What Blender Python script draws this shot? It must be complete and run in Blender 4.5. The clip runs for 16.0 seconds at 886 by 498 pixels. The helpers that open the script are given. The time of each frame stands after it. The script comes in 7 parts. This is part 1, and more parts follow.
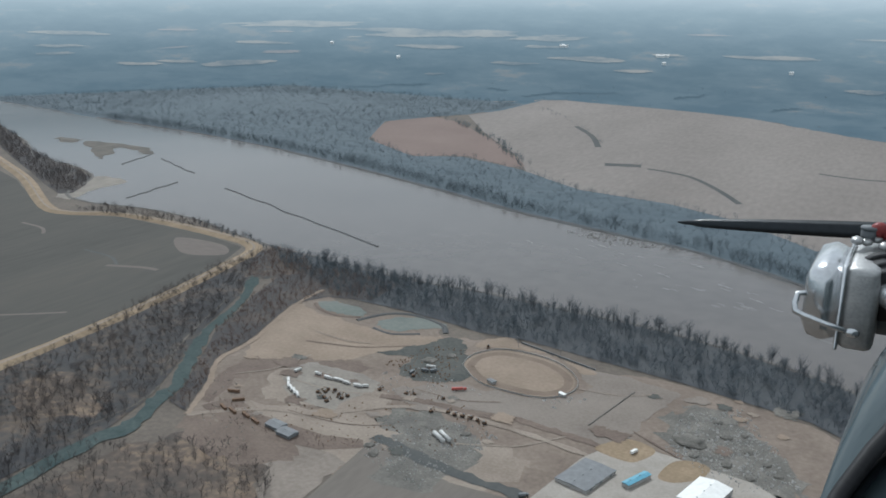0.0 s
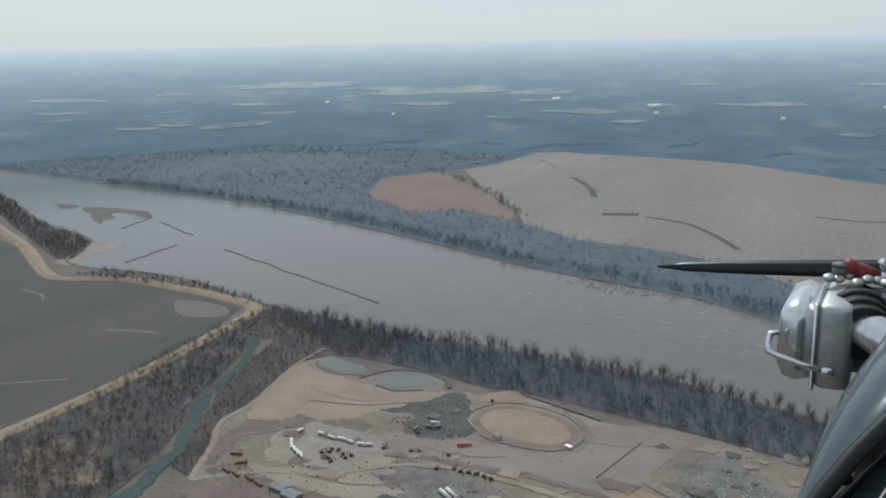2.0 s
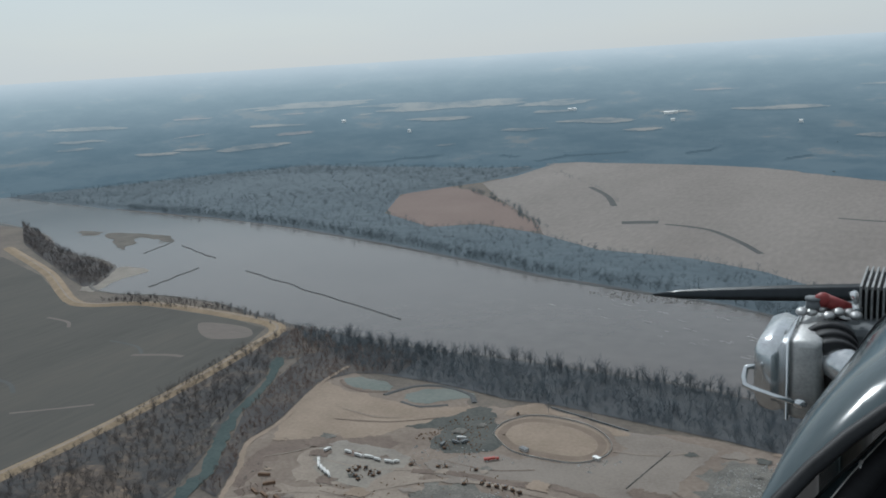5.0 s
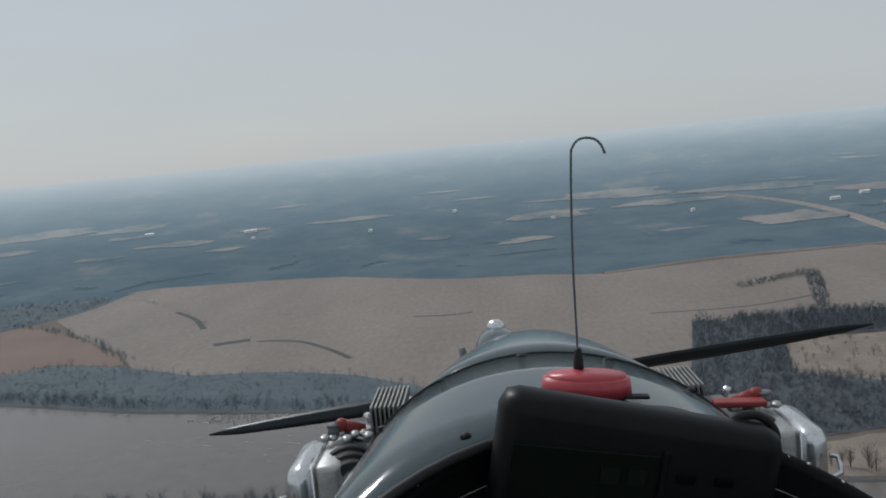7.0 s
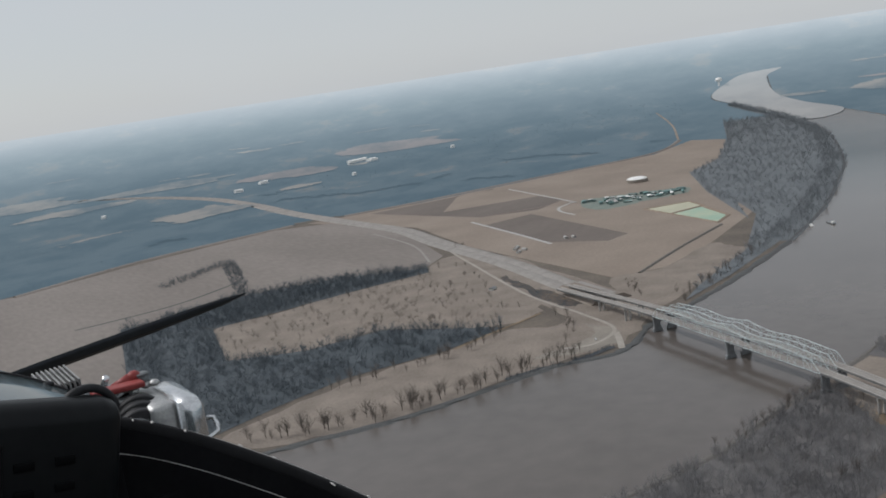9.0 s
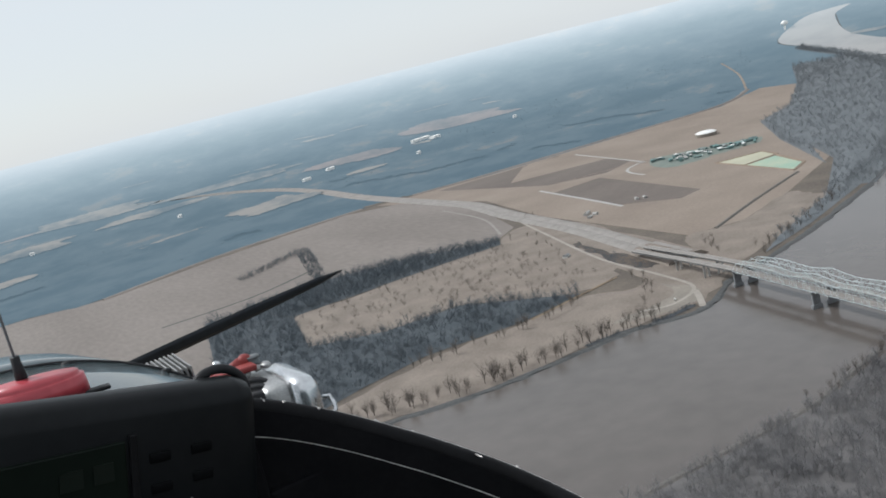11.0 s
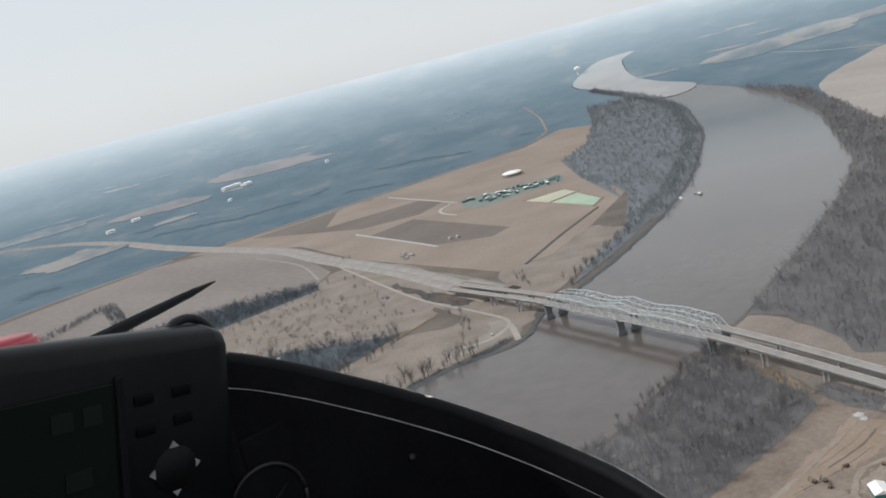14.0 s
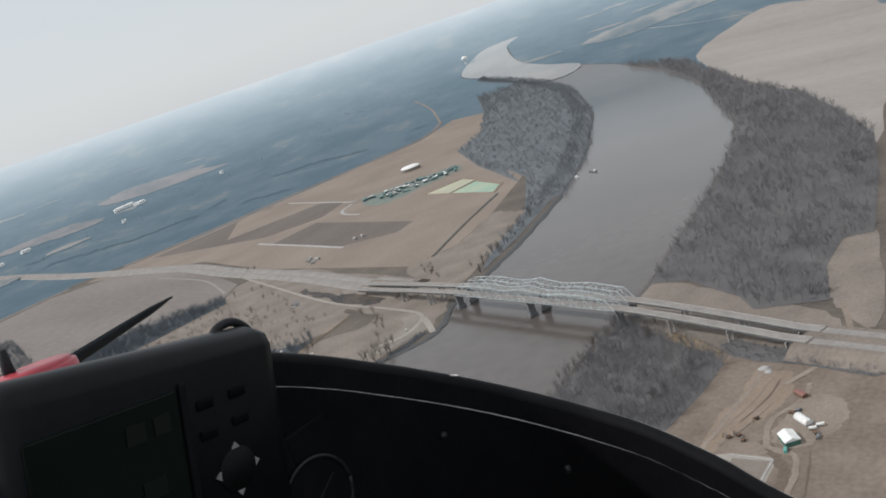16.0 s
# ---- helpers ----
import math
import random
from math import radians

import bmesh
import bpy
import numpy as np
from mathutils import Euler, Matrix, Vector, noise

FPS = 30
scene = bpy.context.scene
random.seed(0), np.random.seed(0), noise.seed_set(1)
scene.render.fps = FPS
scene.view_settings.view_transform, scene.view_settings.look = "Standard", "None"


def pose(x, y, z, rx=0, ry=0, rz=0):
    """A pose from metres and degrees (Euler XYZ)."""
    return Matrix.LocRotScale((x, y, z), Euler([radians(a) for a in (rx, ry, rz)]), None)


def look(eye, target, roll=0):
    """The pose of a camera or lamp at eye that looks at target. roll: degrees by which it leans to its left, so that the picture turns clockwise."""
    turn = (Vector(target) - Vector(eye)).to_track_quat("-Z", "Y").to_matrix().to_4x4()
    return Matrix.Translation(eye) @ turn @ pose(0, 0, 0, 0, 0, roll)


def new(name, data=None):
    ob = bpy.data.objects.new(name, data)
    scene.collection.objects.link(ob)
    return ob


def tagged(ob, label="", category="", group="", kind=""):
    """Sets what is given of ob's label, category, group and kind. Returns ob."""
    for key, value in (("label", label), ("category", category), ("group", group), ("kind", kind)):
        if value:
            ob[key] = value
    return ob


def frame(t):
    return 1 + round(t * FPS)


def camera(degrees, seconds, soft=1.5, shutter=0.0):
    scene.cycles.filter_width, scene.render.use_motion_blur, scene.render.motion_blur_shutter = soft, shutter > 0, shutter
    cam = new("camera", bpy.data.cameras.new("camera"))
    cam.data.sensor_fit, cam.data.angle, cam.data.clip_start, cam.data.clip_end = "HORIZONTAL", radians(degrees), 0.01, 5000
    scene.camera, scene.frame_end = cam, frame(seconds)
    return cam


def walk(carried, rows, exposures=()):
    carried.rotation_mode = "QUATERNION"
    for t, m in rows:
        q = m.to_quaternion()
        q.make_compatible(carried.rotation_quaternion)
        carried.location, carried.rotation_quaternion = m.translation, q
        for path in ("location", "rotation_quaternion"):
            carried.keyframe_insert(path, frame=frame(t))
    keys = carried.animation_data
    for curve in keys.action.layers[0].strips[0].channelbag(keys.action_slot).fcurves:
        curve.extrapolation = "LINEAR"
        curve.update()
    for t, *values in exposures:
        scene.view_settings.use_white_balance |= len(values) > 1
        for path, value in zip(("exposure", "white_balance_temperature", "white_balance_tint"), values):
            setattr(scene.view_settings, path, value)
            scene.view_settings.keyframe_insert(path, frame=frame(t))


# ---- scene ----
cam = camera(52.16, 16.0, soft=1.8)
EYE = 390.0
walk(cam, [
    (0.0, pose(-0.207, 0.046, 390.036, 73.71, -0.50, 28.42)),
    (0.5, pose(-0.183, 0.042, 390.018, 75.16, 1.01, 29.07)),
    (1.0, pose(-0.160, 0.057, 390.043, 76.59, 1.12, 29.37)),
    (1.5, pose(-0.161, 0.069, 390.024, 77.06, 1.20, 29.33)),
    (2.0, pose(-0.172, 0.081, 390.025, 77.15, 1.21, 27.96)),
    (2.5, pose(-0.183, 0.075, 390.026, 77.09, 0.89, 27.40)),
    (3.0, pose(-0.163, 0.070, 390.049, 77.76, 1.97, 27.09)),
    (3.2, pose(-0.159, 0.064, 390.058, 78.13, 2.56, 27.43)),
    (5.3, pose(-0.087, 0.050, 390.089, 78.10, 3.35, 28.84)),
    (5.5, pose(-0.080, 0.051, 390.091, 78.51, 3.16, 27.98)),
    (6.0, pose(-0.090, 0.049, 390.076, 78.61, 3.25, 26.71)),
    (6.5, pose(-0.105, 0.127, 390.056, 80.13, 3.30, 21.39)),
    (7.0, pose(0.024, -0.017, 390.147, 83.56, 5.49, 2.51)),
    (7.5, pose(0.122, -0.013, 390.146, 82.44, 8.67, -17.99)),
    (8.0, pose(0.172, 0.046, 390.095, 81.02, 8.38, -26.36)),
    (8.5, pose(0.172, 0.026, 390.101, 79.87, 8.65, -31.14)),
    (9.0, pose(0.103, -0.078, 390.112, 79.12, 8.43, -34.23)),
    (9.5, pose(0.136, 0.001, 390.070, 76.26, 10.83, -33.57)),
    (10.0, pose(0.133, 0.046, 390.081, 75.06, 12.22, -30.91)),
    (10.2, pose(0.126, 0.051, 390.085, 76.33, 12.31, -29.91)),
    (12.3, pose(-0.022, -0.029, 390.082, 78.28, 17.20, -34.63)),
    (12.5, pose(-0.043, -0.020, 390.069, 78.48, 16.68, -36.15)),
    (13.0, pose(-0.062, -0.016, 390.055, 78.41, 15.27, -38.11)),
    (13.5, pose(-0.088, 0.001, 390.042, 78.21, 13.98, -40.15)),
    (14.0, pose(-0.080, 0.045, 390.039, 78.01, 13.99, -42.82)),
    (14.5, pose(-0.075, 0.082, 390.015, 76.49, 14.71, -44.27)),
    (15.0, pose(-0.070, 0.076, 390.029, 75.71, 15.76, -46.42)),
    (15.5, pose(-0.118, 0.096, 390.034, 74.64, 17.05, -48.14)),
    (16.0, pose(-0.186, 0.099, 390.067, 75.72, 18.15, -50.18)),
], exposures=[(0.0, 0.28, 5780, 5), (0.5, 0.25, 5780, 5), (1.0, 0.10, 5800, 6), (2.0, 0.20, 5780, 5), (3.0, 0.10, 5780, 5), (5.5, 0.02, 5780, 4), (6.5, -0.2, 5830, 5), (7.0, -0.18, 6050, 8), (8.0, -0.22, 6150, 10), (8.5, -0.15, 6150, 10), (9.0, 0.0, 6150, 10), (9.5, 0.22, 6130, 9), (10.0, 0.52, 6060, 8), (12.5, 0.30, 6130, 9), (13.0, 0.33, 6150, 9), (14.5, 0.45, 6200, 11), (15.0, 0.52, 6200, 12), (15.5, 0.56, 6250, 12), (16.0, 0.28, 6200, 10)])

# ---- light ----
SUN_AZ, SUN_EL = radians(-40), radians(45)
world = bpy.data.worlds.new("sky")
scene.world = world
world.use_nodes = True
wn, wl = world.node_tree.nodes, world.node_tree.links
wbg = wn["Background"]
sky = wn.new("ShaderNodeTexSky")
sky.sky_type, sky.sun_disc = "NISHITA", False
sky.sun_elevation, sky.sun_rotation = SUN_EL, SUN_AZ
sky.altitude, sky.air_density, sky.dust_density, sky.ozone_density = 300, 1.2, 1.5, 2.5
wtc = wn.new("ShaderNodeTexCoord")
wmap = wn.new("ShaderNodeMapping")
wmap.inputs["Scale"].default_value = (1.0, 1.0, 5.0)
wnoise = wn.new("ShaderNodeTexNoise")
wnoise.inputs["Scale"].default_value, wnoise.inputs["Detail"].default_value = 2.2, 6
wramp = wn.new("ShaderNodeValToRGB")
wramp.color_ramp.elements[0].position, wramp.color_ramp.elements[1].position = 0.25, 0.8
wramp.color_ramp.elements[0].color, wramp.color_ramp.elements[1].color = (0.80, 0.80, 0.80, 1), (0.97, 0.97, 0.97, 1)
wmix = wn.new("ShaderNodeMix")
wmix.data_type = "RGBA"
wmix.inputs["B"].default_value = (5.78, 5.84, 5.78, 1)
wl.new(wtc.outputs["Generated"], wmap.inputs["Vector"])
wl.new(wmap.outputs["Vector"], wnoise.inputs["Vector"])
wl.new(wnoise.outputs["Fac"], wramp.inputs["Fac"])
wl.new(wramp.outputs["Color"], wmix.inputs["Factor"])
wl.new(sky.outputs["Color"], wmix.inputs["A"])
wl.new(wmix.outputs["Result"], wbg.inputs["Color"])
wbg.inputs["Strength"].default_value = 0.10

sun = new("sun", bpy.data.lights.new("sun", "SUN"))
sun.data.energy, sun.data.angle, sun.data.color = 2.25, radians(2.0), (1.0, 0.96, 0.91)
SUN_DIR = Vector((math.sin(SUN_AZ) * math.cos(SUN_EL), math.cos(SUN_AZ) * math.cos(SUN_EL), math.sin(SUN_EL)))
sun.matrix_world = look(SUN_DIR * 500, (0, 0, 0))
scene.view_settings.exposure = 0.0


# ---- materials ----
def material(name, dark, light, scale=1.0, fine=12.0, rough=0.9, metal=0.0, bump=0.0, bump_scale=3.0, stretch=(1, 1, 1), third=None, spec=0.3):
    """A surface whose colour wanders between two tones at two scales, with fine relief."""
    m = bpy.data.materials.new(name)
    m.use_nodes = True
    n, l = m.node_tree.nodes, m.node_tree.links
    b = n["Principled BSDF"]
    tc = n.new("ShaderNodeTexCoord")
    mp = n.new("ShaderNodeMapping")
    mp.inputs["Scale"].default_value = stretch
    l.new(tc.outputs["Object"], mp.inputs["Vector"])
    n1, n2 = n.new("ShaderNodeTexNoise"), n.new("ShaderNodeTexNoise")
    n1.inputs["Scale"].default_value, n1.inputs["Detail"].default_value = scale, 5
    n2.inputs["Scale"].default_value, n2.inputs["Detail"].default_value = scale * fine, 4
    l.new(mp.outputs["Vector"], n1.inputs["Vector"])
    l.new(mp.outputs["Vector"], n2.inputs["Vector"])
    add = n.new("ShaderNodeMath")
    add.operation = "MULTIPLY_ADD"
    add.inputs[1].default_value, add.inputs[2].default_value = 0.45, 0.0
    l.new(n2.outputs["Fac"], add.inputs[0])
    mul = n.new("ShaderNodeMath")
    mul.operation = "MULTIPLY_ADD"
    mul.inputs[1].default_value = 0.6
    l.new(n1.outputs["Fac"], mul.inputs[0])
    l.new(add.outputs[0], mul.inputs[2])
    ramp = n.new("ShaderNodeValToRGB")
    e = ramp.color_ramp.elements
    e[0].position, e[1].position = 0.36, 0.68
    e[0].color, e[1].color = (*dark, 1), (*light, 1)
    if third:
        t = e.new(0.52)
        t.color = (*third, 1)
    l.new(mul.outputs[0], ramp.inputs["Fac"])
    l.new(ramp.outputs["Color"], b.inputs["Base Color"])
    b.inputs["Roughness"].default_value, b.inputs["Metallic"].default_value = rough, metal
    b.inputs["Specular IOR Level"].default_value = spec
    if bump:
        n3, bp = n.new("ShaderNodeTexNoise"), n.new("ShaderNodeBump")
        n3.inputs["Scale"].default_value, n3.inputs["Detail"].default_value = bump_scale, 4
        l.new(mp.outputs["Vector"], n3.inputs["Vector"])
        l.new(n3.outputs["Fac"], bp.inputs["Height"])
        bp.inputs["Strength"].default_value, bp.inputs["Distance"].default_value = 1.0, bump
        l.new(bp.outputs["Normal"], b.inputs["Normal"])
    return m


def plant_material(name, dark, light):
    """Bark and twigs: one tone for each clump, by its own island."""
    m = bpy.data.materials.new(name)
    m.use_nodes = True
    n, l = m.node_tree.nodes, m.node_tree.links
    b = n["Principled BSDF"]
    g = n.new("ShaderNodeNewGeometry")
    tc = n.new("ShaderNodeTexCoord")
    ns = n.new("ShaderNodeTexNoise")
    ns.inputs["Scale"].default_value = 0.012
    l.new(tc.outputs["Object"], ns.inputs["Vector"])
    ad = n.new("ShaderNodeMath")
    ad.operation = "MULTIPLY_ADD"
    ad.inputs[1].default_value = 0.45
    l.new(g.outputs["Random Per Island"], ad.inputs[0])
    l.new(ns.outputs["Fac"], ad.inputs[2])
    ramp = n.new("ShaderNodeValToRGB")
    e = ramp.color_ramp.elements
    e[0].position, e[1].position = 0.4, 1.0
    e[0].color, e[1].color = (*dark, 1), (*light, 1)
    l.new(ad.outputs[0], ramp.inputs["Fac"])
    l.new(ramp.outputs["Color"], b.inputs["Base Color"])
    b.inputs["Roughness"].default_value = 0.95
    b.inputs["Specular IOR Level"].default_value = 0.1
    thin, mix = n.new("ShaderNodeBsdfTranslucent"), n.new("ShaderNodeMixShader")
    l.new(ramp.outputs["Color"], thin.inputs["Color"])
    mix.inputs["Fac"].default_value = 0.5
    l.new(b.outputs["BSDF"], mix.inputs[1])
    l.new(thin.outputs["BSDF"], mix.inputs[2])
    l.new(mix.outputs["Shader"], n["Material Output"].inputs["Surface"])
    return m


def water_material(name, dark, light, rough, ripple, scale):
    m = material(name, dark, light, scale=0.004, fine=9, rough=rough, bump=ripple, bump_scale=scale, spec=0.75)
    m.node_tree.nodes["Principled BSDF"].inputs["IOR"].default_value = 1.33
    return m


def distance_material(name, low, high, open_land=None):
    """The far country: woods and clearings with haze painted as glow that grows towards the skyline."""
    m = bpy.data.materials.new(name)
    m.use_nodes = True
    n, l = m.node_tree.nodes, m.node_tree.links
    b = n["Principled BSDF"]
    tc = n.new("ShaderNodeTexCoord")
    n1 = n.new("ShaderNodeTexNoise")
    n1.inputs["Scale"].default_value, n1.inputs["Detail"].default_value = 0.0042, 11
    n1.inputs["Roughness"].default_value = 0.66
    mp = n.new("ShaderNodeMapping")
    mp.inputs["Scale"].default_value = (1, 1, 3.4)
    l.new(tc.outputs["Object"], mp.inputs["Vector"])
    l.new(mp.outputs["Vector"], n1.inputs["Vector"])
    ramp = n.new("ShaderNodeValToRGB")
    e = ramp.color_ramp.elements
    e[0].position, e[1].position = 0.40, 0.57
    e[0].color, e[1].color = (*low, 1), (*high, 1)
    if open_land:
        for pos, col in ((0.60, (0.060, 0.066, 0.068, 1)), (0.65, open_land)):
            s = e.new(pos)
            s.color = col
    l.new(n1.outputs["Fac"], ramp.inputs["Fac"])
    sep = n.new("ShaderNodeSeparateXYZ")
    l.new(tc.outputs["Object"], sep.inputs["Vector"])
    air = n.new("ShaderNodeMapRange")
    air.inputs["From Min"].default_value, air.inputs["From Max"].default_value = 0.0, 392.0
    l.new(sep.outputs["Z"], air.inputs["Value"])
    # emission by height stands in for haze; nothing here is a lamp
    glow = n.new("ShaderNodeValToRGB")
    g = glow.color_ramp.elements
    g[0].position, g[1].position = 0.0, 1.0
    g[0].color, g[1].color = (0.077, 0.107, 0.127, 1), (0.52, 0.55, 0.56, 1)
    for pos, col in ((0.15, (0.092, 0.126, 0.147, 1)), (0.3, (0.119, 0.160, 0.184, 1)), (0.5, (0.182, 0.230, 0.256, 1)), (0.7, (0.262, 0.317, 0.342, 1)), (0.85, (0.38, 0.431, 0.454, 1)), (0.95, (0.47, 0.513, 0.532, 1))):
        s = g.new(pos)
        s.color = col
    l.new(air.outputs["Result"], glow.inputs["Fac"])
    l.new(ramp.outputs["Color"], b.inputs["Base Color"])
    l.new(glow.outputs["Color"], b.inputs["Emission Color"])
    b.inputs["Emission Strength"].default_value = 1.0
    b.inputs["Roughness"].default_value = 1.0
    b.inputs["Specular IOR Level"].default_value = 0.0
    return m


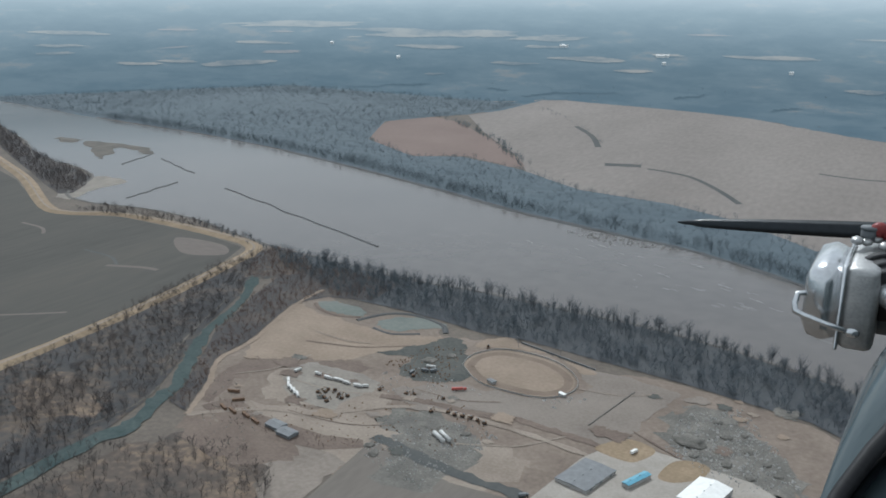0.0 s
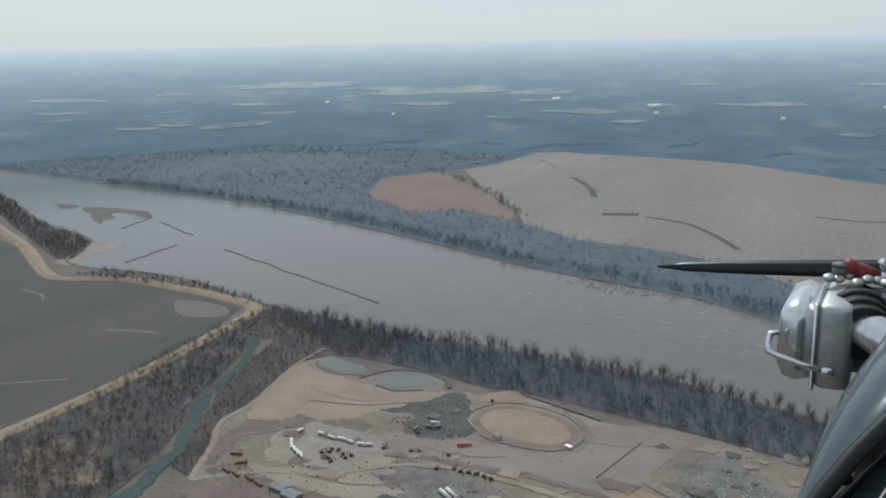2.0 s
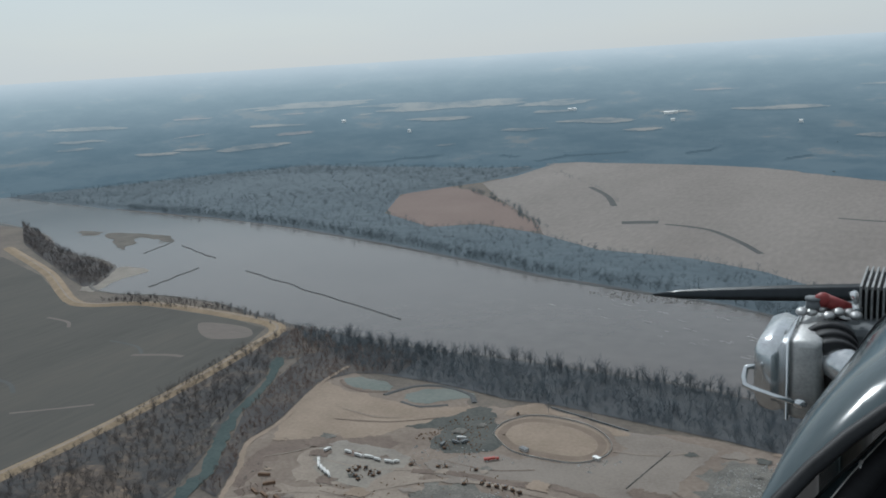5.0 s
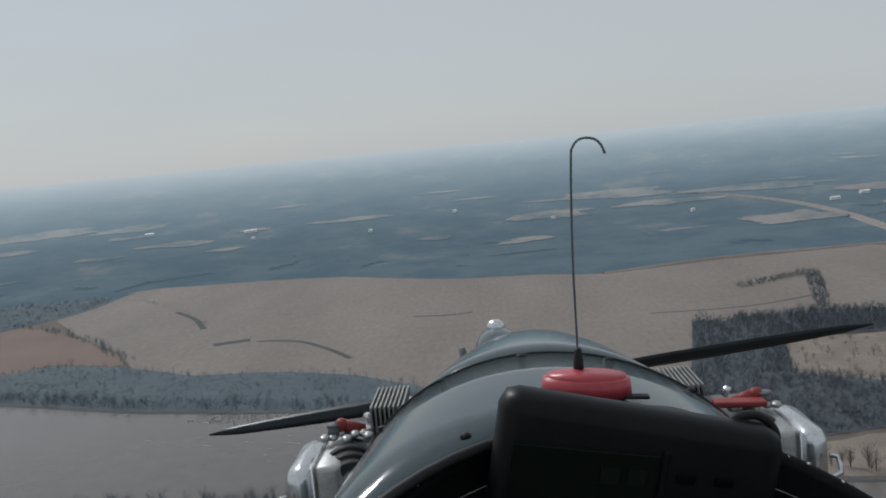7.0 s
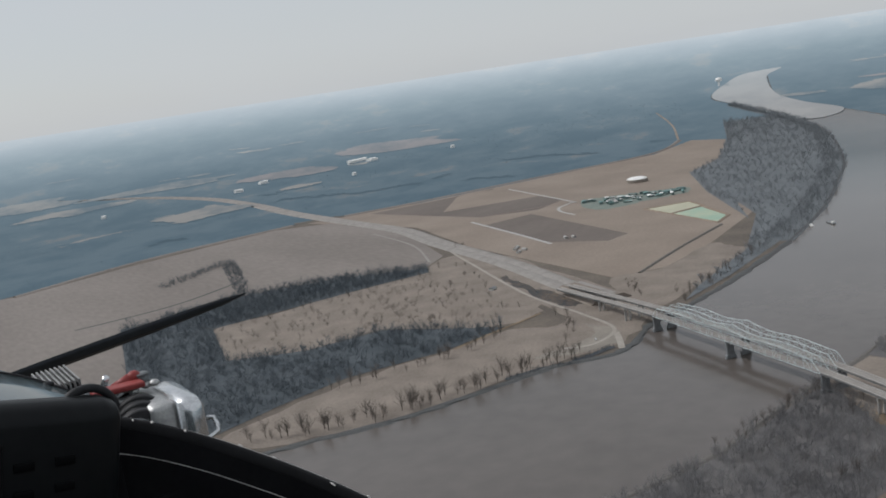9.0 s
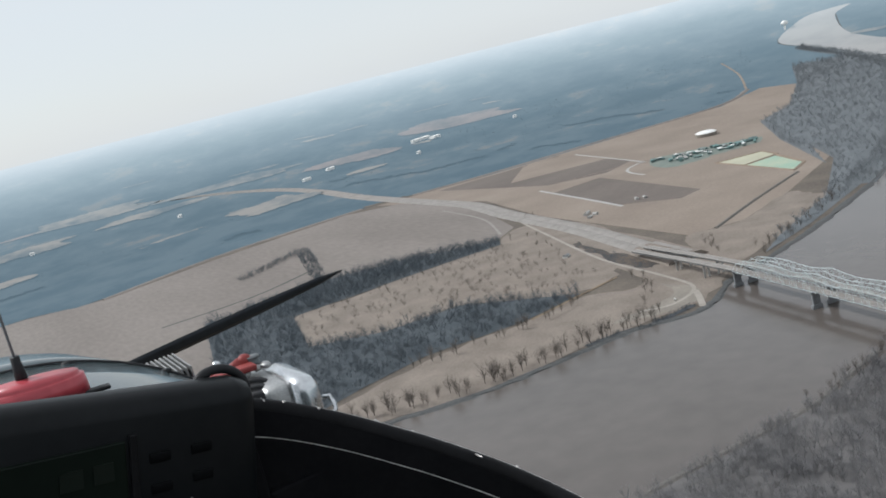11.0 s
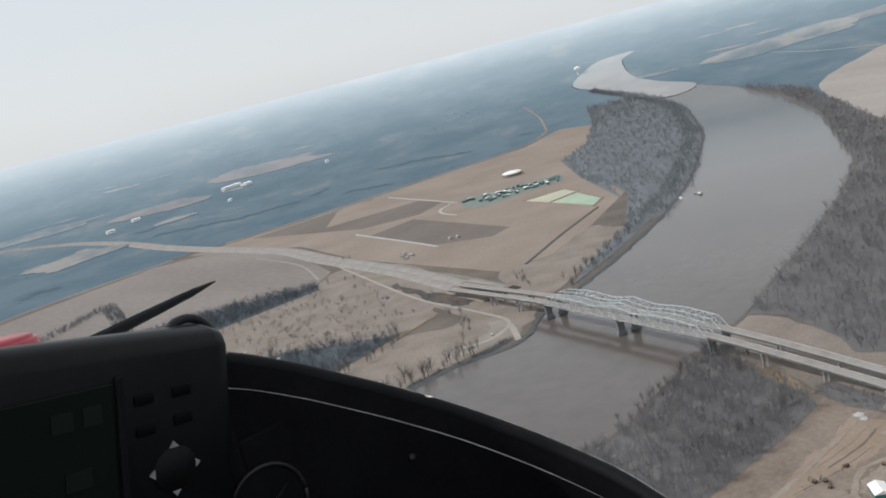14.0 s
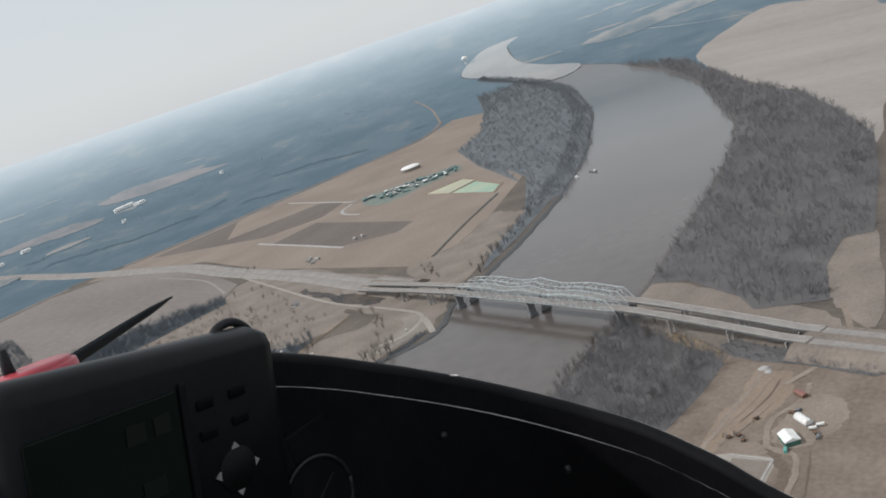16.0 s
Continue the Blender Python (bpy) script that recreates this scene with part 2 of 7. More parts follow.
M = {
    "ground": material("leaf_litter", (0.082, 0.070, 0.060), (0.150, 0.125, 0.102), 0.012, 14, bump=0.3, bump_scale=0.4),
    "far": distance_material("far_country_haze_glow", (0.022, 0.032, 0.039), (0.046, 0.056, 0.061), (0.092, 0.080, 0.068, 1)),
    "far_field": distance_material("far_stubble_haze_glow", (0.060, 0.057, 0.054), (0.185, 0.148, 0.114)),
    # pale base stands in for the sky's reflection at a flat angle
    "far_water": distance_material("distant_river_sheen_and_haze", (0.205, 0.175, 0.152), (0.245, 0.210, 0.182)),
    "far_field_red": distance_material("far_red_soil_haze_glow", (0.088, 0.068, 0.057), (0.165, 0.118, 0.095)),
    "water": water_material("river_water", (0.085, 0.074, 0.066), (0.115, 0.10, 0.09), 0.15, 0.04, 0.2),
    "pond": material("pond_water", (0.138, 0.153, 0.140), (0.188, 0.198, 0.180), 0.02, 8, rough=0.9, spec=0.04),
    "creek": material("creek_water", (0.048, 0.066, 0.066), (0.086, 0.106, 0.101), 0.03, 8, rough=0.9, spec=0.04),
    "crop": material("dormant_crop", (0.050, 0.047, 0.041), (0.078, 0.071, 0.060), 0.006, 20, stretch=(1, 0.12, 1), third=(0.066, 0.062, 0.054)),
    "stubble": material("corn_stubble", (0.155, 0.135, 0.121), (0.222, 0.196, 0.177), 0.004, 25, stretch=(1, 0.3, 1)),
    "stubble_warm": material("bean_stubble", (0.192, 0.155, 0.127), (0.258, 0.214, 0.177), 0.006, 25, third=(0.224, 0.183, 0.150)),
    "tilled": material("tilled_soil", (0.115, 0.096, 0.085), (0.155, 0.131, 0.115), 0.006, 25, stretch=(0.3, 1, 1)),
    "red": material("reddish_field", (0.15, 0.108, 0.092), (0.185, 0.136, 0.117), 0.006, 20),
    "grass": material("dry_grass", (0.152, 0.127, 0.107), (0.242, 0.206, 0.174), 0.02, 12, bump=0.2, bump_scale=0.8),
    "levee": material("levee_grass", (0.185, 0.138, 0.09), (0.29, 0.222, 0.148), 0.03, 10, third=(0.23, 0.172, 0.112)),
    "earth": material("graded_earth", (0.136, 0.105, 0.084), (0.222, 0.179, 0.146), 0.02, 10, bump=0.2, bump_scale=0.5, third=(0.176, 0.140, 0.113)),
    "gravel": material("gravel_yard", (0.185, 0.148, 0.119), (0.275, 0.232, 0.19), 0.025, 14, bump=0.15, bump_scale=0.8),
    "rubble": material("stone_rubble", (0.082, 0.079, 0.070), (0.195, 0.18, 0.158), 0.05, 9, bump=0.6, bump_scale=0.4, third=(0.128, 0.12, 0.106)),
    "sand": material("track_sand", (0.192, 0.148, 0.110), (0.264, 0.208, 0.160), 0.02, 12, third=(0.230, 0.178, 0.135)),
    "concrete": material("concrete", (0.30, 0.29, 0.275), (0.42, 0.405, 0.385), 0.08, 12),
    "asphalt": material("worn_asphalt", (0.20, 0.185, 0.17), (0.29, 0.27, 0.25), 0.05, 10),
    "stone": material("riprap_stone", (0.075, 0.070, 0.066), (0.16, 0.148, 0.135), 0.3, 6, bump=0.3, bump_scale=1.0),
    "mud": material("sandbar_mud", (0.17, 0.15, 0.13), (0.26, 0.235, 0.20), 0.03, 9),
    "riprap_wet": material("wet_riprap", (0.055, 0.058, 0.06), (0.10, 0.10, 0.098), 0.3, 6, bump=0.3, bump_scale=1.0),
    "mud_dark": material("wet_sandbar", (0.055, 0.052, 0.047), (0.145, 0.128, 0.106), 0.03, 9),
    "brown_earth": material("brown_soil", (0.108, 0.080, 0.065), (0.170, 0.132, 0.107), 0.03, 10, bump=0.2, bump_scale=0.5),
    "brown_sand": material("raked_sand", (0.140, 0.104, 0.079), (0.190, 0.146, 0.113), 0.05, 10),
    "apron_grey": material("grey_gravel", (0.155, 0.13, 0.111), (0.215, 0.185, 0.158), 0.02, 16, bump=0.1, bump_scale=0.8, third=(0.19, 0.162, 0.138)),
    "concrete_tan": material("dusty_concrete", (0.25, 0.225, 0.195), (0.34, 0.31, 0.275), 0.05, 10),
    "wet_ground": material("wet_grey_mud", (0.065, 0.070, 0.066), (0.12, 0.118, 0.108), 0.03, 8, rough=0.95, spec=0.05),
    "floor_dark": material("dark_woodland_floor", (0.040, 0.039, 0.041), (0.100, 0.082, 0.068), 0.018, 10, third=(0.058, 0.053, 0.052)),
    "twig_dark": plant_material("dark_bare_twigs", (0.058, 0.056, 0.060), (0.118, 0.103, 0.096)),
    "twig_russet": plant_material("russet_twigs", (0.098, 0.072, 0.066), (0.168, 0.122, 0.104)),
    # crowns of the bluffs glow with the same painted haze
    "canopy_far": distance_material("crowns_haze_glow", (0.022, 0.032, 0.039), (0.046, 0.056, 0.061)),
    # blue in the far bank crowns and twigs is haze put into colour
    "canopy_bank": material("bank_crowns_haze_tint", (0.066, 0.089, 0.106), (0.089, 0.113, 0.129), 0.008, 16),
    "twig_bank": plant_material("bank_twigs_haze_tint", (0.088, 0.110, 0.127), (0.114, 0.136, 0.150)),
    "ditch_dark": material("wet_ditch_soil", (0.055, 0.060, 0.060), (0.085, 0.085, 0.080), 0.02, 10),
    # mid-distance floor, its blue put in for haze
    "floor_mid": material("mid_floor_haze_tint", (0.054, 0.066, 0.077), (0.082, 0.094, 0.103), 0.02, 10),
    "crop_grey": material("grey_field", (0.122, 0.106, 0.092), (0.162, 0.142, 0.123), 0.01, 20, stretch=(1, 0.2, 1)),
    "stubble_pale": material("pale_stubble", (0.245, 0.218, 0.195), (0.325, 0.295, 0.265), 0.005, 25, stretch=(1, 0.3, 1)),
    # pale blue-grey of the bend twigs is haze put into colour
    "twig_haze": plant_material("bend_twigs_haze_tint", (0.188, 0.204, 0.217), (0.248, 0.260, 0.268)),
    "foam": material("pale_riffle", (0.27, 0.262, 0.252), (0.38, 0.37, 0.357), 0.2, 8),
    "floor": material("woodland_floor", (0.055, 0.053, 0.053), (0.12, 0.102, 0.087), 0.02, 10),
    # floor of the far woods, haze mixed into its tones
    "floor_far": material("far_floor_haze_tint", (0.074, 0.098, 0.115), (0.096, 0.121, 0.138), 0.008, 10),
    "twig": plant_material("bare_twigs", (0.10, 0.088, 0.08), (0.225, 0.198, 0.178)),
    # mid-distance twigs with haze painted as a blue tint
    "twig_mid": plant_material("bare_twigs_haze_tint", (0.080, 0.097, 0.114), (0.142, 0.157, 0.171)),
    # far twigs tinted blue to stand for haze
    "twig_far": plant_material("far_twigs_haze_tint", (0.095, 0.121, 0.139), (0.14, 0.166, 0.182)),
    # paler copies for the right-hand woods: front light and haze put into colour
    "twig_pale": plant_material("pale_twigs_lit_hazed", (0.158, 0.156, 0.161), (0.315, 0.307, 0.306)),
    "floor_pale": material("pale_floor_lit_hazed", (0.090, 0.088, 0.091), (0.140, 0.132, 0.128), 0.02, 10),
    "twig_red": plant_material("reddish_twigs", (0.15, 0.115, 0.107), (0.28, 0.22, 0.20)),
    "twig_shore": plant_material("shore_twigs", (0.078, 0.096, 0.112), (0.140, 0.156, 0.169)),
    # dark floor tones hold the shade under riverside trees and brush
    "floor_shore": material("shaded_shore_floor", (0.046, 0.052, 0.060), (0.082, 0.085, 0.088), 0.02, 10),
    # floor of the bend woods, lightened and blued for haze
    "floor_haze": material("bend_floor_haze_tint", (0.108, 0.120, 0.130), (0.146, 0.157, 0.164), 0.02, 10),
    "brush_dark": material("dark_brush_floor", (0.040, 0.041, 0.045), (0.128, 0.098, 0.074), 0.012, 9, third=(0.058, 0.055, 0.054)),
    "brush_floor": material("brush_and_dead_grass", (0.056, 0.050, 0.046), (0.215, 0.158, 0.112), 0.013, 9, third=(0.098, 0.078, 0.064)),
    "steel_pale": material("pale_blue_steel", (0.42, 0.475, 0.48), (0.55, 0.60, 0.60), 0.2, 8, rough=0.5),
    "steel_dark": material("weathered_steel", (0.10, 0.11, 0.12), (0.2, 0.21, 0.21), 0.2, 8, rough=0.6),
    "roof_white": material("white_metal_roof", (0.68, 0.67, 0.64), (0.82, 0.81, 0.78), 0.2, 8, rough=0.5),
    "van_white": material("dusty_white_paint", (0.44, 0.43, 0.41), (0.58, 0.57, 0.55), 0.4, 8, rough=0.5),
    "roof_grey": material("grey_roof", (0.16, 0.165, 0.17), (0.22, 0.225, 0.23), 0.2, 8),
    "roof_green": material("green_roof", (0.10, 0.15, 0.145), (0.17, 0.225, 0.215), 0.2, 8),
    "wall_green": material("green_metal_wall", (0.05, 0.12, 0.10), (0.08, 0.17, 0.14), 0.3, 8),
    "roof_teal": material("teal_roof", (0.11, 0.21, 0.20), (0.18, 0.29, 0.275), 0.2, 8),
    "yard_green": material("greenish_plant_yard", (0.13, 0.165, 0.15), (0.20, 0.22, 0.19), 0.04, 8),
    "red_roof": material("faded_red_roof", (0.20, 0.10, 0.085), (0.28, 0.15, 0.125), 0.3, 8),
    "teal_paint": material("teal_paint", (0.10, 0.32, 0.28), (0.15, 0.40, 0.35), 0.3, 8, rough=0.5),
    "blue": material("blue_paint", (0.10, 0.28, 0.38), (0.16, 0.38, 0.48), 0.3, 8, rough=0.5),
    "red_paint": material("red_paint", (0.32, 0.06, 0.05), (0.42, 0.09, 0.07), 0.4, 8, rough=0.5),
    "rust": material("rusty_machine", (0.10, 0.065, 0.045), (0.22, 0.14, 0.09), 0.5, 8),
    "lagoon": material("pale_lagoon", (0.36, 0.345, 0.24), (0.44, 0.42, 0.30), 0.02, 8, rough=0.4),
    "lagoon_green": material("green_lagoon", (0.22, 0.36, 0.27), (0.40, 0.42, 0.29), 0.012, 6, rough=0.4),
    # the aircraft
    "cowl": material("grey_green_paint", (0.052, 0.070, 0.078), (0.074, 0.095, 0.102), 3.0, 14, rough=0.12, spec=0.35),
    "alloy": material("polished_alloy", (0.55, 0.56, 0.57), (0.74, 0.75, 0.76), 14, 9, rough=0.24, metal=0.9),
    "cast": material("cast_aluminium", (0.33, 0.33, 0.33), (0.5, 0.5, 0.49), 40, 6, rough=0.45, metal=0.7, bump=0.0006, bump_scale=300),
    "fin": material("cylinder_fins", (0.20, 0.20, 0.20), (0.38, 0.38, 0.37), 30, 6, rough=0.5, metal=0.6),
    "rubber": material("black_rubber", (0.008, 0.008, 0.009), (0.018, 0.018, 0.02), 30, 8, rough=0.6),
    "cap_red": material("red_plug_cap", (0.19, 0.03, 0.03), (0.27, 0.05, 0.045), 20, 8, rough=0.5),
    "red_metal": material("red_anodised_cover", (0.33, 0.035, 0.05), (0.45, 0.06, 0.075), 12, 8, rough=0.35, spec=0.5),
    "black": material("black_panel", (0.003, 0.003, 0.004), (0.006, 0.006, 0.007), 20, 8, rough=0.75, spec=0.1),
    "black_trim": material("black_leather_trim", (0.0035, 0.0035, 0.004), (0.008, 0.008, 0.009), 25, 9, rough=0.62, spec=0.15, bump=0.0006, bump_scale=120),
    "plastic": material("grey_black_plastic", (0.0014, 0.0017, 0.002), (0.0026, 0.003, 0.0036), 25, 8, rough=0.6, spec=0.1),
    "screen": material("dim_green_screen", (0.004, 0.007, 0.005), (0.006, 0.010, 0.007), 9, 6, rough=0.5, spec=0.12),
    "prop": material("dark_propeller", (0.012, 0.016, 0.02), (0.022, 0.028, 0.034), 8, 8, rough=0.4),
    "worn_edge": material("scuffed_bare_metal", (0.22, 0.21, 0.20), (0.5, 0.48, 0.46), 60, 6, rough=0.4, metal=0.5),
    "bezel": material("worn_black_bezel", (0.008, 0.008, 0.009), (0.016, 0.016, 0.017), 40, 6, rough=0.4, spec=0.3),
    "hood_grey": material("satin_dark_hood", (0.003, 0.004, 0.005), (0.006, 0.007, 0.008), 12, 8, rough=0.42, spec=0.18),
    "readout": material("faint_readout", (0.005, 0.009, 0.006), (0.007, 0.011, 0.008), 30, 6, rough=0.4),
    "white_mark": material("white_print", (0.20, 0.20, 0.20), (0.28, 0.28, 0.28), 60, 6),
}


# ---- helpers for shapes ----
def thing(name, x=0, y=0, z=0, rz=0, label="", category="", group="", kind=""):
    ob = new(name)
    ob.matrix_basis = pose(x, y, z, 0, 0, rz)
    ob.empty_display_size = 0.2
    return tagged(ob, label, category, group, kind)


def solid(name, bm, mat, parent=None, label="", category="", group="", kind="", smooth=False, mats=()):
    me = bpy.data.meshes.new(name)
    bm.to_mesh(me)
    bm.free()
    me.materials.append(mat)
    for m in mats:
        me.materials.append(m)
    if smooth:
        for p in me.polygons:
            p.use_smooth = True
    ob = new(name, me)
    ob.parent = parent
    return tagged(ob, label, category, group, kind)


def part(name, bm, mat, parent, label="", smooth=False):
    return solid(name, bm, mat, parent, label, smooth=smooth)


def raw(name, verts, faces, mat, parent=None, **tags):
    me = bpy.data.meshes.new(name)
    me.from_pydata(verts, [], faces)
    me.materials.append(mat)
    me.update()
    ob = new(name, me)
    ob.parent = parent
    return tagged(ob, **tags)


def box(bm, sx, sy, sz, m=Matrix(), bevel=0.0):
    g = bmesh.ops.create_cube(bm, size=1, matrix=m @ Matrix.Diagonal((sx, sy, sz, 1)))
    if bevel:
        edges = list({e for v in g["verts"] for e in v.link_edges})
        bmesh.ops.bevel(bm, geom=edges, offset=bevel, segments=2, affect="EDGES", profile=0.5)
    return bm


def rod(bm, a, b, r, r2=None, sides=8):
    a, b = Vector(a), Vector(b)
    d = b - a
    m = Matrix.Translation((a + b) / 2) @ d.to_track_quat("Z", "Y").to_matrix().to_4x4()
    bmesh.ops.create_cone(bm, cap_ends=True, segments=sides, radius1=r, radius2=r if r2 is None else r2, depth=d.length, matrix=m)
    return bm


def ellipsoid(bm, c, rx, ry, rz, u=20, v=12):
    bmesh.ops.create_uvsphere(bm, u_segments=u, v_segments=v, radius=1, matrix=Matrix.Translation(c) @ Matrix.Diagonal((rx, ry, rz, 1)))
    return bm


def tube(bm, pts, r, sides=10):
    """A round bar swept along points."""
    pts = [Vector(p) for p in pts]
    rings = []
    for i, p in enumerate(pts):
        d = (pts[min(i + 1, len(pts) - 1)] - pts[max(i - 1, 0)]).normalized()
        q = d.to_track_quat("Z", "Y").to_matrix()
        rings.append([bm.verts.new(p + q @ Vector((r * math.cos(a), r * math.sin(a), 0))) for a in (2 * math.pi * k / sides for k in range(sides))])
    for a, b in zip(rings, rings[1:]):
        for k in range(sides):
            bm.faces.new((a[k], a[(k + 1) % sides], b[(k + 1) % sides], b[k]))
    bm.faces.new(rings[0][::-1])
    bm.faces.new(rings[-1])
    return bm


def spline(pts, n=8, closed=False):
    """Catmull-Rom through points."""
    P = [np.array(p, float) for p in pts]
    out = []
    m = len(P)
    for i in range(m if closed else m - 1):
        a, b, c, d = (P[(i + k) % m] if closed else P[min(max(i + k, 0), m - 1)] for k in (-1, 0, 1, 2))
        for j in range(n):
            t = j / n
            out.append(0.5 * (2 * b + (c - a) * t + (2 * a - 5 * b + 4 * c - d) * t * t + (3 * b - a - 3 * c + d) * t ** 3))
    if not closed:
        out.append(P[-1])
    return out


RF = 2900.0


def far(x, y):
    """Where a place of the flat country lies on the ground sheet, which lifts beyond RF to the skyline."""
    r = math.hypot(x, y)
    if r <= RF:
        return x, y, 0.0
    u = 1 - RF / r
    k = RF * (1 + u - 0.40 * u * u)
    return x * k / r, y * k / r, EYE * (1.40 * u * u - 0.40 * u ** 3)


def patch(name, pts, mat, lift=0.15, smooth=True, rag=0.0, seed=1, **tags):
    """A flat piece of land with a soft or ragged outline, on the ground sheet."""
    rng = random.Random(seed)
    line = spline(pts, 6, True) if smooth else [np.array(p, float) for p in pts]
    if max(math.hypot(*p) for p in line) > 2700:
        line = [a + (b - a) * k / n for a, b in zip(line, line[1:] + line[:1]) for n in [max(1, int(np.linalg.norm(b - a) / 70))] for k in range(n)]
    if rag:
        line = [p + np.array((rng.gauss(0, rag), rng.gauss(0, rag))) for p in line]
    bm = bmesh.new()
    vs = []
    for p in line:
        x, y, z = far(p[0], p[1])
        vs.append(bm.verts.new((x, y, z + lift)))
    es = [bm.edges.new((vs[i], vs[(i + 1) % len(vs)])) for i in range(len(vs))]
    bmesh.ops.triangle_fill(bm, use_beauty=True, edges=es, normal=(0, 0, 1))
    for f in bm.faces:
        if f.normal.z < 0:
            f.normal_flip()
    tags.setdefault("kind", "structure")
    return solid(name, bm, mat, **tags)


def strip(name, pts, width, mat, lift=0.25, height=0.0, shoulder=0.0, n=8, rag=0.0, **tags):
    """A road, levee or dike along points; with a height it has sloped sides, with rag uneven edges."""
    line = spline(pts, n)
    rng = random.Random(int(pts[0][0]) + len(pts))
    verts, faces = [], []
    prof = [(-width / 2 - shoulder, 0.0), (-width / 2, height), (width / 2, height), (width / 2 + shoulder, 0.0)] if height or shoulder else [(-width / 2, 0), (width / 2, 0)]
    for i, p in enumerate(line):
        d = line[min(i + 1, len(line) - 1)] - line[max(i - 1, 0)]
        d = d / (np.linalg.norm(d) + 1e-9)
        for o, h in prof:
            o *= 1 + rng.uniform(-rag, rag)
            x, y, z = far(p[0] + d[1] * o, p[1] - d[0] * o)
            verts.append((x, y, z + lift + h))
    k = len(prof)
    for i in range(len(line) - 1):
        for j in range(k - 1):
            a = i * k + j
            faces.append((a, a + k, a + k + 1, a + 1))
    if k == 4:
        faces += [(0, 1, 2, 3), tuple(len(verts) - 4 + i for i in (3, 2, 1, 0))]
    tags.setdefault("kind", "structure")
    ob = raw(name, verts, faces, mat, **tags)
    bm = bmesh.new()
    bm.from_mesh(ob.data)
    for f in bm.faces:
        f.normal_update()
        if f.normal.z < 0:
            f.normal_flip()
    bm.to_mesh(ob.data)
    bm.free()
    return ob


def inside(P, poly):
    poly = np.array(poly, float)
    x, y = P[:, 0], P[:, 1]
    ok = np.zeros(len(P), bool)
    for (x0, y0), (x1, y1) in zip(poly, np.roll(poly, -1, 0)):
        c = (y0 > y) != (y1 > y)
        with np.errstate(divide="ignore", invalid="ignore"):
            ok ^= c & (x < (x1 - x0) * (y - y0) / (y1 - y0 + 1e-12) + x0)
    return ok


def bare_crown(rng, twigs, thick, spread=0.42, trunk=True):
    """A leafless tree of height one, as slim triangles: a trunk, rising limbs and finer twigs along each limb."""
    tris = []

    def blade(a, b, w):
        d = b - a
        s = np.cross(d, rng.normal(size=3))
        s = s / (np.linalg.norm(s) + 1e-9) * w
        tris.append((a - s, a + s, b))

    if trunk:
        for k in range(3):
            a = 2.1 * k
            o = np.array((math.cos(a), math.sin(a), 0)) * 0.014
            tris.append((o, np.array((math.cos(a + 2.1), math.sin(a + 2.1), 0)) * 0.014, np.array((0, 0, 0.75))))
    limbs = max(5, twigs // 8)
    for k in range(limbs):
        a = 2.4 * k + rng.uniform(-0.5, 0.5)
        h = rng.uniform(0.10, 0.50)
        top = min(1.0, h + rng.uniform(0.3, 0.62))
        reach = spread * math.sqrt(max(0.08, 1 - ((top - 0.62) / 0.44) ** 2)) * rng.uniform(0.4, 1.0)
        s, e = np.array((0, 0, h)), np.array((math.cos(a) * reach, math.sin(a) * reach, top))
        blade(s, e, thick * 0.8)
        for q in range(twigs // limbs - 1):
            p = s + (e - s) * rng.uniform(0.25, 1.0)
            d = (e - s) / np.linalg.norm(e - s) * 0.7 + rng.normal(size=3) * 0.45
            d[2] = abs(d[2]) * 0.8 + 0.15
            blade(p, p + d / np.linalg.norm(d) * rng.uniform(0.10, 0.27), thick * rng.uniform(0.35, 0.8))
    return np.array(tris)


def canopy_sheet(poly, step, height, seed, fade=0):
    """The massed crowns of distant bare woods: one uneven skin over an outline."""
    poly = np.array(poly, float)
    lo, hi = poly.min(0), poly.max(0)
    nx, ny = (np.ceil((hi - lo) / step).astype(int) + 1)
    gx, gy = np.meshgrid(lo[0] + step * np.arange(nx), lo[1] + step * np.arange(ny), indexing="ij")
    rng = np.random.default_rng(seed)
    gx, gy = gx + rng.uniform(-0.35, 0.35, gx.shape) * step, gy + rng.uniform(-0.35, 0.35, gy.shape) * step
    ok = inside(np.stack([gx.ravel(), gy.ravel()], 1), poly).reshape(gx.shape)
    depth, core = ok.astype(int), ok.copy()
    for _ in range(3):
        wide = np.pad(core, 1)
        core = core & wide[:-2, 1:-1] & wide[2:, 1:-1] & wide[1:-1, :-2] & wide[1:-1, 2:]
        depth += core
    idx, verts, faces = -np.ones(gx.shape, int), [], []
    for i in range(nx):
        for j in range(ny):
            if ok[i, j]:
                h = height * (0.62 + 0.3 * noise.noise(Vector((gx[i, j] / 130, gy[i, j] / 130, seed))) + rng.uniform(0.0, 0.42)) * (depth[i, j] - 1) / 3
                x, y, z = far(gx[i, j], gy[i, j])
                idx[i, j] = len(verts)
                verts.append((x, y, z + max(0.55, h)))
    for i in range(nx - 1):
        for j in range(ny - 1):
            q = (idx[i, j], idx[i + 1, j], idx[i + 1, j + 1], idx[i, j + 1])
            clump = noise.noise(Vector((gx[i, j] / 190, gy[i, j] / 190, seed + 0.5)))
            if min(q) >= 0 and (not fade or clump > (math.hypot(gx[i, j], gy[i, j]) - fade) / 900 - 0.45):
                faces.append(q)
    return verts, faces


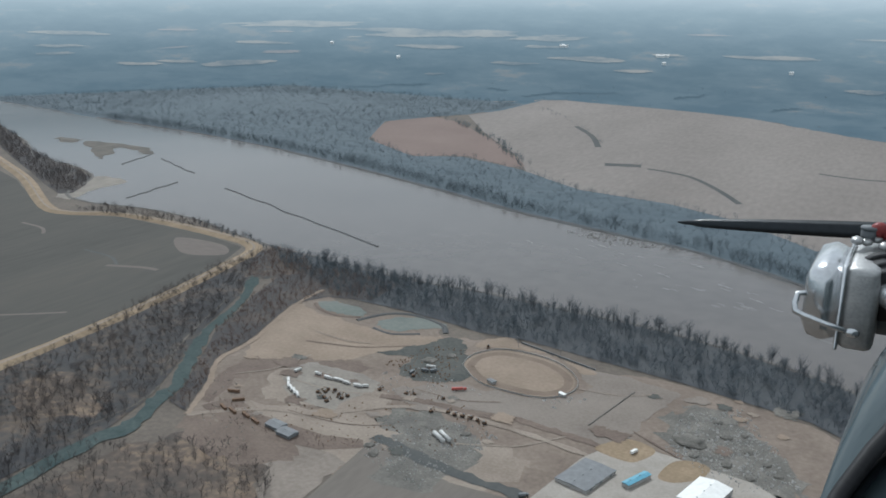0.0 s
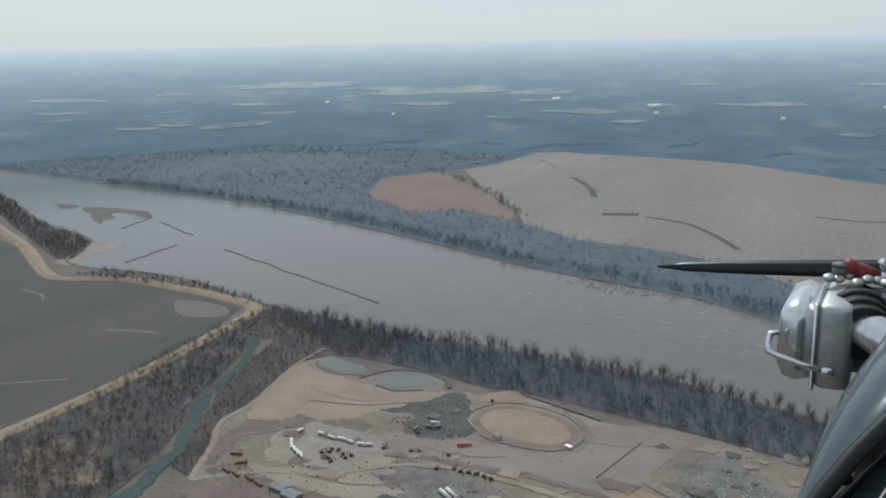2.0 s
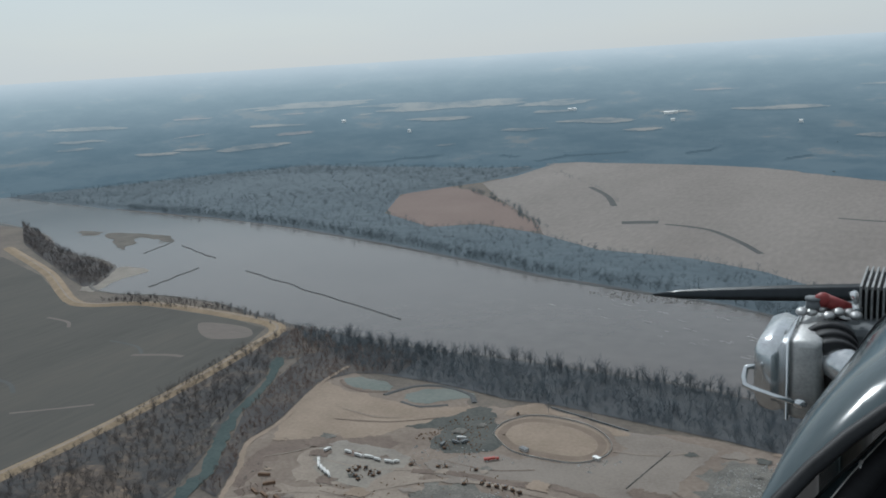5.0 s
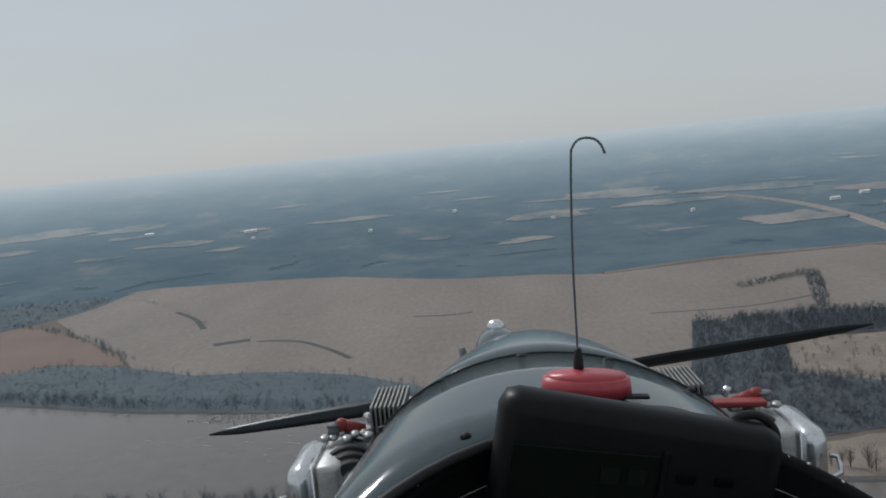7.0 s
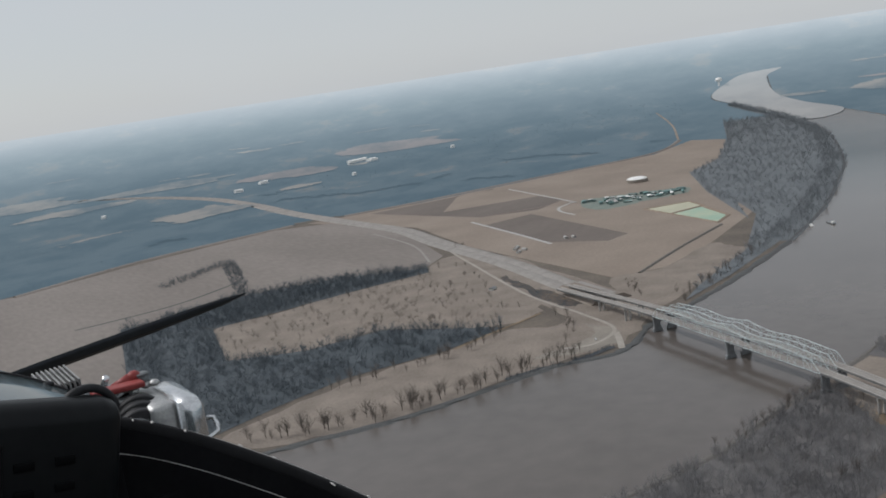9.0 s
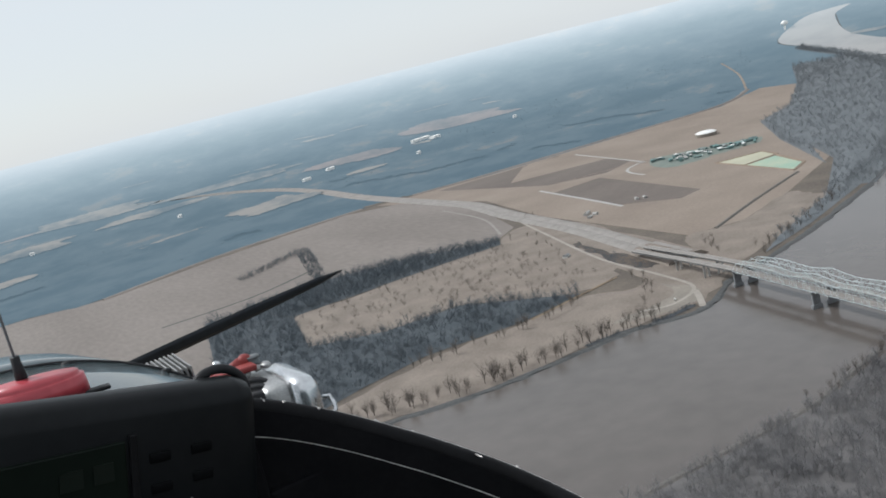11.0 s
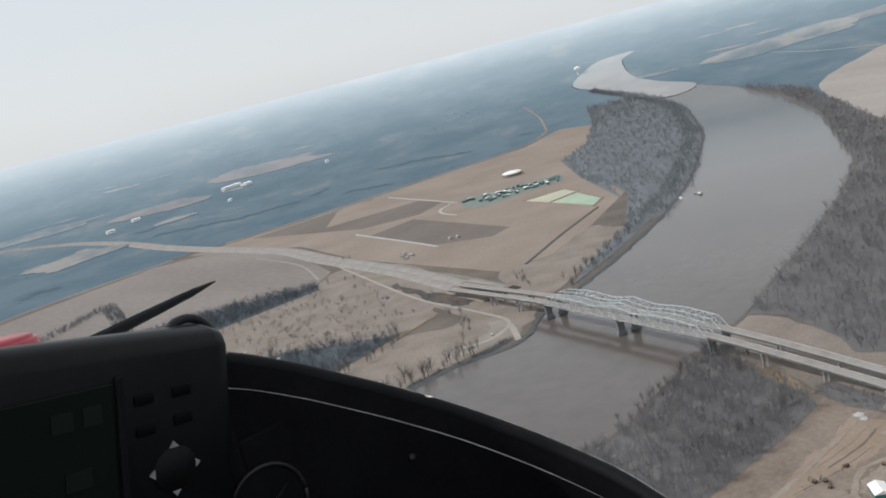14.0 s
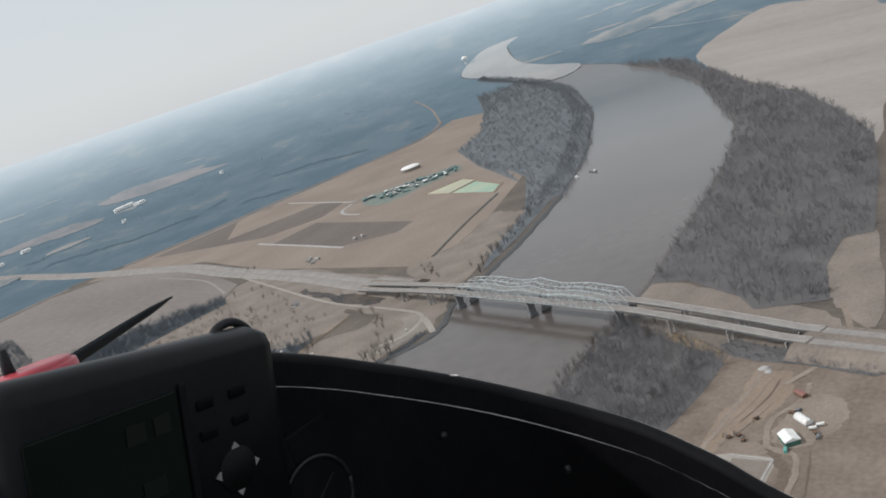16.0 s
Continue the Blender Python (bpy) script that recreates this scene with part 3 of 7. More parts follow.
def woods(name, poly, spacing, height, mat, twigs=46, thick=0.022, spread=0.42, seed=3, holes=(), limit=9000, lift=0.0, floor=None, canopy=None, **tags):
    """A stand of bare trees over an outline: one mesh of many small crowns."""
    rng = np.random.default_rng(seed)
    poly = np.array(poly, float)
    lo, hi = poly.min(0), poly.max(0)
    n = int((hi - lo).prod() / spacing ** 2)
    P = rng.uniform(lo, hi, (n, 2))
    ok = inside(P, poly)
    for h in holes:
        ok &= ~inside(P, h)
    P = P[ok][:limit]
    # shore floors carry shade, far floors haze, in their colour
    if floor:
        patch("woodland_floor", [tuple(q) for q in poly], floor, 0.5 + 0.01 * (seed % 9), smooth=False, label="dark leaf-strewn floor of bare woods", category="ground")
    if canopy:
        v, f = canopy_sheet(poly, canopy[0], canopy[1], seed, *canopy[3:])
        ob = raw("treetops", v, f, M[canopy[2]], label="massed crowns of distant bare woods, tinted blue-grey for haze", category="woodland", kind="stuff")
        for p in ob.data.polygons:
            p.use_smooth = True
    kinds = [bare_crown(rng, twigs, thick, spread) for _ in range(6)]
    out = []
    for x, y in P:
        t = kinds[rng.integers(6)]
        a = rng.uniform(0, 2 * math.pi)
        h = height * min(1.5, rng.lognormal(-0.1, 0.28))
        c, s = math.cos(a) * h * rng.uniform(0.8, 1.3), math.sin(a) * h
        R = np.array(((c, s, 0), (-s, c, 0), (0, 0, h)))
        fx, fy, fz = far(x, y)
        out.append(t @ R + np.array((fx, fy, fz + lift)))
    V = np.concatenate(out).reshape(-1, 3).astype(np.float32)
    me = bpy.data.meshes.new(name)
    k = len(V)
    me.vertices.add(k)
    me.vertices.foreach_set("co", V.ravel())
    me.loops.add(k)
    me.loops.foreach_set("vertex_index", np.arange(k, dtype=np.int32))
    me.polygons.add(k // 3)
    me.polygons.foreach_set("loop_start", np.arange(0, k, 3, dtype=np.int32))
    me.update(calc_edges=True)
    me.materials.append(mat)
    tags.setdefault("kind", "stuff")
    return tagged(new(name, me), **tags)


# ---- the land ----
def ground_sheet():
    rings = [0, 60, 140, 260, 420, 640, 900, 1250, 1650, 2100, 2500, 2900]
    seg = 144
    verts, faces = [(0, 0, 0)], []
    for r in rings[1:]:
        for k in range(seg):
            a = 2 * math.pi * k / seg
            verts.append((r * math.cos(a), r * math.sin(a), 0))
    for k in range(seg):
        faces.append((0, 1 + k, 1 + (k + 1) % seg))
    for i in range(len(rings) - 2):
        for k in range(seg):
            a, b = 1 + i * seg, 1 + (i + 1) * seg
            faces.append((a + k, b + k, b + (k + 1) % seg, a + (k + 1) % seg))
    raw("ground", verts, faces, M["ground"], label="river plain with brown leaf litter and dry grass", category="ground", kind="structure")
    verts, faces = [], []
    steps = 40
    for i in range(steps + 1):
        u = (i / steps) * 0.9985
        R = RF / (1 - u)
        for k in range(seg):
            a = 2 * math.pi * k / seg
            x, y, z = far(R * math.cos(a), R * math.sin(a))
            verts.append((x, y, z))
    for i in range(steps):
        for k in range(seg):
            a, b = i * seg, (i + 1) * seg
            faces.append((a + k, b + k, b + (k + 1) % seg, a + (k + 1) % seg))
    ob = raw("backdrop", verts, faces, M["far"], label="distant wooded country with haze painted as glow towards the skyline", category="landscape", kind="structure")
    for p in ob.data.polygons:
        p.use_smooth = True


ground_sheet()

FAR_BANK = [(-2900, 2010), (-2170, 1880), (-1714, 1813), (-1368, 1730), (-1075, 1630), (-795, 1521), (-621, 1447), (-440, 1395), (-280, 1350),
            (-90, 1240), (80, 1090), (222, 960), (345, 945), (501, 900), (692, 885), (799, 850), (906, 897), (1013, 915), (1175, 953), (1409, 1025), (1690, 1142), (2010, 1312),
            (2290, 1475), (2800, 1850), (3280, 2290), (4080, 3240), (4680, 3900), (5850, 4720), (6862, 5330)]
NEAR_BANK = [(7350, 5300), (6331, 4700), (4764, 3500), (4053, 2830), (3586, 2290), (3250, 1900), (2780, 1470), (2410, 1185), (2050, 950), (1750, 805), (1419, 695), (1227, 653), (1057, 618), (936, 592), (824, 582), (717, 569),
             (629, 555), (500, 562), (388, 571), (285, 600), (215, 690), (140, 790), (45, 885), (-55, 942), (-150, 978), (-255, 1002), (-358, 1011), (-481, 1022), (-607, 1019), (-753, 1039), (-911, 1066), (-1080, 1120), (-1222, 1133),
             (-1340, 1118), (-1436, 1148), (-1516, 1279), (-1660, 1344), (-1788, 1358), (-2115, 1549), (-2700, 1700)]
REACH = FAR_BANK[-5:] + NEAR_BANK[:5]
# far reach with sky sheen and haze put into its colour
patch("water", REACH, M["far_water"], 2.5, label="far reach of the river beyond the bend, sky sheen painted pale", category="river")
patch("water", FAR_BANK + NEAR_BANK, M["water"], 0.1, label="wide grey-brown river reflecting the pale sky", category="river")
strip("riverbank", FAR_BANK[3:20], 6, M["riprap_wet"], lift=0.0, height=1.3, shoulder=4, n=10, rag=0.45, label="stony far riverbank edged with dark riprap", category="riverbank")
strip("riverbank", FAR_BANK[19:], 4, M["riprap_wet"], lift=0.0, height=1.0, shoulder=2, n=8, rag=0.5, label="narrow dark bank under the trees of the bend", category="riverbank")
strip("riverbank", NEAR_BANK[1:], 2.5, M["stone"], lift=0.0, height=1.1, shoulder=3, n=8, rag=0.5, label="near riverbank of dark earth and stone", category="riverbank")

# fields on the far plain
patch("field", [(-1219, 3002), (-1066, 3100), (-498, 2918), (-99, 2640), (127, 2590), (318, 2490), (595, 2560), (1067, 2600), (1200, 2480), (1190, 2020), (1060, 1660), (961, 1590),
                (826, 1715), (655, 1785), (476, 1772), (380, 1766), (247, 1216), (190, 1000), (60, 1180), (-126, 1440), (-261, 1570), (-408, 1640), (-597, 1670), (-758, 1790), (-849, 1949), (-1074, 2232), (-1271, 2521), (-1228, 2682)],
      M["stubble"], 0.3, smooth=False, label="broad pale stubble field on the far plain", category="field")
patch("field", [(-1289, 1989), (-1408, 2270), (-1340, 2425), (-1126, 2266), (-835, 1916), (-805, 1830), (-962, 1890), (-1069, 1837)], M["red"], 0.35, rag=6, label="small reddish-brown field among bare woods", category="field")
patch("field", [(500, 1582), (624, 1573), (945, 1547), (930, 1389), (901, 1143), (790, 1099), (672, 1266), (543, 1290), (439, 1364)], M["grass"], 0.35, rag=4, label="scrubby clearing with scattered bushes", category="field")
patch("field", [(309, 1040), (345, 960), (501, 905), (692, 897), (829, 880), (960, 960), (1030, 1152), (1123, 1533), (1060, 1640), (960, 1560), (930, 1389), (901, 1143), (850, 1020), (764, 1075), (659, 1069), (501, 1085)], M["grass"], 0.25, rag=3, label="dry grassy strip along the far bank", category="field")
patch("field", [(1077, 1147), (1172, 1110), (1346, 1156), (1656, 1283), (1819, 1558), (2077, 1828), (2327, 1926), (2769, 2257), (2762, 2420), (2428, 2303), (1943, 2390), (1519, 2466), (1172, 2586), (1250, 2065), (1142, 1669)],
      M["stubble_warm"], 0.25, smooth=False, label="wide tan field beside the highway", category="field")
patch("field", [(1519, 2440), (1770, 2400), (1652, 1926), (1524, 1882), (1400, 1984), (1342, 2480)], M["tilled"], 0.4, smooth=False, label="dark tilled plot", category="field")
patch("field", [(1321, 1864), (1475, 1852), (1367, 1395), (1299, 1384), (1241, 1514)], M["tilled"], 0.4, smooth=False, label="dark tilled plot beside farm tracks", category="field")
patch("field", [(900, 930), (1040, 960), (1190, 985), (1420, 1050), (1341, 1080), (1346, 1156), (1172, 1110), (1077, 1147), (985, 1040)], M["grass"], 0.3, rag=3, label="dry grass behind the riverbank trees", category="field")
patch("field", [(2950, 1430), (3600, 1560), (4000, 1520), (3100, 850), (1535, 470), (1705, 580), (1975, 745), (2260, 980)], M["stubble_pale"], 0.3, rag=4, label="pale stubble fields beyond the river bend", category="field")
patch("field", [(1045, 385), (1050, 345), (812, 282), (845, 330), (868, 345), (962, 378)], M["grass"], 0.3, rag=2, label="tan field behind bare woods", category="field")
patch("field", [(936, 588), (926, 525), (889, 446), (840, 345), (770, 300), (735, 340), (770, 440), (800, 500), (824, 575)], M["grass"], 0.14, rag=3, label="tan grass bank below the bridge", category="field")

# the near left: crop field, levee, creek, works yard
patch("field", [(-1900, 1290), (-1622, 1180), (-1388, 1045), (-1307, 1032), (-1207, 1071), (-1001, 1056), (-905, 1030), (-870, 936), (-845, 753), (-838, 603), (-845, 380), (-1500, 350), (-2400, 900)], M["crop"], 0.2, smooth=False,
      label="dark grey-brown dormant crop field inside the levee", category="field")
strip("levee", [(-1990, 1370), (-1877, 1318), (-1622, 1199), (-1388, 1060), (-1307, 1045), (-1207, 1084), (-1001, 1069), (-888, 1038), (-859, 936), (-834, 753), (-827, 603), (-834, 420), (-850, 300)], 6, M["levee"], 0.0, 3.0, 10,
      label="grassy levee with a pale track on its crest", category="levee")
strip("road", [(-1877, 1318), (-1622, 1199), (-1388, 1060), (-1307, 1045), (-1207, 1084), (-1001, 1069), (-888, 1038), (-859, 936), (-834, 753), (-827, 603), (-834, 420)], 3.2, M["gravel"], 3.1, label="pale gravel track on the levee", category="road")
for q, (x0, y0, x1, y1, w) in enumerate(((-1500, 900, -1380, 850, 7), (-1320, 960, -1230, 930, 6), (-1150, 720, -1040, 690, 6), (-1010, 860, -930, 880, 9), (-1100, 900, -1000, 870, 5), (-980, 640, -900, 700, 5), (-1250, 600, -1120, 640, 7))):
    strip("ditch", [(x0, y0), ((x0 + x1) / 2 + 12, (y0 + y1) / 2 + 8), (x1, y1)], w, M["tilled" if q % 2 else "ditch_dark"], 0.3 + 0.01 * q, label="faint wet mark in the dormant field", category="ditch")
patch("field", [(-1030, 1020), (-940, 1025), (-900, 985), (-960, 960)], M["tilled"], 0.3, label="worn patch at the field corner", category="field")
patch("creek", [(-793, 911), (-759, 860), (-735, 803), (-717, 745), (-694, 695), (-670, 657), (-639, 608), (-630, 572), (-616, 534), (-621, 470), (-618, 300), (-600, 300), (-604, 470), (-594, 512), (-602, 540), (-615, 578), (-623, 608), (-652, 656), (-674, 695), (-705, 746), (-720, 798), (-744, 853), (-780, 917)],
      M["creek"], 0.75, rag=1.6, label="narrow teal creek between wooded banks", category="creek")
strip("creek_bank", [(-760, 830), (-742, 781), (-731, 749), (-706, 695), (-683, 651), (-663, 619)], 2.6, M["mud_dark"], 0.8, n=9, rag=0.8, label="pale sandy edge of the creek", category="riverbank")
strip("creek_bank", [(-646, 601), (-638, 580), (-634, 553), (-636, 531), (-640, 480)], 2.4, M["mud_dark"], 0.8, n=9, rag=0.8, label="pale sandy edge of the creek", category="riverbank")
patch("works_yard", [(-677, 900), (-676, 860), (-644, 741), (-641, 681), (-610, 632), (-582, 579), (-540, 562), (-425, 562), (-379, 540), (-253, 517), (-229, 505), (-100, 540), (-30, 600), (40, 700), (20, 760), (-60, 832), (-157, 855), (-226, 862), (-275, 851), (-372, 884), (-400, 880), (-430, 866), (-468, 861), (-483, 890), (-520, 903), (-552, 897), (-580, 870), (-640, 900)],
      M["earth"], 0.2, rag=2.0, label="graded bare-earth works yard with wheel tracks", category="yard")
patch("bare_slope", [(-674, 863), (-623, 849), (-554, 839), (-515, 834), (-468, 856), (-458, 848), (-464, 814), (-494, 785), (-527, 744), (-573, 717), (-615, 702), (-642, 741)], M["sand"], 0.3, rag=2.5, label="smooth tan slope of graded soil", category="yard")
patch("bare_slope", [(-615, 700), (-573, 716), (-527, 742), (-497, 748), (-488, 722), (-535, 706), (-575, 690), (-583, 652), (-580, 600), (-596, 605), (-610, 640)], M["brown_earth"], 0.36, rag=4, label="darker washed soil below the slope", category="yard")
patch("works_yard", [(-566, 694), (-526, 712), (-473, 707), (-449, 703), (-425, 684), (-440, 655), (-462, 645), (-511, 632), (-545, 640)], M["gravel"], 0.42, rag=3, label="pale gravel parking lot in the works yard", category="yard")
patch("works_yard", [(-301, 853), (-264, 852), (-186, 841), (-186, 818), (-197, 770), (-208, 704), (-306, 714), (-400, 690), (-430, 700), (-400, 745), (-345, 755), (-292, 764), (-266, 810)], M["apron_grey"], 0.42, rag=2, label="wide grey gravel apron", category="yard")
patch("works_yard", [(-566, 580), (-541, 570), (-508, 572), (-440, 560), (-480, 520), (-560, 540)], M["brown_earth"], 0.4, rag=4, label="dark brown soil at the yard edge", category="yard")
patch("works_yard", [(-560, 610), (-470, 640), (-420, 660), (-330, 660), (-260, 640), (-300, 560), (-420, 570), (-520, 595)], M["gravel"], 0.36, rag=5, label="pale trampled gravel of the works yard", category="yard")
patch("rubble_ground", [(-410, 640), (-411, 665), (-390, 679), (-360, 680), (-320, 660), (-300, 617), (-316, 560), (-356, 556), (-378, 621)], M["rubble"], 0.45, rag=5, label="grey broken-stone ground with weeds", category="yard")
patch("rubble_ground", [(-173, 808), (-153, 823), (-93, 774), (-60, 735), (-50, 700), (-87, 690), (-155, 715), (-177, 780)], M["rubble"], 0.45, rag=5, label="grey rubble heaps and weeds", category="yard")
patch("pond", [(-502, 778), (-483, 803), (-464, 836), (-448, 862), (-425, 847), (-418, 828), (-401, 818), (-382, 788), (-392, 758), (-423, 738), (-455, 750), (-460, 785), (-474, 785)], M["wet_ground"], 0.46, rag=2.5, label="dark shallow pond of grey mud and water", category="pond")
patch("pond", [(-655, 880), (-643, 893), (-617, 893), (-590, 888), (-578, 868), (-604, 862), (-635, 865)], M["pond"], 0.48, rag=1.5, label="shallow grey-green pond", category="pond")
patch("pond", [(-551, 858), (-542, 880), (-519, 895), (-486, 896), (-471, 886), (-494, 866), (-512, 847), (-533, 846)], M["pond"], 0.48, rag=1.5, label="shallow grey-green pond", category="pond")
strip("bank", [(-576, 853), (-555, 890), (-522, 902), (-480, 890), (-462, 868)], 3, M["riprap_wet"], 0.2, 1.2, 2, label="dark earth bank round a pond", category="bank")
strip("bank", [(-655, 878), (-635, 862), (-604, 855), (-578, 864)], 2.5, M["brown_earth"], 0.2, 0.9, 2, label="brown earth bank below a pond", category="bank")
strip("bank", [(-545, 842), (-517, 836), (-488, 852)], 2.0, M["riprap_wet"], 0.2, 0.8, 1.5, label="dark earth bank round a pond", category="bank")
patch("riding_arena", [(-402, 797), (-373, 771), (-348, 764), (-300, 766), (-280, 793), (-290, 826), (-327, 853), (-381, 855), (-403, 827)], M["sand"], 0.55, label="oval sand arena with a worn ring", category="arena")
RING_OUT = [(-395, 797), (-366, 774), (-308, 771), (-287, 792), (-295, 822), (-330, 845), (-377, 846), (-397, 824)]
strip("arena_track", RING_OUT + RING_OUT[:1], 9, M["brown_sand"], 0.62, n=6, label="darker raked ring of the arena", category="arena")
patch("bare_slope", [(-386, 896), (-372, 880), (-276, 849), (-284, 838), (-321, 866), (-351, 868), (-385, 860), (-412, 850), (-415, 872)], M["sand"], 0.5, rag=1.5, label="tan soil between arena and woods", category="yard")
strip("road", [(-440, 690), (-400, 700), (-340, 700), (-306, 709), (-276, 706), (-207, 696), (-85, 660), (10, 640)], 9, M["brown_earth"], 0.6, rag=0.4, label="dark brown stony verge", category="road")
strip("road", [(-577, 567), (-520, 612), (-470, 628), (-420, 672), (-376, 690), (-300, 690), (-195, 672), (-80, 645), (20, 620)], 7, M["gravel"], 0.66, rag=0.4, label="pale dirt road through the works yard", category="road")
strip("road", [(-677, 925), (-674, 862), (-643, 741), (-639, 681), (-608, 632), (-582, 579), (-577, 567)], 6, M["sand"], 0.68, rag=0.4, label="tan dirt track along the yard edge", category="road")
strip("kerb", [(-223, 821), (-239, 731)], 0.9, M["stone"], 0.45, 0.7, 0.3, label="long dark pipe run across the apron", category="kerb")
for q, (x0, y0, x1, y1) in enumerate(((-600, 800, -520, 800), (-590, 770, -480, 815), (-560, 680, -440, 690), (-420, 720, -330, 735), (-280, 800, -200, 830), (-500, 620, -400, 640), (-330, 640, -250, 700), (-200, 740, -120, 700), (-560, 740, -600, 660))):
    strip("wheel_tracks", [(x0, y0), ((x0 + x1) / 2 + 9, (y0 + y1) / 2 - 8), (x1, y1)], 1.7, M["brown_earth" if q % 2 else "gravel"], 0.70 + 0.004 * q, rag=0.6, label="worn wheel track on bare earth", category="track")
rng_m = random.Random(63)
for q in range(34):
    x, y = rng_m.choice(((-560, 700), (-480, 680), (-400, 650), (-330, 620), (-300, 720), (-230, 760), (-150, 830), (-120, 800), (-520, 630), (-440, 720)))
    x, y, r = x + rng_m.gauss(0, 38), y + rng_m.gauss(0, 26), rng_m.uniform(4, 15)
    pts = [(x + math.cos(a) * r * rng_m.uniform(0.5, 1.5), y + math.sin(a) * r * rng_m.uniform(0.4, 1.1)) for a in (2 * math.pi * k / 8 for k in range(8))]
    patch("soil_patch", pts, M[rng_m.choice(("brown_earth", "gravel", "apron_grey", "rubble", "wet_ground", "sand"))], 0.80 + 0.006 * q, rag=0.09 * r, seed=q, label="trampled patch of differing soil in the yard", category="soil")
patch("field", [(-393, 504), (-395, 555), (-397, 612), (-369, 598), (-304, 580), (-241, 583), (-228, 529), (-379, 445)], M["crop_grey"], 0.4, smooth=False, rag=1.0, label="grey-brown field corner", category="field")
strip("road", [(-400, 616), (-355, 606), (-303, 594), (-242, 590)], 13, M["ditch_dark"], 0.62, rag=0.4, label="dark grassy bank beside the field", category="bank")
patch("field", [(-767, 441), (-729, 477), (-650, 470), (-640, 400), (-650, 330)], M["brush_floor"], 0.15, rag=4, label="tan grass clearing among bare trees", category="field")
patch("field", [(-755, 514), (-767, 569), (-688, 551), (-650, 524), (-705, 500)], M["brush_floor"], 0.62, rag=5, label="tan brush-covered mounds among bare trees", category="field")
patch("field", [(-590, 480), (-560, 520), (-518, 570), (-469, 557), (-430, 484), (-415, 440), (-487, 350), (-580, 330)], M["brush_floor"], 0.15, rag=6, label="tan grass clearing among bare trees", category="field")
patch("field", [(-474, 579), (-403, 612), (-398, 555), (-396, 504), (-415, 476), (-449, 525)], M["grass"], 0.28, rag=3, label="tan worn ground beside the field", category="field")
patch("pavement", [(-240, 575), (-224, 670), (-205, 712), (-180, 715), (-168, 712), (-87, 700), (-56, 680), (-83, 610), (-192, 549)], M["concrete_tan"], 0.76, smooth=False, label="pale concrete apron", category="pavement")
patch("field", [(-219, 691), (-210, 712), (-200, 722), (-185, 722), (-171, 712), (-179, 689), (-190, 683)], M["levee"], 0.80, label="dry grass plot in the apron", category="field")
patch("field", [(-158, 672), (-153, 702), (-136, 712), (-123, 706), (-124, 690), (-130, 680), (-145, 668)], M["levee"], 0.80, label="dry grass plot in the apron", category="field")

# sandbars and wing dikes in the river
patch("sandbar", [(-1995, 1585), (-1924, 1590), (-1895, 1550), (-1928, 1540)], M["mud_dark"], 0.35, rag=5, label="small low sandbar with brush", category="sandbar")
patch("sandbar", [(-1883, 1580), (-1714, 1594), (-1607, 1535), (-1632, 1519), (-1660, 1545), (-1740, 1555), (-1700, 1500), (-1659, 1429), (-1740, 1480)], M["mud_dark"], 0.35, rag=5, label="low sandbar with driftwood", category="sandbar")
patch("sandbar", [(-1516, 1285), (-1420, 1284), (-1420, 1208), (-1392, 1118), (-1450, 1140)], M["mud"], 0.35, rag=3, label="pale sand spit at the tree line", category="sandbar")
for a, b in (((-1546, 1501), (-1362, 1412)), ((-1206, 1333), (-726, 1137)), ((-1307, 1178), (-1328, 1325)), ((-1571, 1408), (-1604, 1528))):
    rng_d = random.Random(int(a[0]))
    line = [(a[0] + (b[0] - a[0]) * q / 9 + rng_d.gauss(0, 1.6), a[1] + (b[1] - a[1]) * q / 9 + rng_d.gauss(0, 1.6)) for q in range(10)]
    strip("wing_dike", line, 1.8, M["riprap_wet"], 0.0, 1.2, 1.8, n=4, label="low dark stone dike standing out of the river", category="dike", group="wing dikes", kind="")

rng_r = random.Random(77)
for q in range(46):
    u = rng_r.random()
    x, y = -470 + 420 * u + rng_r.gauss(0, 40), 1330 - 250 * u + rng_r.gauss(0, 30)
    L = rng_r.uniform(6, 22)
    strip("riffle", [(x, y), (x + L * 0.5, y - L * 0.2 + rng_r.uniform(-2, 2)), (x + L, y - L * 0.45)], rng_r.uniform(0.4, 1.0), M["foam"], 0.16, n=3, label="pale riffle on the muddy river", category="riffle")

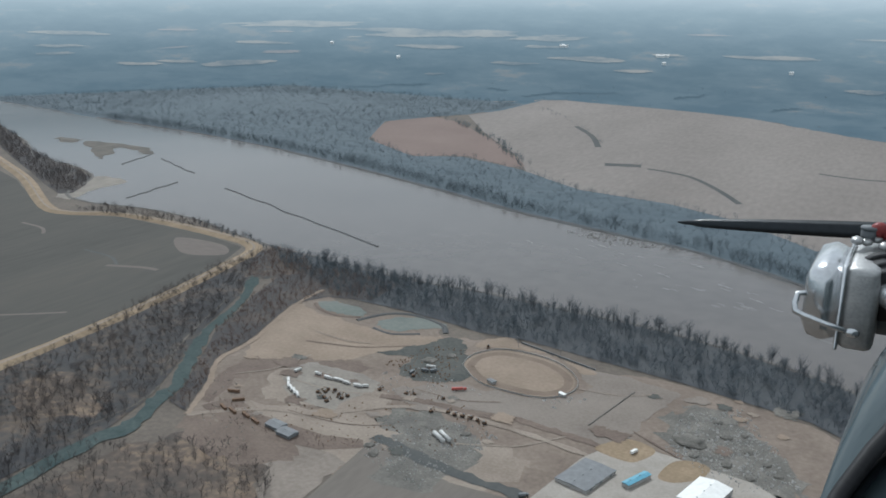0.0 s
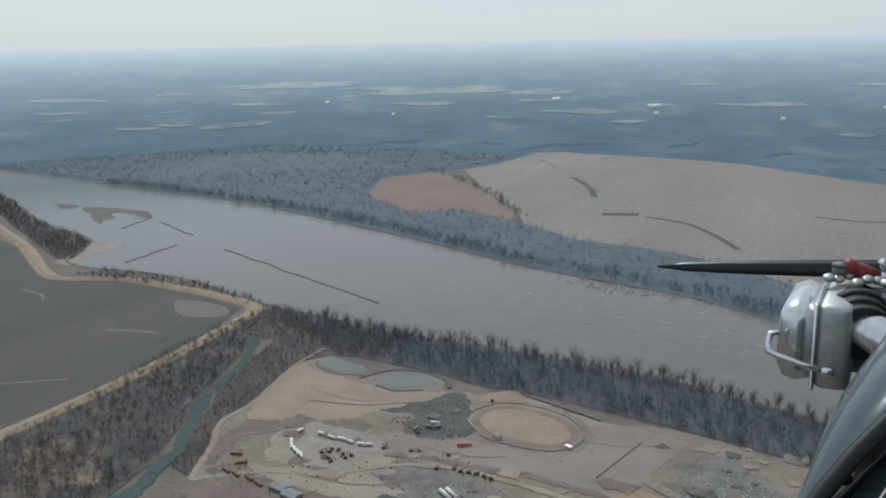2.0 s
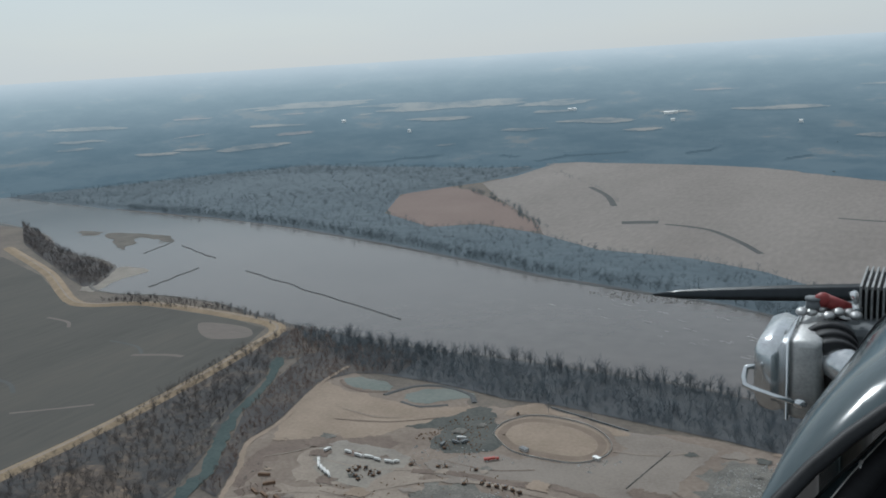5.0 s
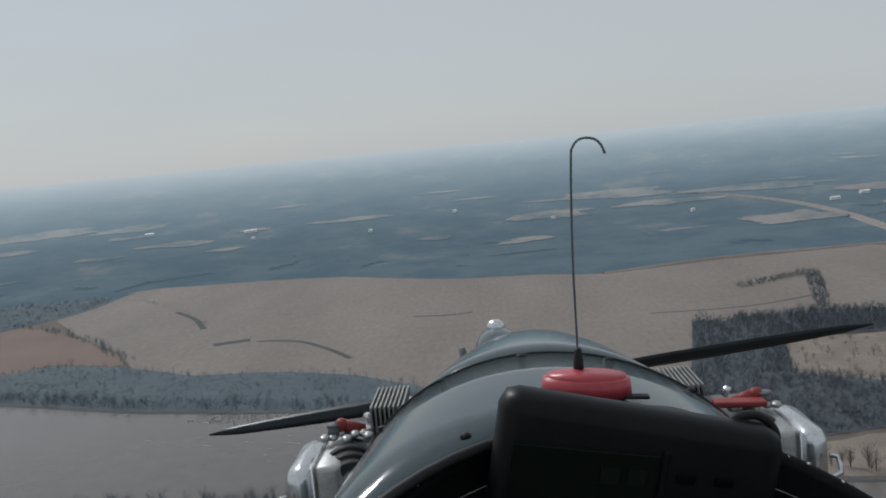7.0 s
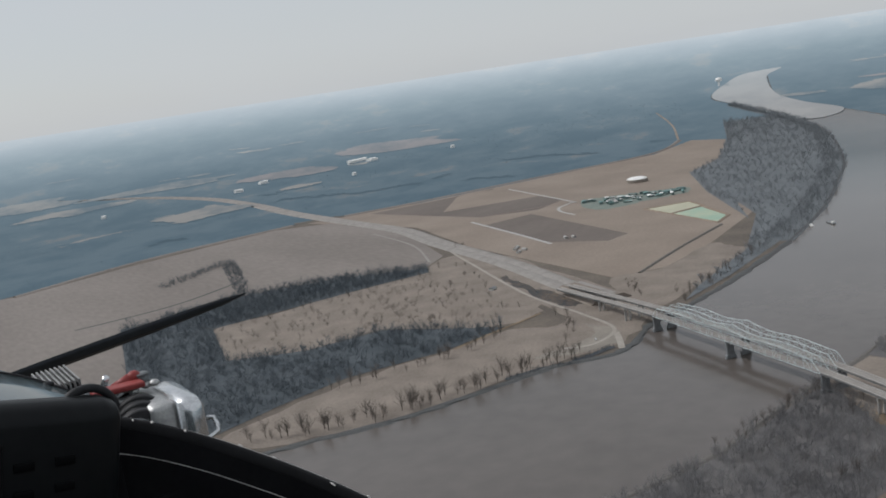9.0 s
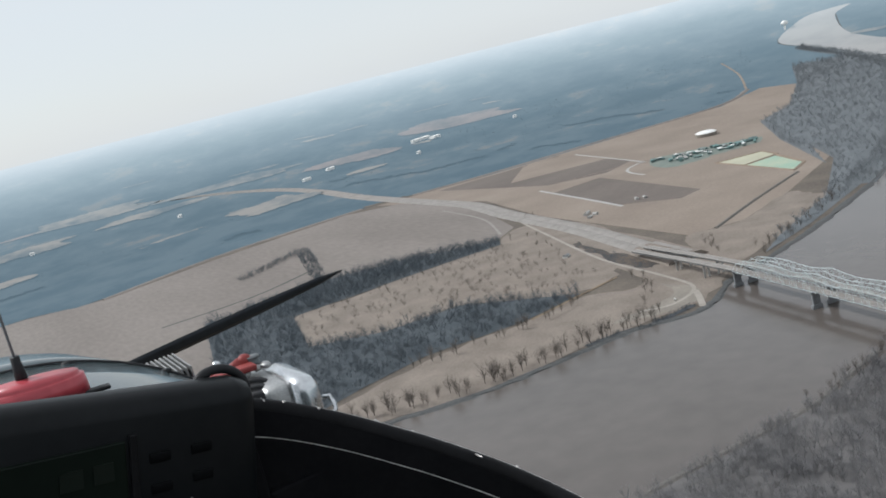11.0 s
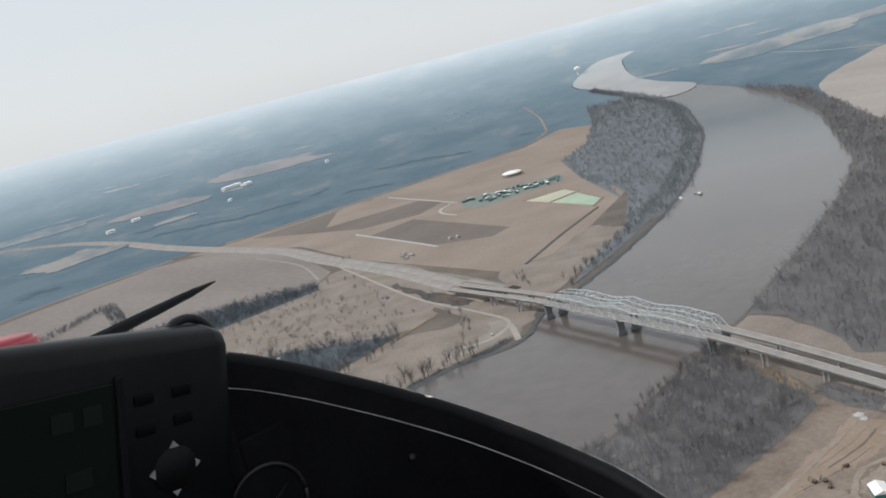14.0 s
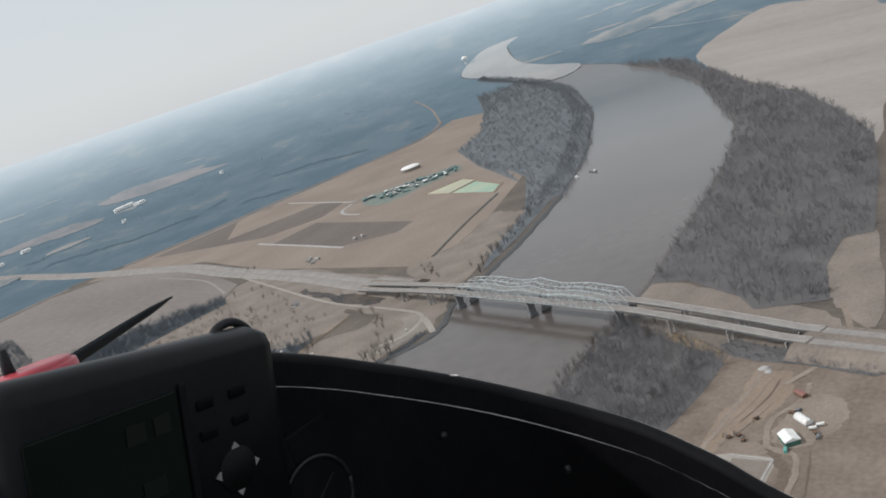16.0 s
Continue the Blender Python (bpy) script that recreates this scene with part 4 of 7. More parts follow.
# far clearings on the rising skyline, with the haze glow in their material
rng_far = random.Random(11)
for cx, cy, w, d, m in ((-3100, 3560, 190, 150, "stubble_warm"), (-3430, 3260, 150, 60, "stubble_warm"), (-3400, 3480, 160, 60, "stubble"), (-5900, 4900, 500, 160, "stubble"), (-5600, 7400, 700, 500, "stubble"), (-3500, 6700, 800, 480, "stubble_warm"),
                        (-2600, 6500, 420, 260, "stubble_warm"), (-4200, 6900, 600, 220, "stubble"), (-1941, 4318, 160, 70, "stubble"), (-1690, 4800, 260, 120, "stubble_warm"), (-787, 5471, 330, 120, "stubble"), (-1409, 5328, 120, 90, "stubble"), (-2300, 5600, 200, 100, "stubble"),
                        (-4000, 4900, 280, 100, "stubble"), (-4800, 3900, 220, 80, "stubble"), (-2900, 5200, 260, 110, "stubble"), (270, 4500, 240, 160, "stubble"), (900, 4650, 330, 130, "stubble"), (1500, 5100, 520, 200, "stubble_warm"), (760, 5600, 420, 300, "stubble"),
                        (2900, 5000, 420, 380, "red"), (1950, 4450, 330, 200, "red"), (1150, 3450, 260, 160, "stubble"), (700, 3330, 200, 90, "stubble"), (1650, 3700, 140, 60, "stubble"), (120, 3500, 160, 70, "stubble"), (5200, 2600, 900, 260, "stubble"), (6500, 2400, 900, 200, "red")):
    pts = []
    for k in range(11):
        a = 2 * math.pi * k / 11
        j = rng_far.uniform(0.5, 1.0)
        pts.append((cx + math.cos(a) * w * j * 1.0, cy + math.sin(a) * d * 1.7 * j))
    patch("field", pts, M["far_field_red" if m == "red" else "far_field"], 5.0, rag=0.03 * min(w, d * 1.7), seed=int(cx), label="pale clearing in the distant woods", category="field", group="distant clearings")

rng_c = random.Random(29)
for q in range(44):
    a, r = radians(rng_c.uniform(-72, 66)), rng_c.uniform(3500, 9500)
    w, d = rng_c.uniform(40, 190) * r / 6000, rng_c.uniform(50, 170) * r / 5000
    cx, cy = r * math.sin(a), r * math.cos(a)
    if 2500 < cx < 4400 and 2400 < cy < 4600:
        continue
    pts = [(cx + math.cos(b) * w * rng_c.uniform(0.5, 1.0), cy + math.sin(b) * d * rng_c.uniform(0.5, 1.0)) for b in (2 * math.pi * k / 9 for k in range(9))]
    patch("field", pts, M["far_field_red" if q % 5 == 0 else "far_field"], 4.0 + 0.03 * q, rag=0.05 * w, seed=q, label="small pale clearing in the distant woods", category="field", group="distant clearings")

# darker ditches and wet ground in the big field
strip("ditch", [(-1160, 2789), (-1020, 2640), (-898, 2475), (-800, 2330), (-728, 2174)], 16, M["ditch_dark"], 0.5, label="dark wet swale in the stubble field", category="ditch")
strip("ditch", [(-640, 1962), (-600, 1975), (-562, 1985)], 34, M["ditch_dark"], 0.5, label="dark wet hollow in the stubble field", category="ditch")
strip("ditch", [(-540, 1962), (-480, 1945), (-425, 1910), (-350, 1810), (-293, 1714)], 13, M["ditch_dark"], 0.5, label="dark curved ditch in the stubble field", category="ditch")
strip("ditch", [(-200, 2100), (-120, 2080), (-60, 2090)], 12, M["ditch_dark"], 0.5, label="faint dark mark in the stubble field", category="ditch")
strip("road", [(-1219, 3010), (-1300, 2900), (-1420, 2840)], 9, M["gravel"], 0.6, label="pale field track at the woods", category="road")
strip("ditch", [(320, 1900), (520, 1890), (700, 1960)], 9, M["ditch_dark"], 0.5, label="faint dark line across the stubble field", category="ditch")
strip("ditch", [(1130, 2612), (1290, 2600), (1519, 2505)], 9, M["ditch_dark"], 0.5, label="dark foot of the wooded bluff", category="ditch")

# roads on the far plain
HWY_A = [(983, 1163), (1063, 1457), (1130, 1800), (1196, 2079), (1215, 2400), (1250, 2900), (1320, 3500), (1330, 4100), (1230, 4800), (1000, 5600)]
strip("road", HWY_A, 11, M["asphalt"], 0.6, 3.0, 9, label="pale carriageway of a divided highway", category="road")
strip("road", [(x + 24, y + 2) for x, y in HWY_A], 11, M["asphalt"], 0.6, 3.0, 9, label="pale carriageway of a divided highway", category="road")
strip("road", [(1191, 2050), (1120, 1760), (1051, 1560), (932, 1218), (893, 1030), (864, 930), (800, 905), (760, 930)], 6, M["concrete_tan"], 0.6, label="pale gravel road towards the river", category="road")
strip("road", [(1150, 2130), (1100, 1850), (1010, 1640)], 6, M["asphalt"], 0.6, label="slip road beside the highway", category="road")
strip("levee", [(300, 2500), (670, 2610), (1130, 2612)], 8, M["stubble"], 0.2, 3, 8, label="grassed levee at the foot of the woods", category="levee")
strip("levee", [(1290, 2560), (1519, 2490), (1943, 2412), (2428, 2325), (2762, 2480)], 8, M["stubble"], 0.2, 3, 8, label="grassed levee at the foot of the woods", category="levee")
strip("road", [(1346, 1945), (1328, 1872), (1275, 1654), (1233, 1493)], 9, M["concrete"], 0.7, label="white farm track", category="road")
strip("road", [(1407, 1968), (1611, 1884), (1657, 1847)], 4, M["gravel"], 0.7, label="pale farm track between plots", category="road")
strip("road", [(1765, 2316), (1639, 1879), (1621, 1860), (1554, 1831), (1515, 1775), (1496, 1705)], 8, M["concrete"], 0.7, label="white track to the treatment plant", category="road")
strip("levee", [(1120, 1125), (1300, 1190), (1495, 1250)], 3, M["stone"], 0.2, 2, 3, label="low dark berm", category="berm")
patch("pavement", [(858, 990), (866, 935), (850, 905), (826, 884), (770, 890), (738, 910), (714, 922), (720, 934), (790, 930), (838, 940)], M["mud"], 0.5, rag=2, label="worn gravel lot beside the boat ramp", category="pavement")
strip("road", [(864, 1094), (800, 1086), (734, 1076), (676, 1068)], 4.5, M["levee"], 0.62, rag=0.4, label="pale grassy lane through the scrub", category="road")
patch("field", [(1000, 1362), (968, 1240), (960, 1110), (936, 1076), (912, 1082), (916, 1130), (944, 1230), (976, 1330)], M["brush_dark"], 0.45, rag=4, label="dark brushy hollow below the highway", category="field")
strip("pavement", [(852, 916), (836, 893), (806, 857)], 9, M["concrete_tan"], 0.9, label="concrete boat ramp into the river", category="boat ramp")
strip("road", [(4972, 2907), (4189, 2065), (3912, 1604)], 9, M["concrete"], 0.8, label="white farm road across the bend", category="road")
strip("road", [(2780, 2500), (3300, 3000), (3900, 3650)], 9, M["gravel"], 1.5, label="pale road along the foot of the bluff", category="road")

# the near right: building site
patch("works_yard", [(746, 420), (740, 351), (733, 305), (708, 235), (508, 215), (388, 345), (418, 414), (511, 418), (573, 412), (621, 410), (700, 412)], M["earth"], 0.2, rag=2, label="graded tan earth of a building site", category="yard")
patch("bare_slope", [(714, 362), (709, 329), (664, 319), (629, 329), (599, 347), (544, 353), (534, 365), (614, 367), (674, 365)], M["sand"], 0.3, rag=2.5, label="smooth graded tan soil", category="yard")
patch("works_yard", [(613, 314), (637, 311), (676, 300), (668, 275), (638, 263), (602, 275), (593, 300)], M["gravel"], 0.34, rag=1.5, label="pale gravel lot round a barn", category="yard")
patch("pavement", [(574, 345), (578, 333), (576, 295), (514, 292), (499, 342), (535, 345)], M["concrete_tan"], 0.4, smooth=False, label="pale dusty border of a concrete slab", category="pavement")
patch("pavement", [(571, 330), (571, 300), (524, 298), (514, 331)], M["apron_grey"], 0.5, smooth=False, label="grey concrete foundation slab", category="pavement")
strip("kerb", [(563, 328), (532, 334), (515, 339)], 0.9, M["concrete"], 0.5, 0.5, 0.2, n=3, label="white edge form of the slab", category="kerb")
strip("kerb", [(575, 333), (574, 315), (573, 298)], 0.9, M["concrete"], 0.5, 0.5, 0.2, n=3, label="white edge form of the slab", category="kerb")
strip("kerb", [(573, 298), (552, 297), (528, 296)], 0.9, M["concrete"], 0.5, 0.5, 0.2, n=3, label="white edge form of the slab", category="kerb")
strip("ditch", [(600, 317), (586, 304), (567, 290), (554, 283), (519, 279)], 8, M["brown_earth"], 0.42, rag=0.4, label="dark brown trench beside the slab", category="ditch")
strip("road", [(719, 359), (674, 358), (648, 359), (598, 360), (546, 362), (404, 352)], 5, M["gravel"], 0.46, rag=0.4, label="pale haul road over graded earth", category="road")
strip("road", [(694, 309), (664, 307), (629, 320), (592, 309), (578, 283), (526, 273), (424, 277)], 5, M["gravel"], 0.48, rag=0.4, label="pale haul road round the slab", category="road")
for q, (x0, y0, x1, y1) in enumerate(((709, 347, 614, 355), (699, 337, 624, 345), (664, 329, 574, 353), (589, 275, 474, 257), (534, 357, 444, 337))):
    strip("wheel_tracks", [(x0, y0), ((x0 + x1) / 2 + 3, (y0 + y1) / 2 - 4), (x1, y1)], 1.5, M["brown_earth" if q % 2 else "gravel"], 0.52 + 0.004 * q, rag=0.6, label="worn wheel track on bare earth", category="track")
strip("road", [(860, 330), (770, 300), (690, 330)], 6, M["gravel"], 0.5, label="pale site road", category="road")
patch("field", [(813, 572), (800, 500), (774, 448), (752, 418), (742, 426), (752, 447), (794, 528), (802, 572)], M["levee"], 0.46, rag=1.5, label="tan grass bank beside the woods", category="field")


# edge strips share the crowns' haze glow
strip("woodland_edge", [(-1200, 3075), (-850, 3030), (-498, 2958), (-300, 2810), (-99, 2680), (127, 2632), (300, 2550), (670, 2658), (1150, 2660)], 66, M["canopy_far"], 0.55, rag=0.2, label="edge of the distant woods with haze painted as glow", category="woodland")
strip("woodland_edge", [(1290, 2618), (1519, 2535), (1943, 2456), (2428, 2368), (2762, 2520), (3083, 2775)], 66, M["canopy_far"], 0.55, rag=0.2, label="edge of the distant woods with haze painted as glow", category="woodland")
patch("works_yard", [(-555, 692), (-551, 718), (-516, 723), (-469, 720), (-452, 704), (-461, 672), (-463, 643), (-491, 643), (-530, 656)], M["mud"], 0.57, rag=2, label="pale gravel lot under parked trucks", category="yard")


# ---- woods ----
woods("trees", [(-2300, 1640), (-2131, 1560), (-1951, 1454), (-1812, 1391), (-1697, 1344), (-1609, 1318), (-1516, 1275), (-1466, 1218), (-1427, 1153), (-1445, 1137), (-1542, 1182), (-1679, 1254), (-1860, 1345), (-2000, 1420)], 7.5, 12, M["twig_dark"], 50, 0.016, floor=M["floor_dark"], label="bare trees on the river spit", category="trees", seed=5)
woods("trees", [(-1310, 1062), (-1000, 1082), (-880, 1050), (-900, 1068), (-1080, 1118), (-1300, 1118)], 7, 9, M["twig_dark"], 50, label="bare brush along the levee", category="trees", seed=6, limit=420)
FAR_STRIP = [(x, y + 7) for x, y in FAR_BANK[:11]] + [(190, 990), (60, 1180), (-126, 1450), (-261, 1575), (-408, 1650), (-597, 1680),
             (-770, 1800), (-805, 1820), (-962, 1880), (-1069, 1827), (-1289, 1979), (-1420, 2270), (-1340, 2440), (-1280, 2530), (-1240, 2690), (-1230, 2870), (-2240, 2900)]
woods("woodland", FAR_STRIP, 14, 12.5, M["twig_bank"], 44, 0.0130, floor=M["floor_far"], canopy=(12.0, 7.0, "canopy_bank"), label="bare woodland along the far bank, tinted for haze", category="woodland", seed=7, limit=13000)
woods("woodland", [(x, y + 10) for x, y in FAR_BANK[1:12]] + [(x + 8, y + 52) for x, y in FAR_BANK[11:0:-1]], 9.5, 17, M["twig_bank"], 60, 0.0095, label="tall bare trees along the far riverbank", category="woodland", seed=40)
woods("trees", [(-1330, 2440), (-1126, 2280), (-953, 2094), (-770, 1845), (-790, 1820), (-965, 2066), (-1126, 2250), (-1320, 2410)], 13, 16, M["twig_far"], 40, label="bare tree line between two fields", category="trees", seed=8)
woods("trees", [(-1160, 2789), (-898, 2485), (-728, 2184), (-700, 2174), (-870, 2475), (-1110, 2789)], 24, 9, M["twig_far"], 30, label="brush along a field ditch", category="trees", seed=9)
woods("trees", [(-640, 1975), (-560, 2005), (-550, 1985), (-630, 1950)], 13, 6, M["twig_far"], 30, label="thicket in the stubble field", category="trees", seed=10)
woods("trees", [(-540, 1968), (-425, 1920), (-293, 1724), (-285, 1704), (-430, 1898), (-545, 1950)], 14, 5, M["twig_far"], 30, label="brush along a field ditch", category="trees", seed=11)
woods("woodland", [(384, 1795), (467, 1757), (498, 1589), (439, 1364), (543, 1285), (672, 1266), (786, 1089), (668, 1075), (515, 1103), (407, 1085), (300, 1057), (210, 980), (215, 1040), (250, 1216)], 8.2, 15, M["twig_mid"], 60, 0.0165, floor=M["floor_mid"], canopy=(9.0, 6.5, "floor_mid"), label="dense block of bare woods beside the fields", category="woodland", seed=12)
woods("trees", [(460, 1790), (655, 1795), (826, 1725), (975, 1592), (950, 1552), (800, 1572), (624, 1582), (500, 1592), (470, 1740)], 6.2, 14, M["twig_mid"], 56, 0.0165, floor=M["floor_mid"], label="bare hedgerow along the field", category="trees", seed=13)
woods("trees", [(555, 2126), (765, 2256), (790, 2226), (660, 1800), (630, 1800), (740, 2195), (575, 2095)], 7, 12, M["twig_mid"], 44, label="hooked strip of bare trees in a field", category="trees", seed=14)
woods("bushes", [(500, 1572), (624, 1563), (935, 1537), (915, 1389), (880, 1153), (800, 1120), (682, 1276), (553, 1300), (459, 1374)], 24, 11, M["twig"], 90, 0.016, spread=0.6, label="scattered bare bushes in the clearing", category="bushes", seed=15)
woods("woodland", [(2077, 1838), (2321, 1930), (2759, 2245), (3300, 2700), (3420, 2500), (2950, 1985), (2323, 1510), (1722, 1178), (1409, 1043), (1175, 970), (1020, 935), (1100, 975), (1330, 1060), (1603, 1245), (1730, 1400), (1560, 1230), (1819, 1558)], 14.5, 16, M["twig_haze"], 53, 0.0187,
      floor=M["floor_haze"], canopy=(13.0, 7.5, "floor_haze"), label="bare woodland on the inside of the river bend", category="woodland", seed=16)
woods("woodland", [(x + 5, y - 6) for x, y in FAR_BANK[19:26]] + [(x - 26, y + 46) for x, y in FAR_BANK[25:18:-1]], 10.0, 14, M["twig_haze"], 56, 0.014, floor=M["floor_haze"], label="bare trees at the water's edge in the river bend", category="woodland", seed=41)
woods("woodland", [(936, 588), (1202, 649), (1485, 717), (1750, 803), (2405, 1182), (2790, 1476), (3230, 1885), (2900, 1450), (2200, 950), (1968, 735), (1705, 575), (1525, 475), (1300, 410), (1060, 352), (1045, 385), (962, 378), (868, 345), (850, 420), (885, 450), (940, 540)], 11.0, 17, M["twig_pale"], 70, 0.0150,
      floor=M["floor_pale"], label="grey-brown bare woodland on the near bank", category="woodland", seed=17)
woods("woodland", [(630, 549), (717, 562), (815, 575), (823, 552), (775, 484), (748, 422), (726, 402), (666, 400), (606, 404), (536, 410), (426, 408), (359, 410), (250, 480), (268, 552), (388, 564)], 7.2, 15, M["twig_pale"], 112, 0.0105,
      floor=M["floor_pale"], label="dense bare riverside woods", category="woodland", seed=18)
woods("trees", [(765, 424), (744, 404), (732, 372), (728, 330), (708, 262), (716, 240), (736, 262), (752, 322), (762, 368), (778, 410)], 3.8, 5.5, M["twig_pale"], 60, 0.016, floor=M["floor_pale"], label="low bare brush beside the bridge approach", category="bushes", seed=19)
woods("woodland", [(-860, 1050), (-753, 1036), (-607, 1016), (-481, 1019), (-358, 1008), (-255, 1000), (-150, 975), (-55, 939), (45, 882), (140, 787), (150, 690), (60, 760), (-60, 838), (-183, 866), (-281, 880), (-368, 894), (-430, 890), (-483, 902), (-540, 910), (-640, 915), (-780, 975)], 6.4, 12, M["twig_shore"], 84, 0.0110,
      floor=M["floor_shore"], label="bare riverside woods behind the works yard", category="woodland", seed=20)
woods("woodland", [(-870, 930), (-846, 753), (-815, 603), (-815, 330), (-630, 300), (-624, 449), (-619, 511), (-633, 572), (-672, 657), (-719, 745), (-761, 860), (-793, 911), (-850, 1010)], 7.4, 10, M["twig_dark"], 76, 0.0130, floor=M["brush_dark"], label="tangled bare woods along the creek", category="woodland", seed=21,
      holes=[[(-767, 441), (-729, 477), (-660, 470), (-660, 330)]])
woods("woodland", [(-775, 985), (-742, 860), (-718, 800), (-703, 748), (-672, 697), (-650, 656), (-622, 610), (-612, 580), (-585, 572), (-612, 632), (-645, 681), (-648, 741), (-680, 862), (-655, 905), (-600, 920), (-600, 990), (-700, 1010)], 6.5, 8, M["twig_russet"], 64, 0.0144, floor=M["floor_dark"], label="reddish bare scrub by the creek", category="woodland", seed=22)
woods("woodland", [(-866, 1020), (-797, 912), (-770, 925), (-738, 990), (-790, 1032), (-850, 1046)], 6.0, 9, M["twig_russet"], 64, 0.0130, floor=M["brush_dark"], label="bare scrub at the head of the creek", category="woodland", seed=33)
woods("woodland", [(-578, 588), (-562, 618), (-515, 600), (-440, 596), (-405, 606), (-397, 594), (-429, 572), (-491, 566), (-530, 566)], 6.5, 4, M["twig_russet"], 50, 0.0144, floor=M["brown_earth"], label="reddish bare scrub below the yard", category="woodland", seed=23)
woods("trees", [(-760, 560), (-700, 545), (-640, 470), (-585, 500), (-508, 545), (-440, 530), (-412, 470), (-487, 340), (-770, 330)], 8.5, 10, M["twig_dark"], 60, 0.013, label="tangled bare brush and trees in tan grass", category="trees", seed=24)
woods("bushes", [(-160, 720), (-160, 790), (-120, 820), (-70, 750), (-55, 710), (-96, 680)], 16, 3, M["twig"], 30, 0.02, label="weeds on the rubble heaps", category="bushes", seed=25)
woods("woodland", [(-1200, 3060), (-498, 2945), (-99, 2665), (127, 2615), (300, 2530), (670, 2640), (1150, 2640), (1180, 3300), (600, 3600), (-600, 3700), (-1700, 3500), (-2300, 2950), (-1240, 2900)], 80, 8, M["twig_bank"], 24, 0.018, spread=0.6, canopy=(20.0, 8.0, "canopy_far", 2950), label="distant wooded bluff with haze put into its colours", category="woodland", seed=26, limit=9000)
woods("woodland", [(1290, 2600), (1519, 2510), (1943, 2432), (2428, 2345), (2762, 2500), (3083, 2758), (3640, 3208), (4700, 4200), (4300, 4700), (3000, 4400), (1400, 4100)], 80, 8, M["twig_bank"], 24, 0.018, spread=0.6, canopy=(22.0, 8.0, "canopy_far", 3100), label="distant wooded bluff with haze put into its colours", category="woodland", seed=27, limit=9000)
woods("woodland", [(-2900, 2050), (-2240, 2930), (-2400, 3300), (-3300, 2900), (-3600, 2300)], 80, 8, M["twig_bank"], 24, 0.018, spread=0.6, canopy=(20.0, 8.0, "canopy_far"), label="distant woodland with haze put into its colours", category="woodland", seed=28, limit=6000)
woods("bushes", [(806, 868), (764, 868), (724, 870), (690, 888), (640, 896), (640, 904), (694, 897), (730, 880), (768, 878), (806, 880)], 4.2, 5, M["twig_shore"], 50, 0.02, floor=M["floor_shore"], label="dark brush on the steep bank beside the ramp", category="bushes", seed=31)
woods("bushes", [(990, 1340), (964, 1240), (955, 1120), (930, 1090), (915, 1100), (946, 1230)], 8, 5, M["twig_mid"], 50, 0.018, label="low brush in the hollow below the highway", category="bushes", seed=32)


# ---- the twin bridge ----
AXIS = Vector((0.232, 0.973, 0)).normalized()
SIDE = Vector((AXIS.y, -AXIS.x, 0))
DECK_Z = 24.0


def truss_height(s):
    """Height of the top chord over the deck along the two spans, s from 0 to 1."""
    m = abs(s - 0.5) * 2
    return 11.5 + 6.0 * max(0.0, 1 - m / 0.28) ** 1.3 + 3.6 * math.exp(-((m - 0.58) / 0.25) ** 2)


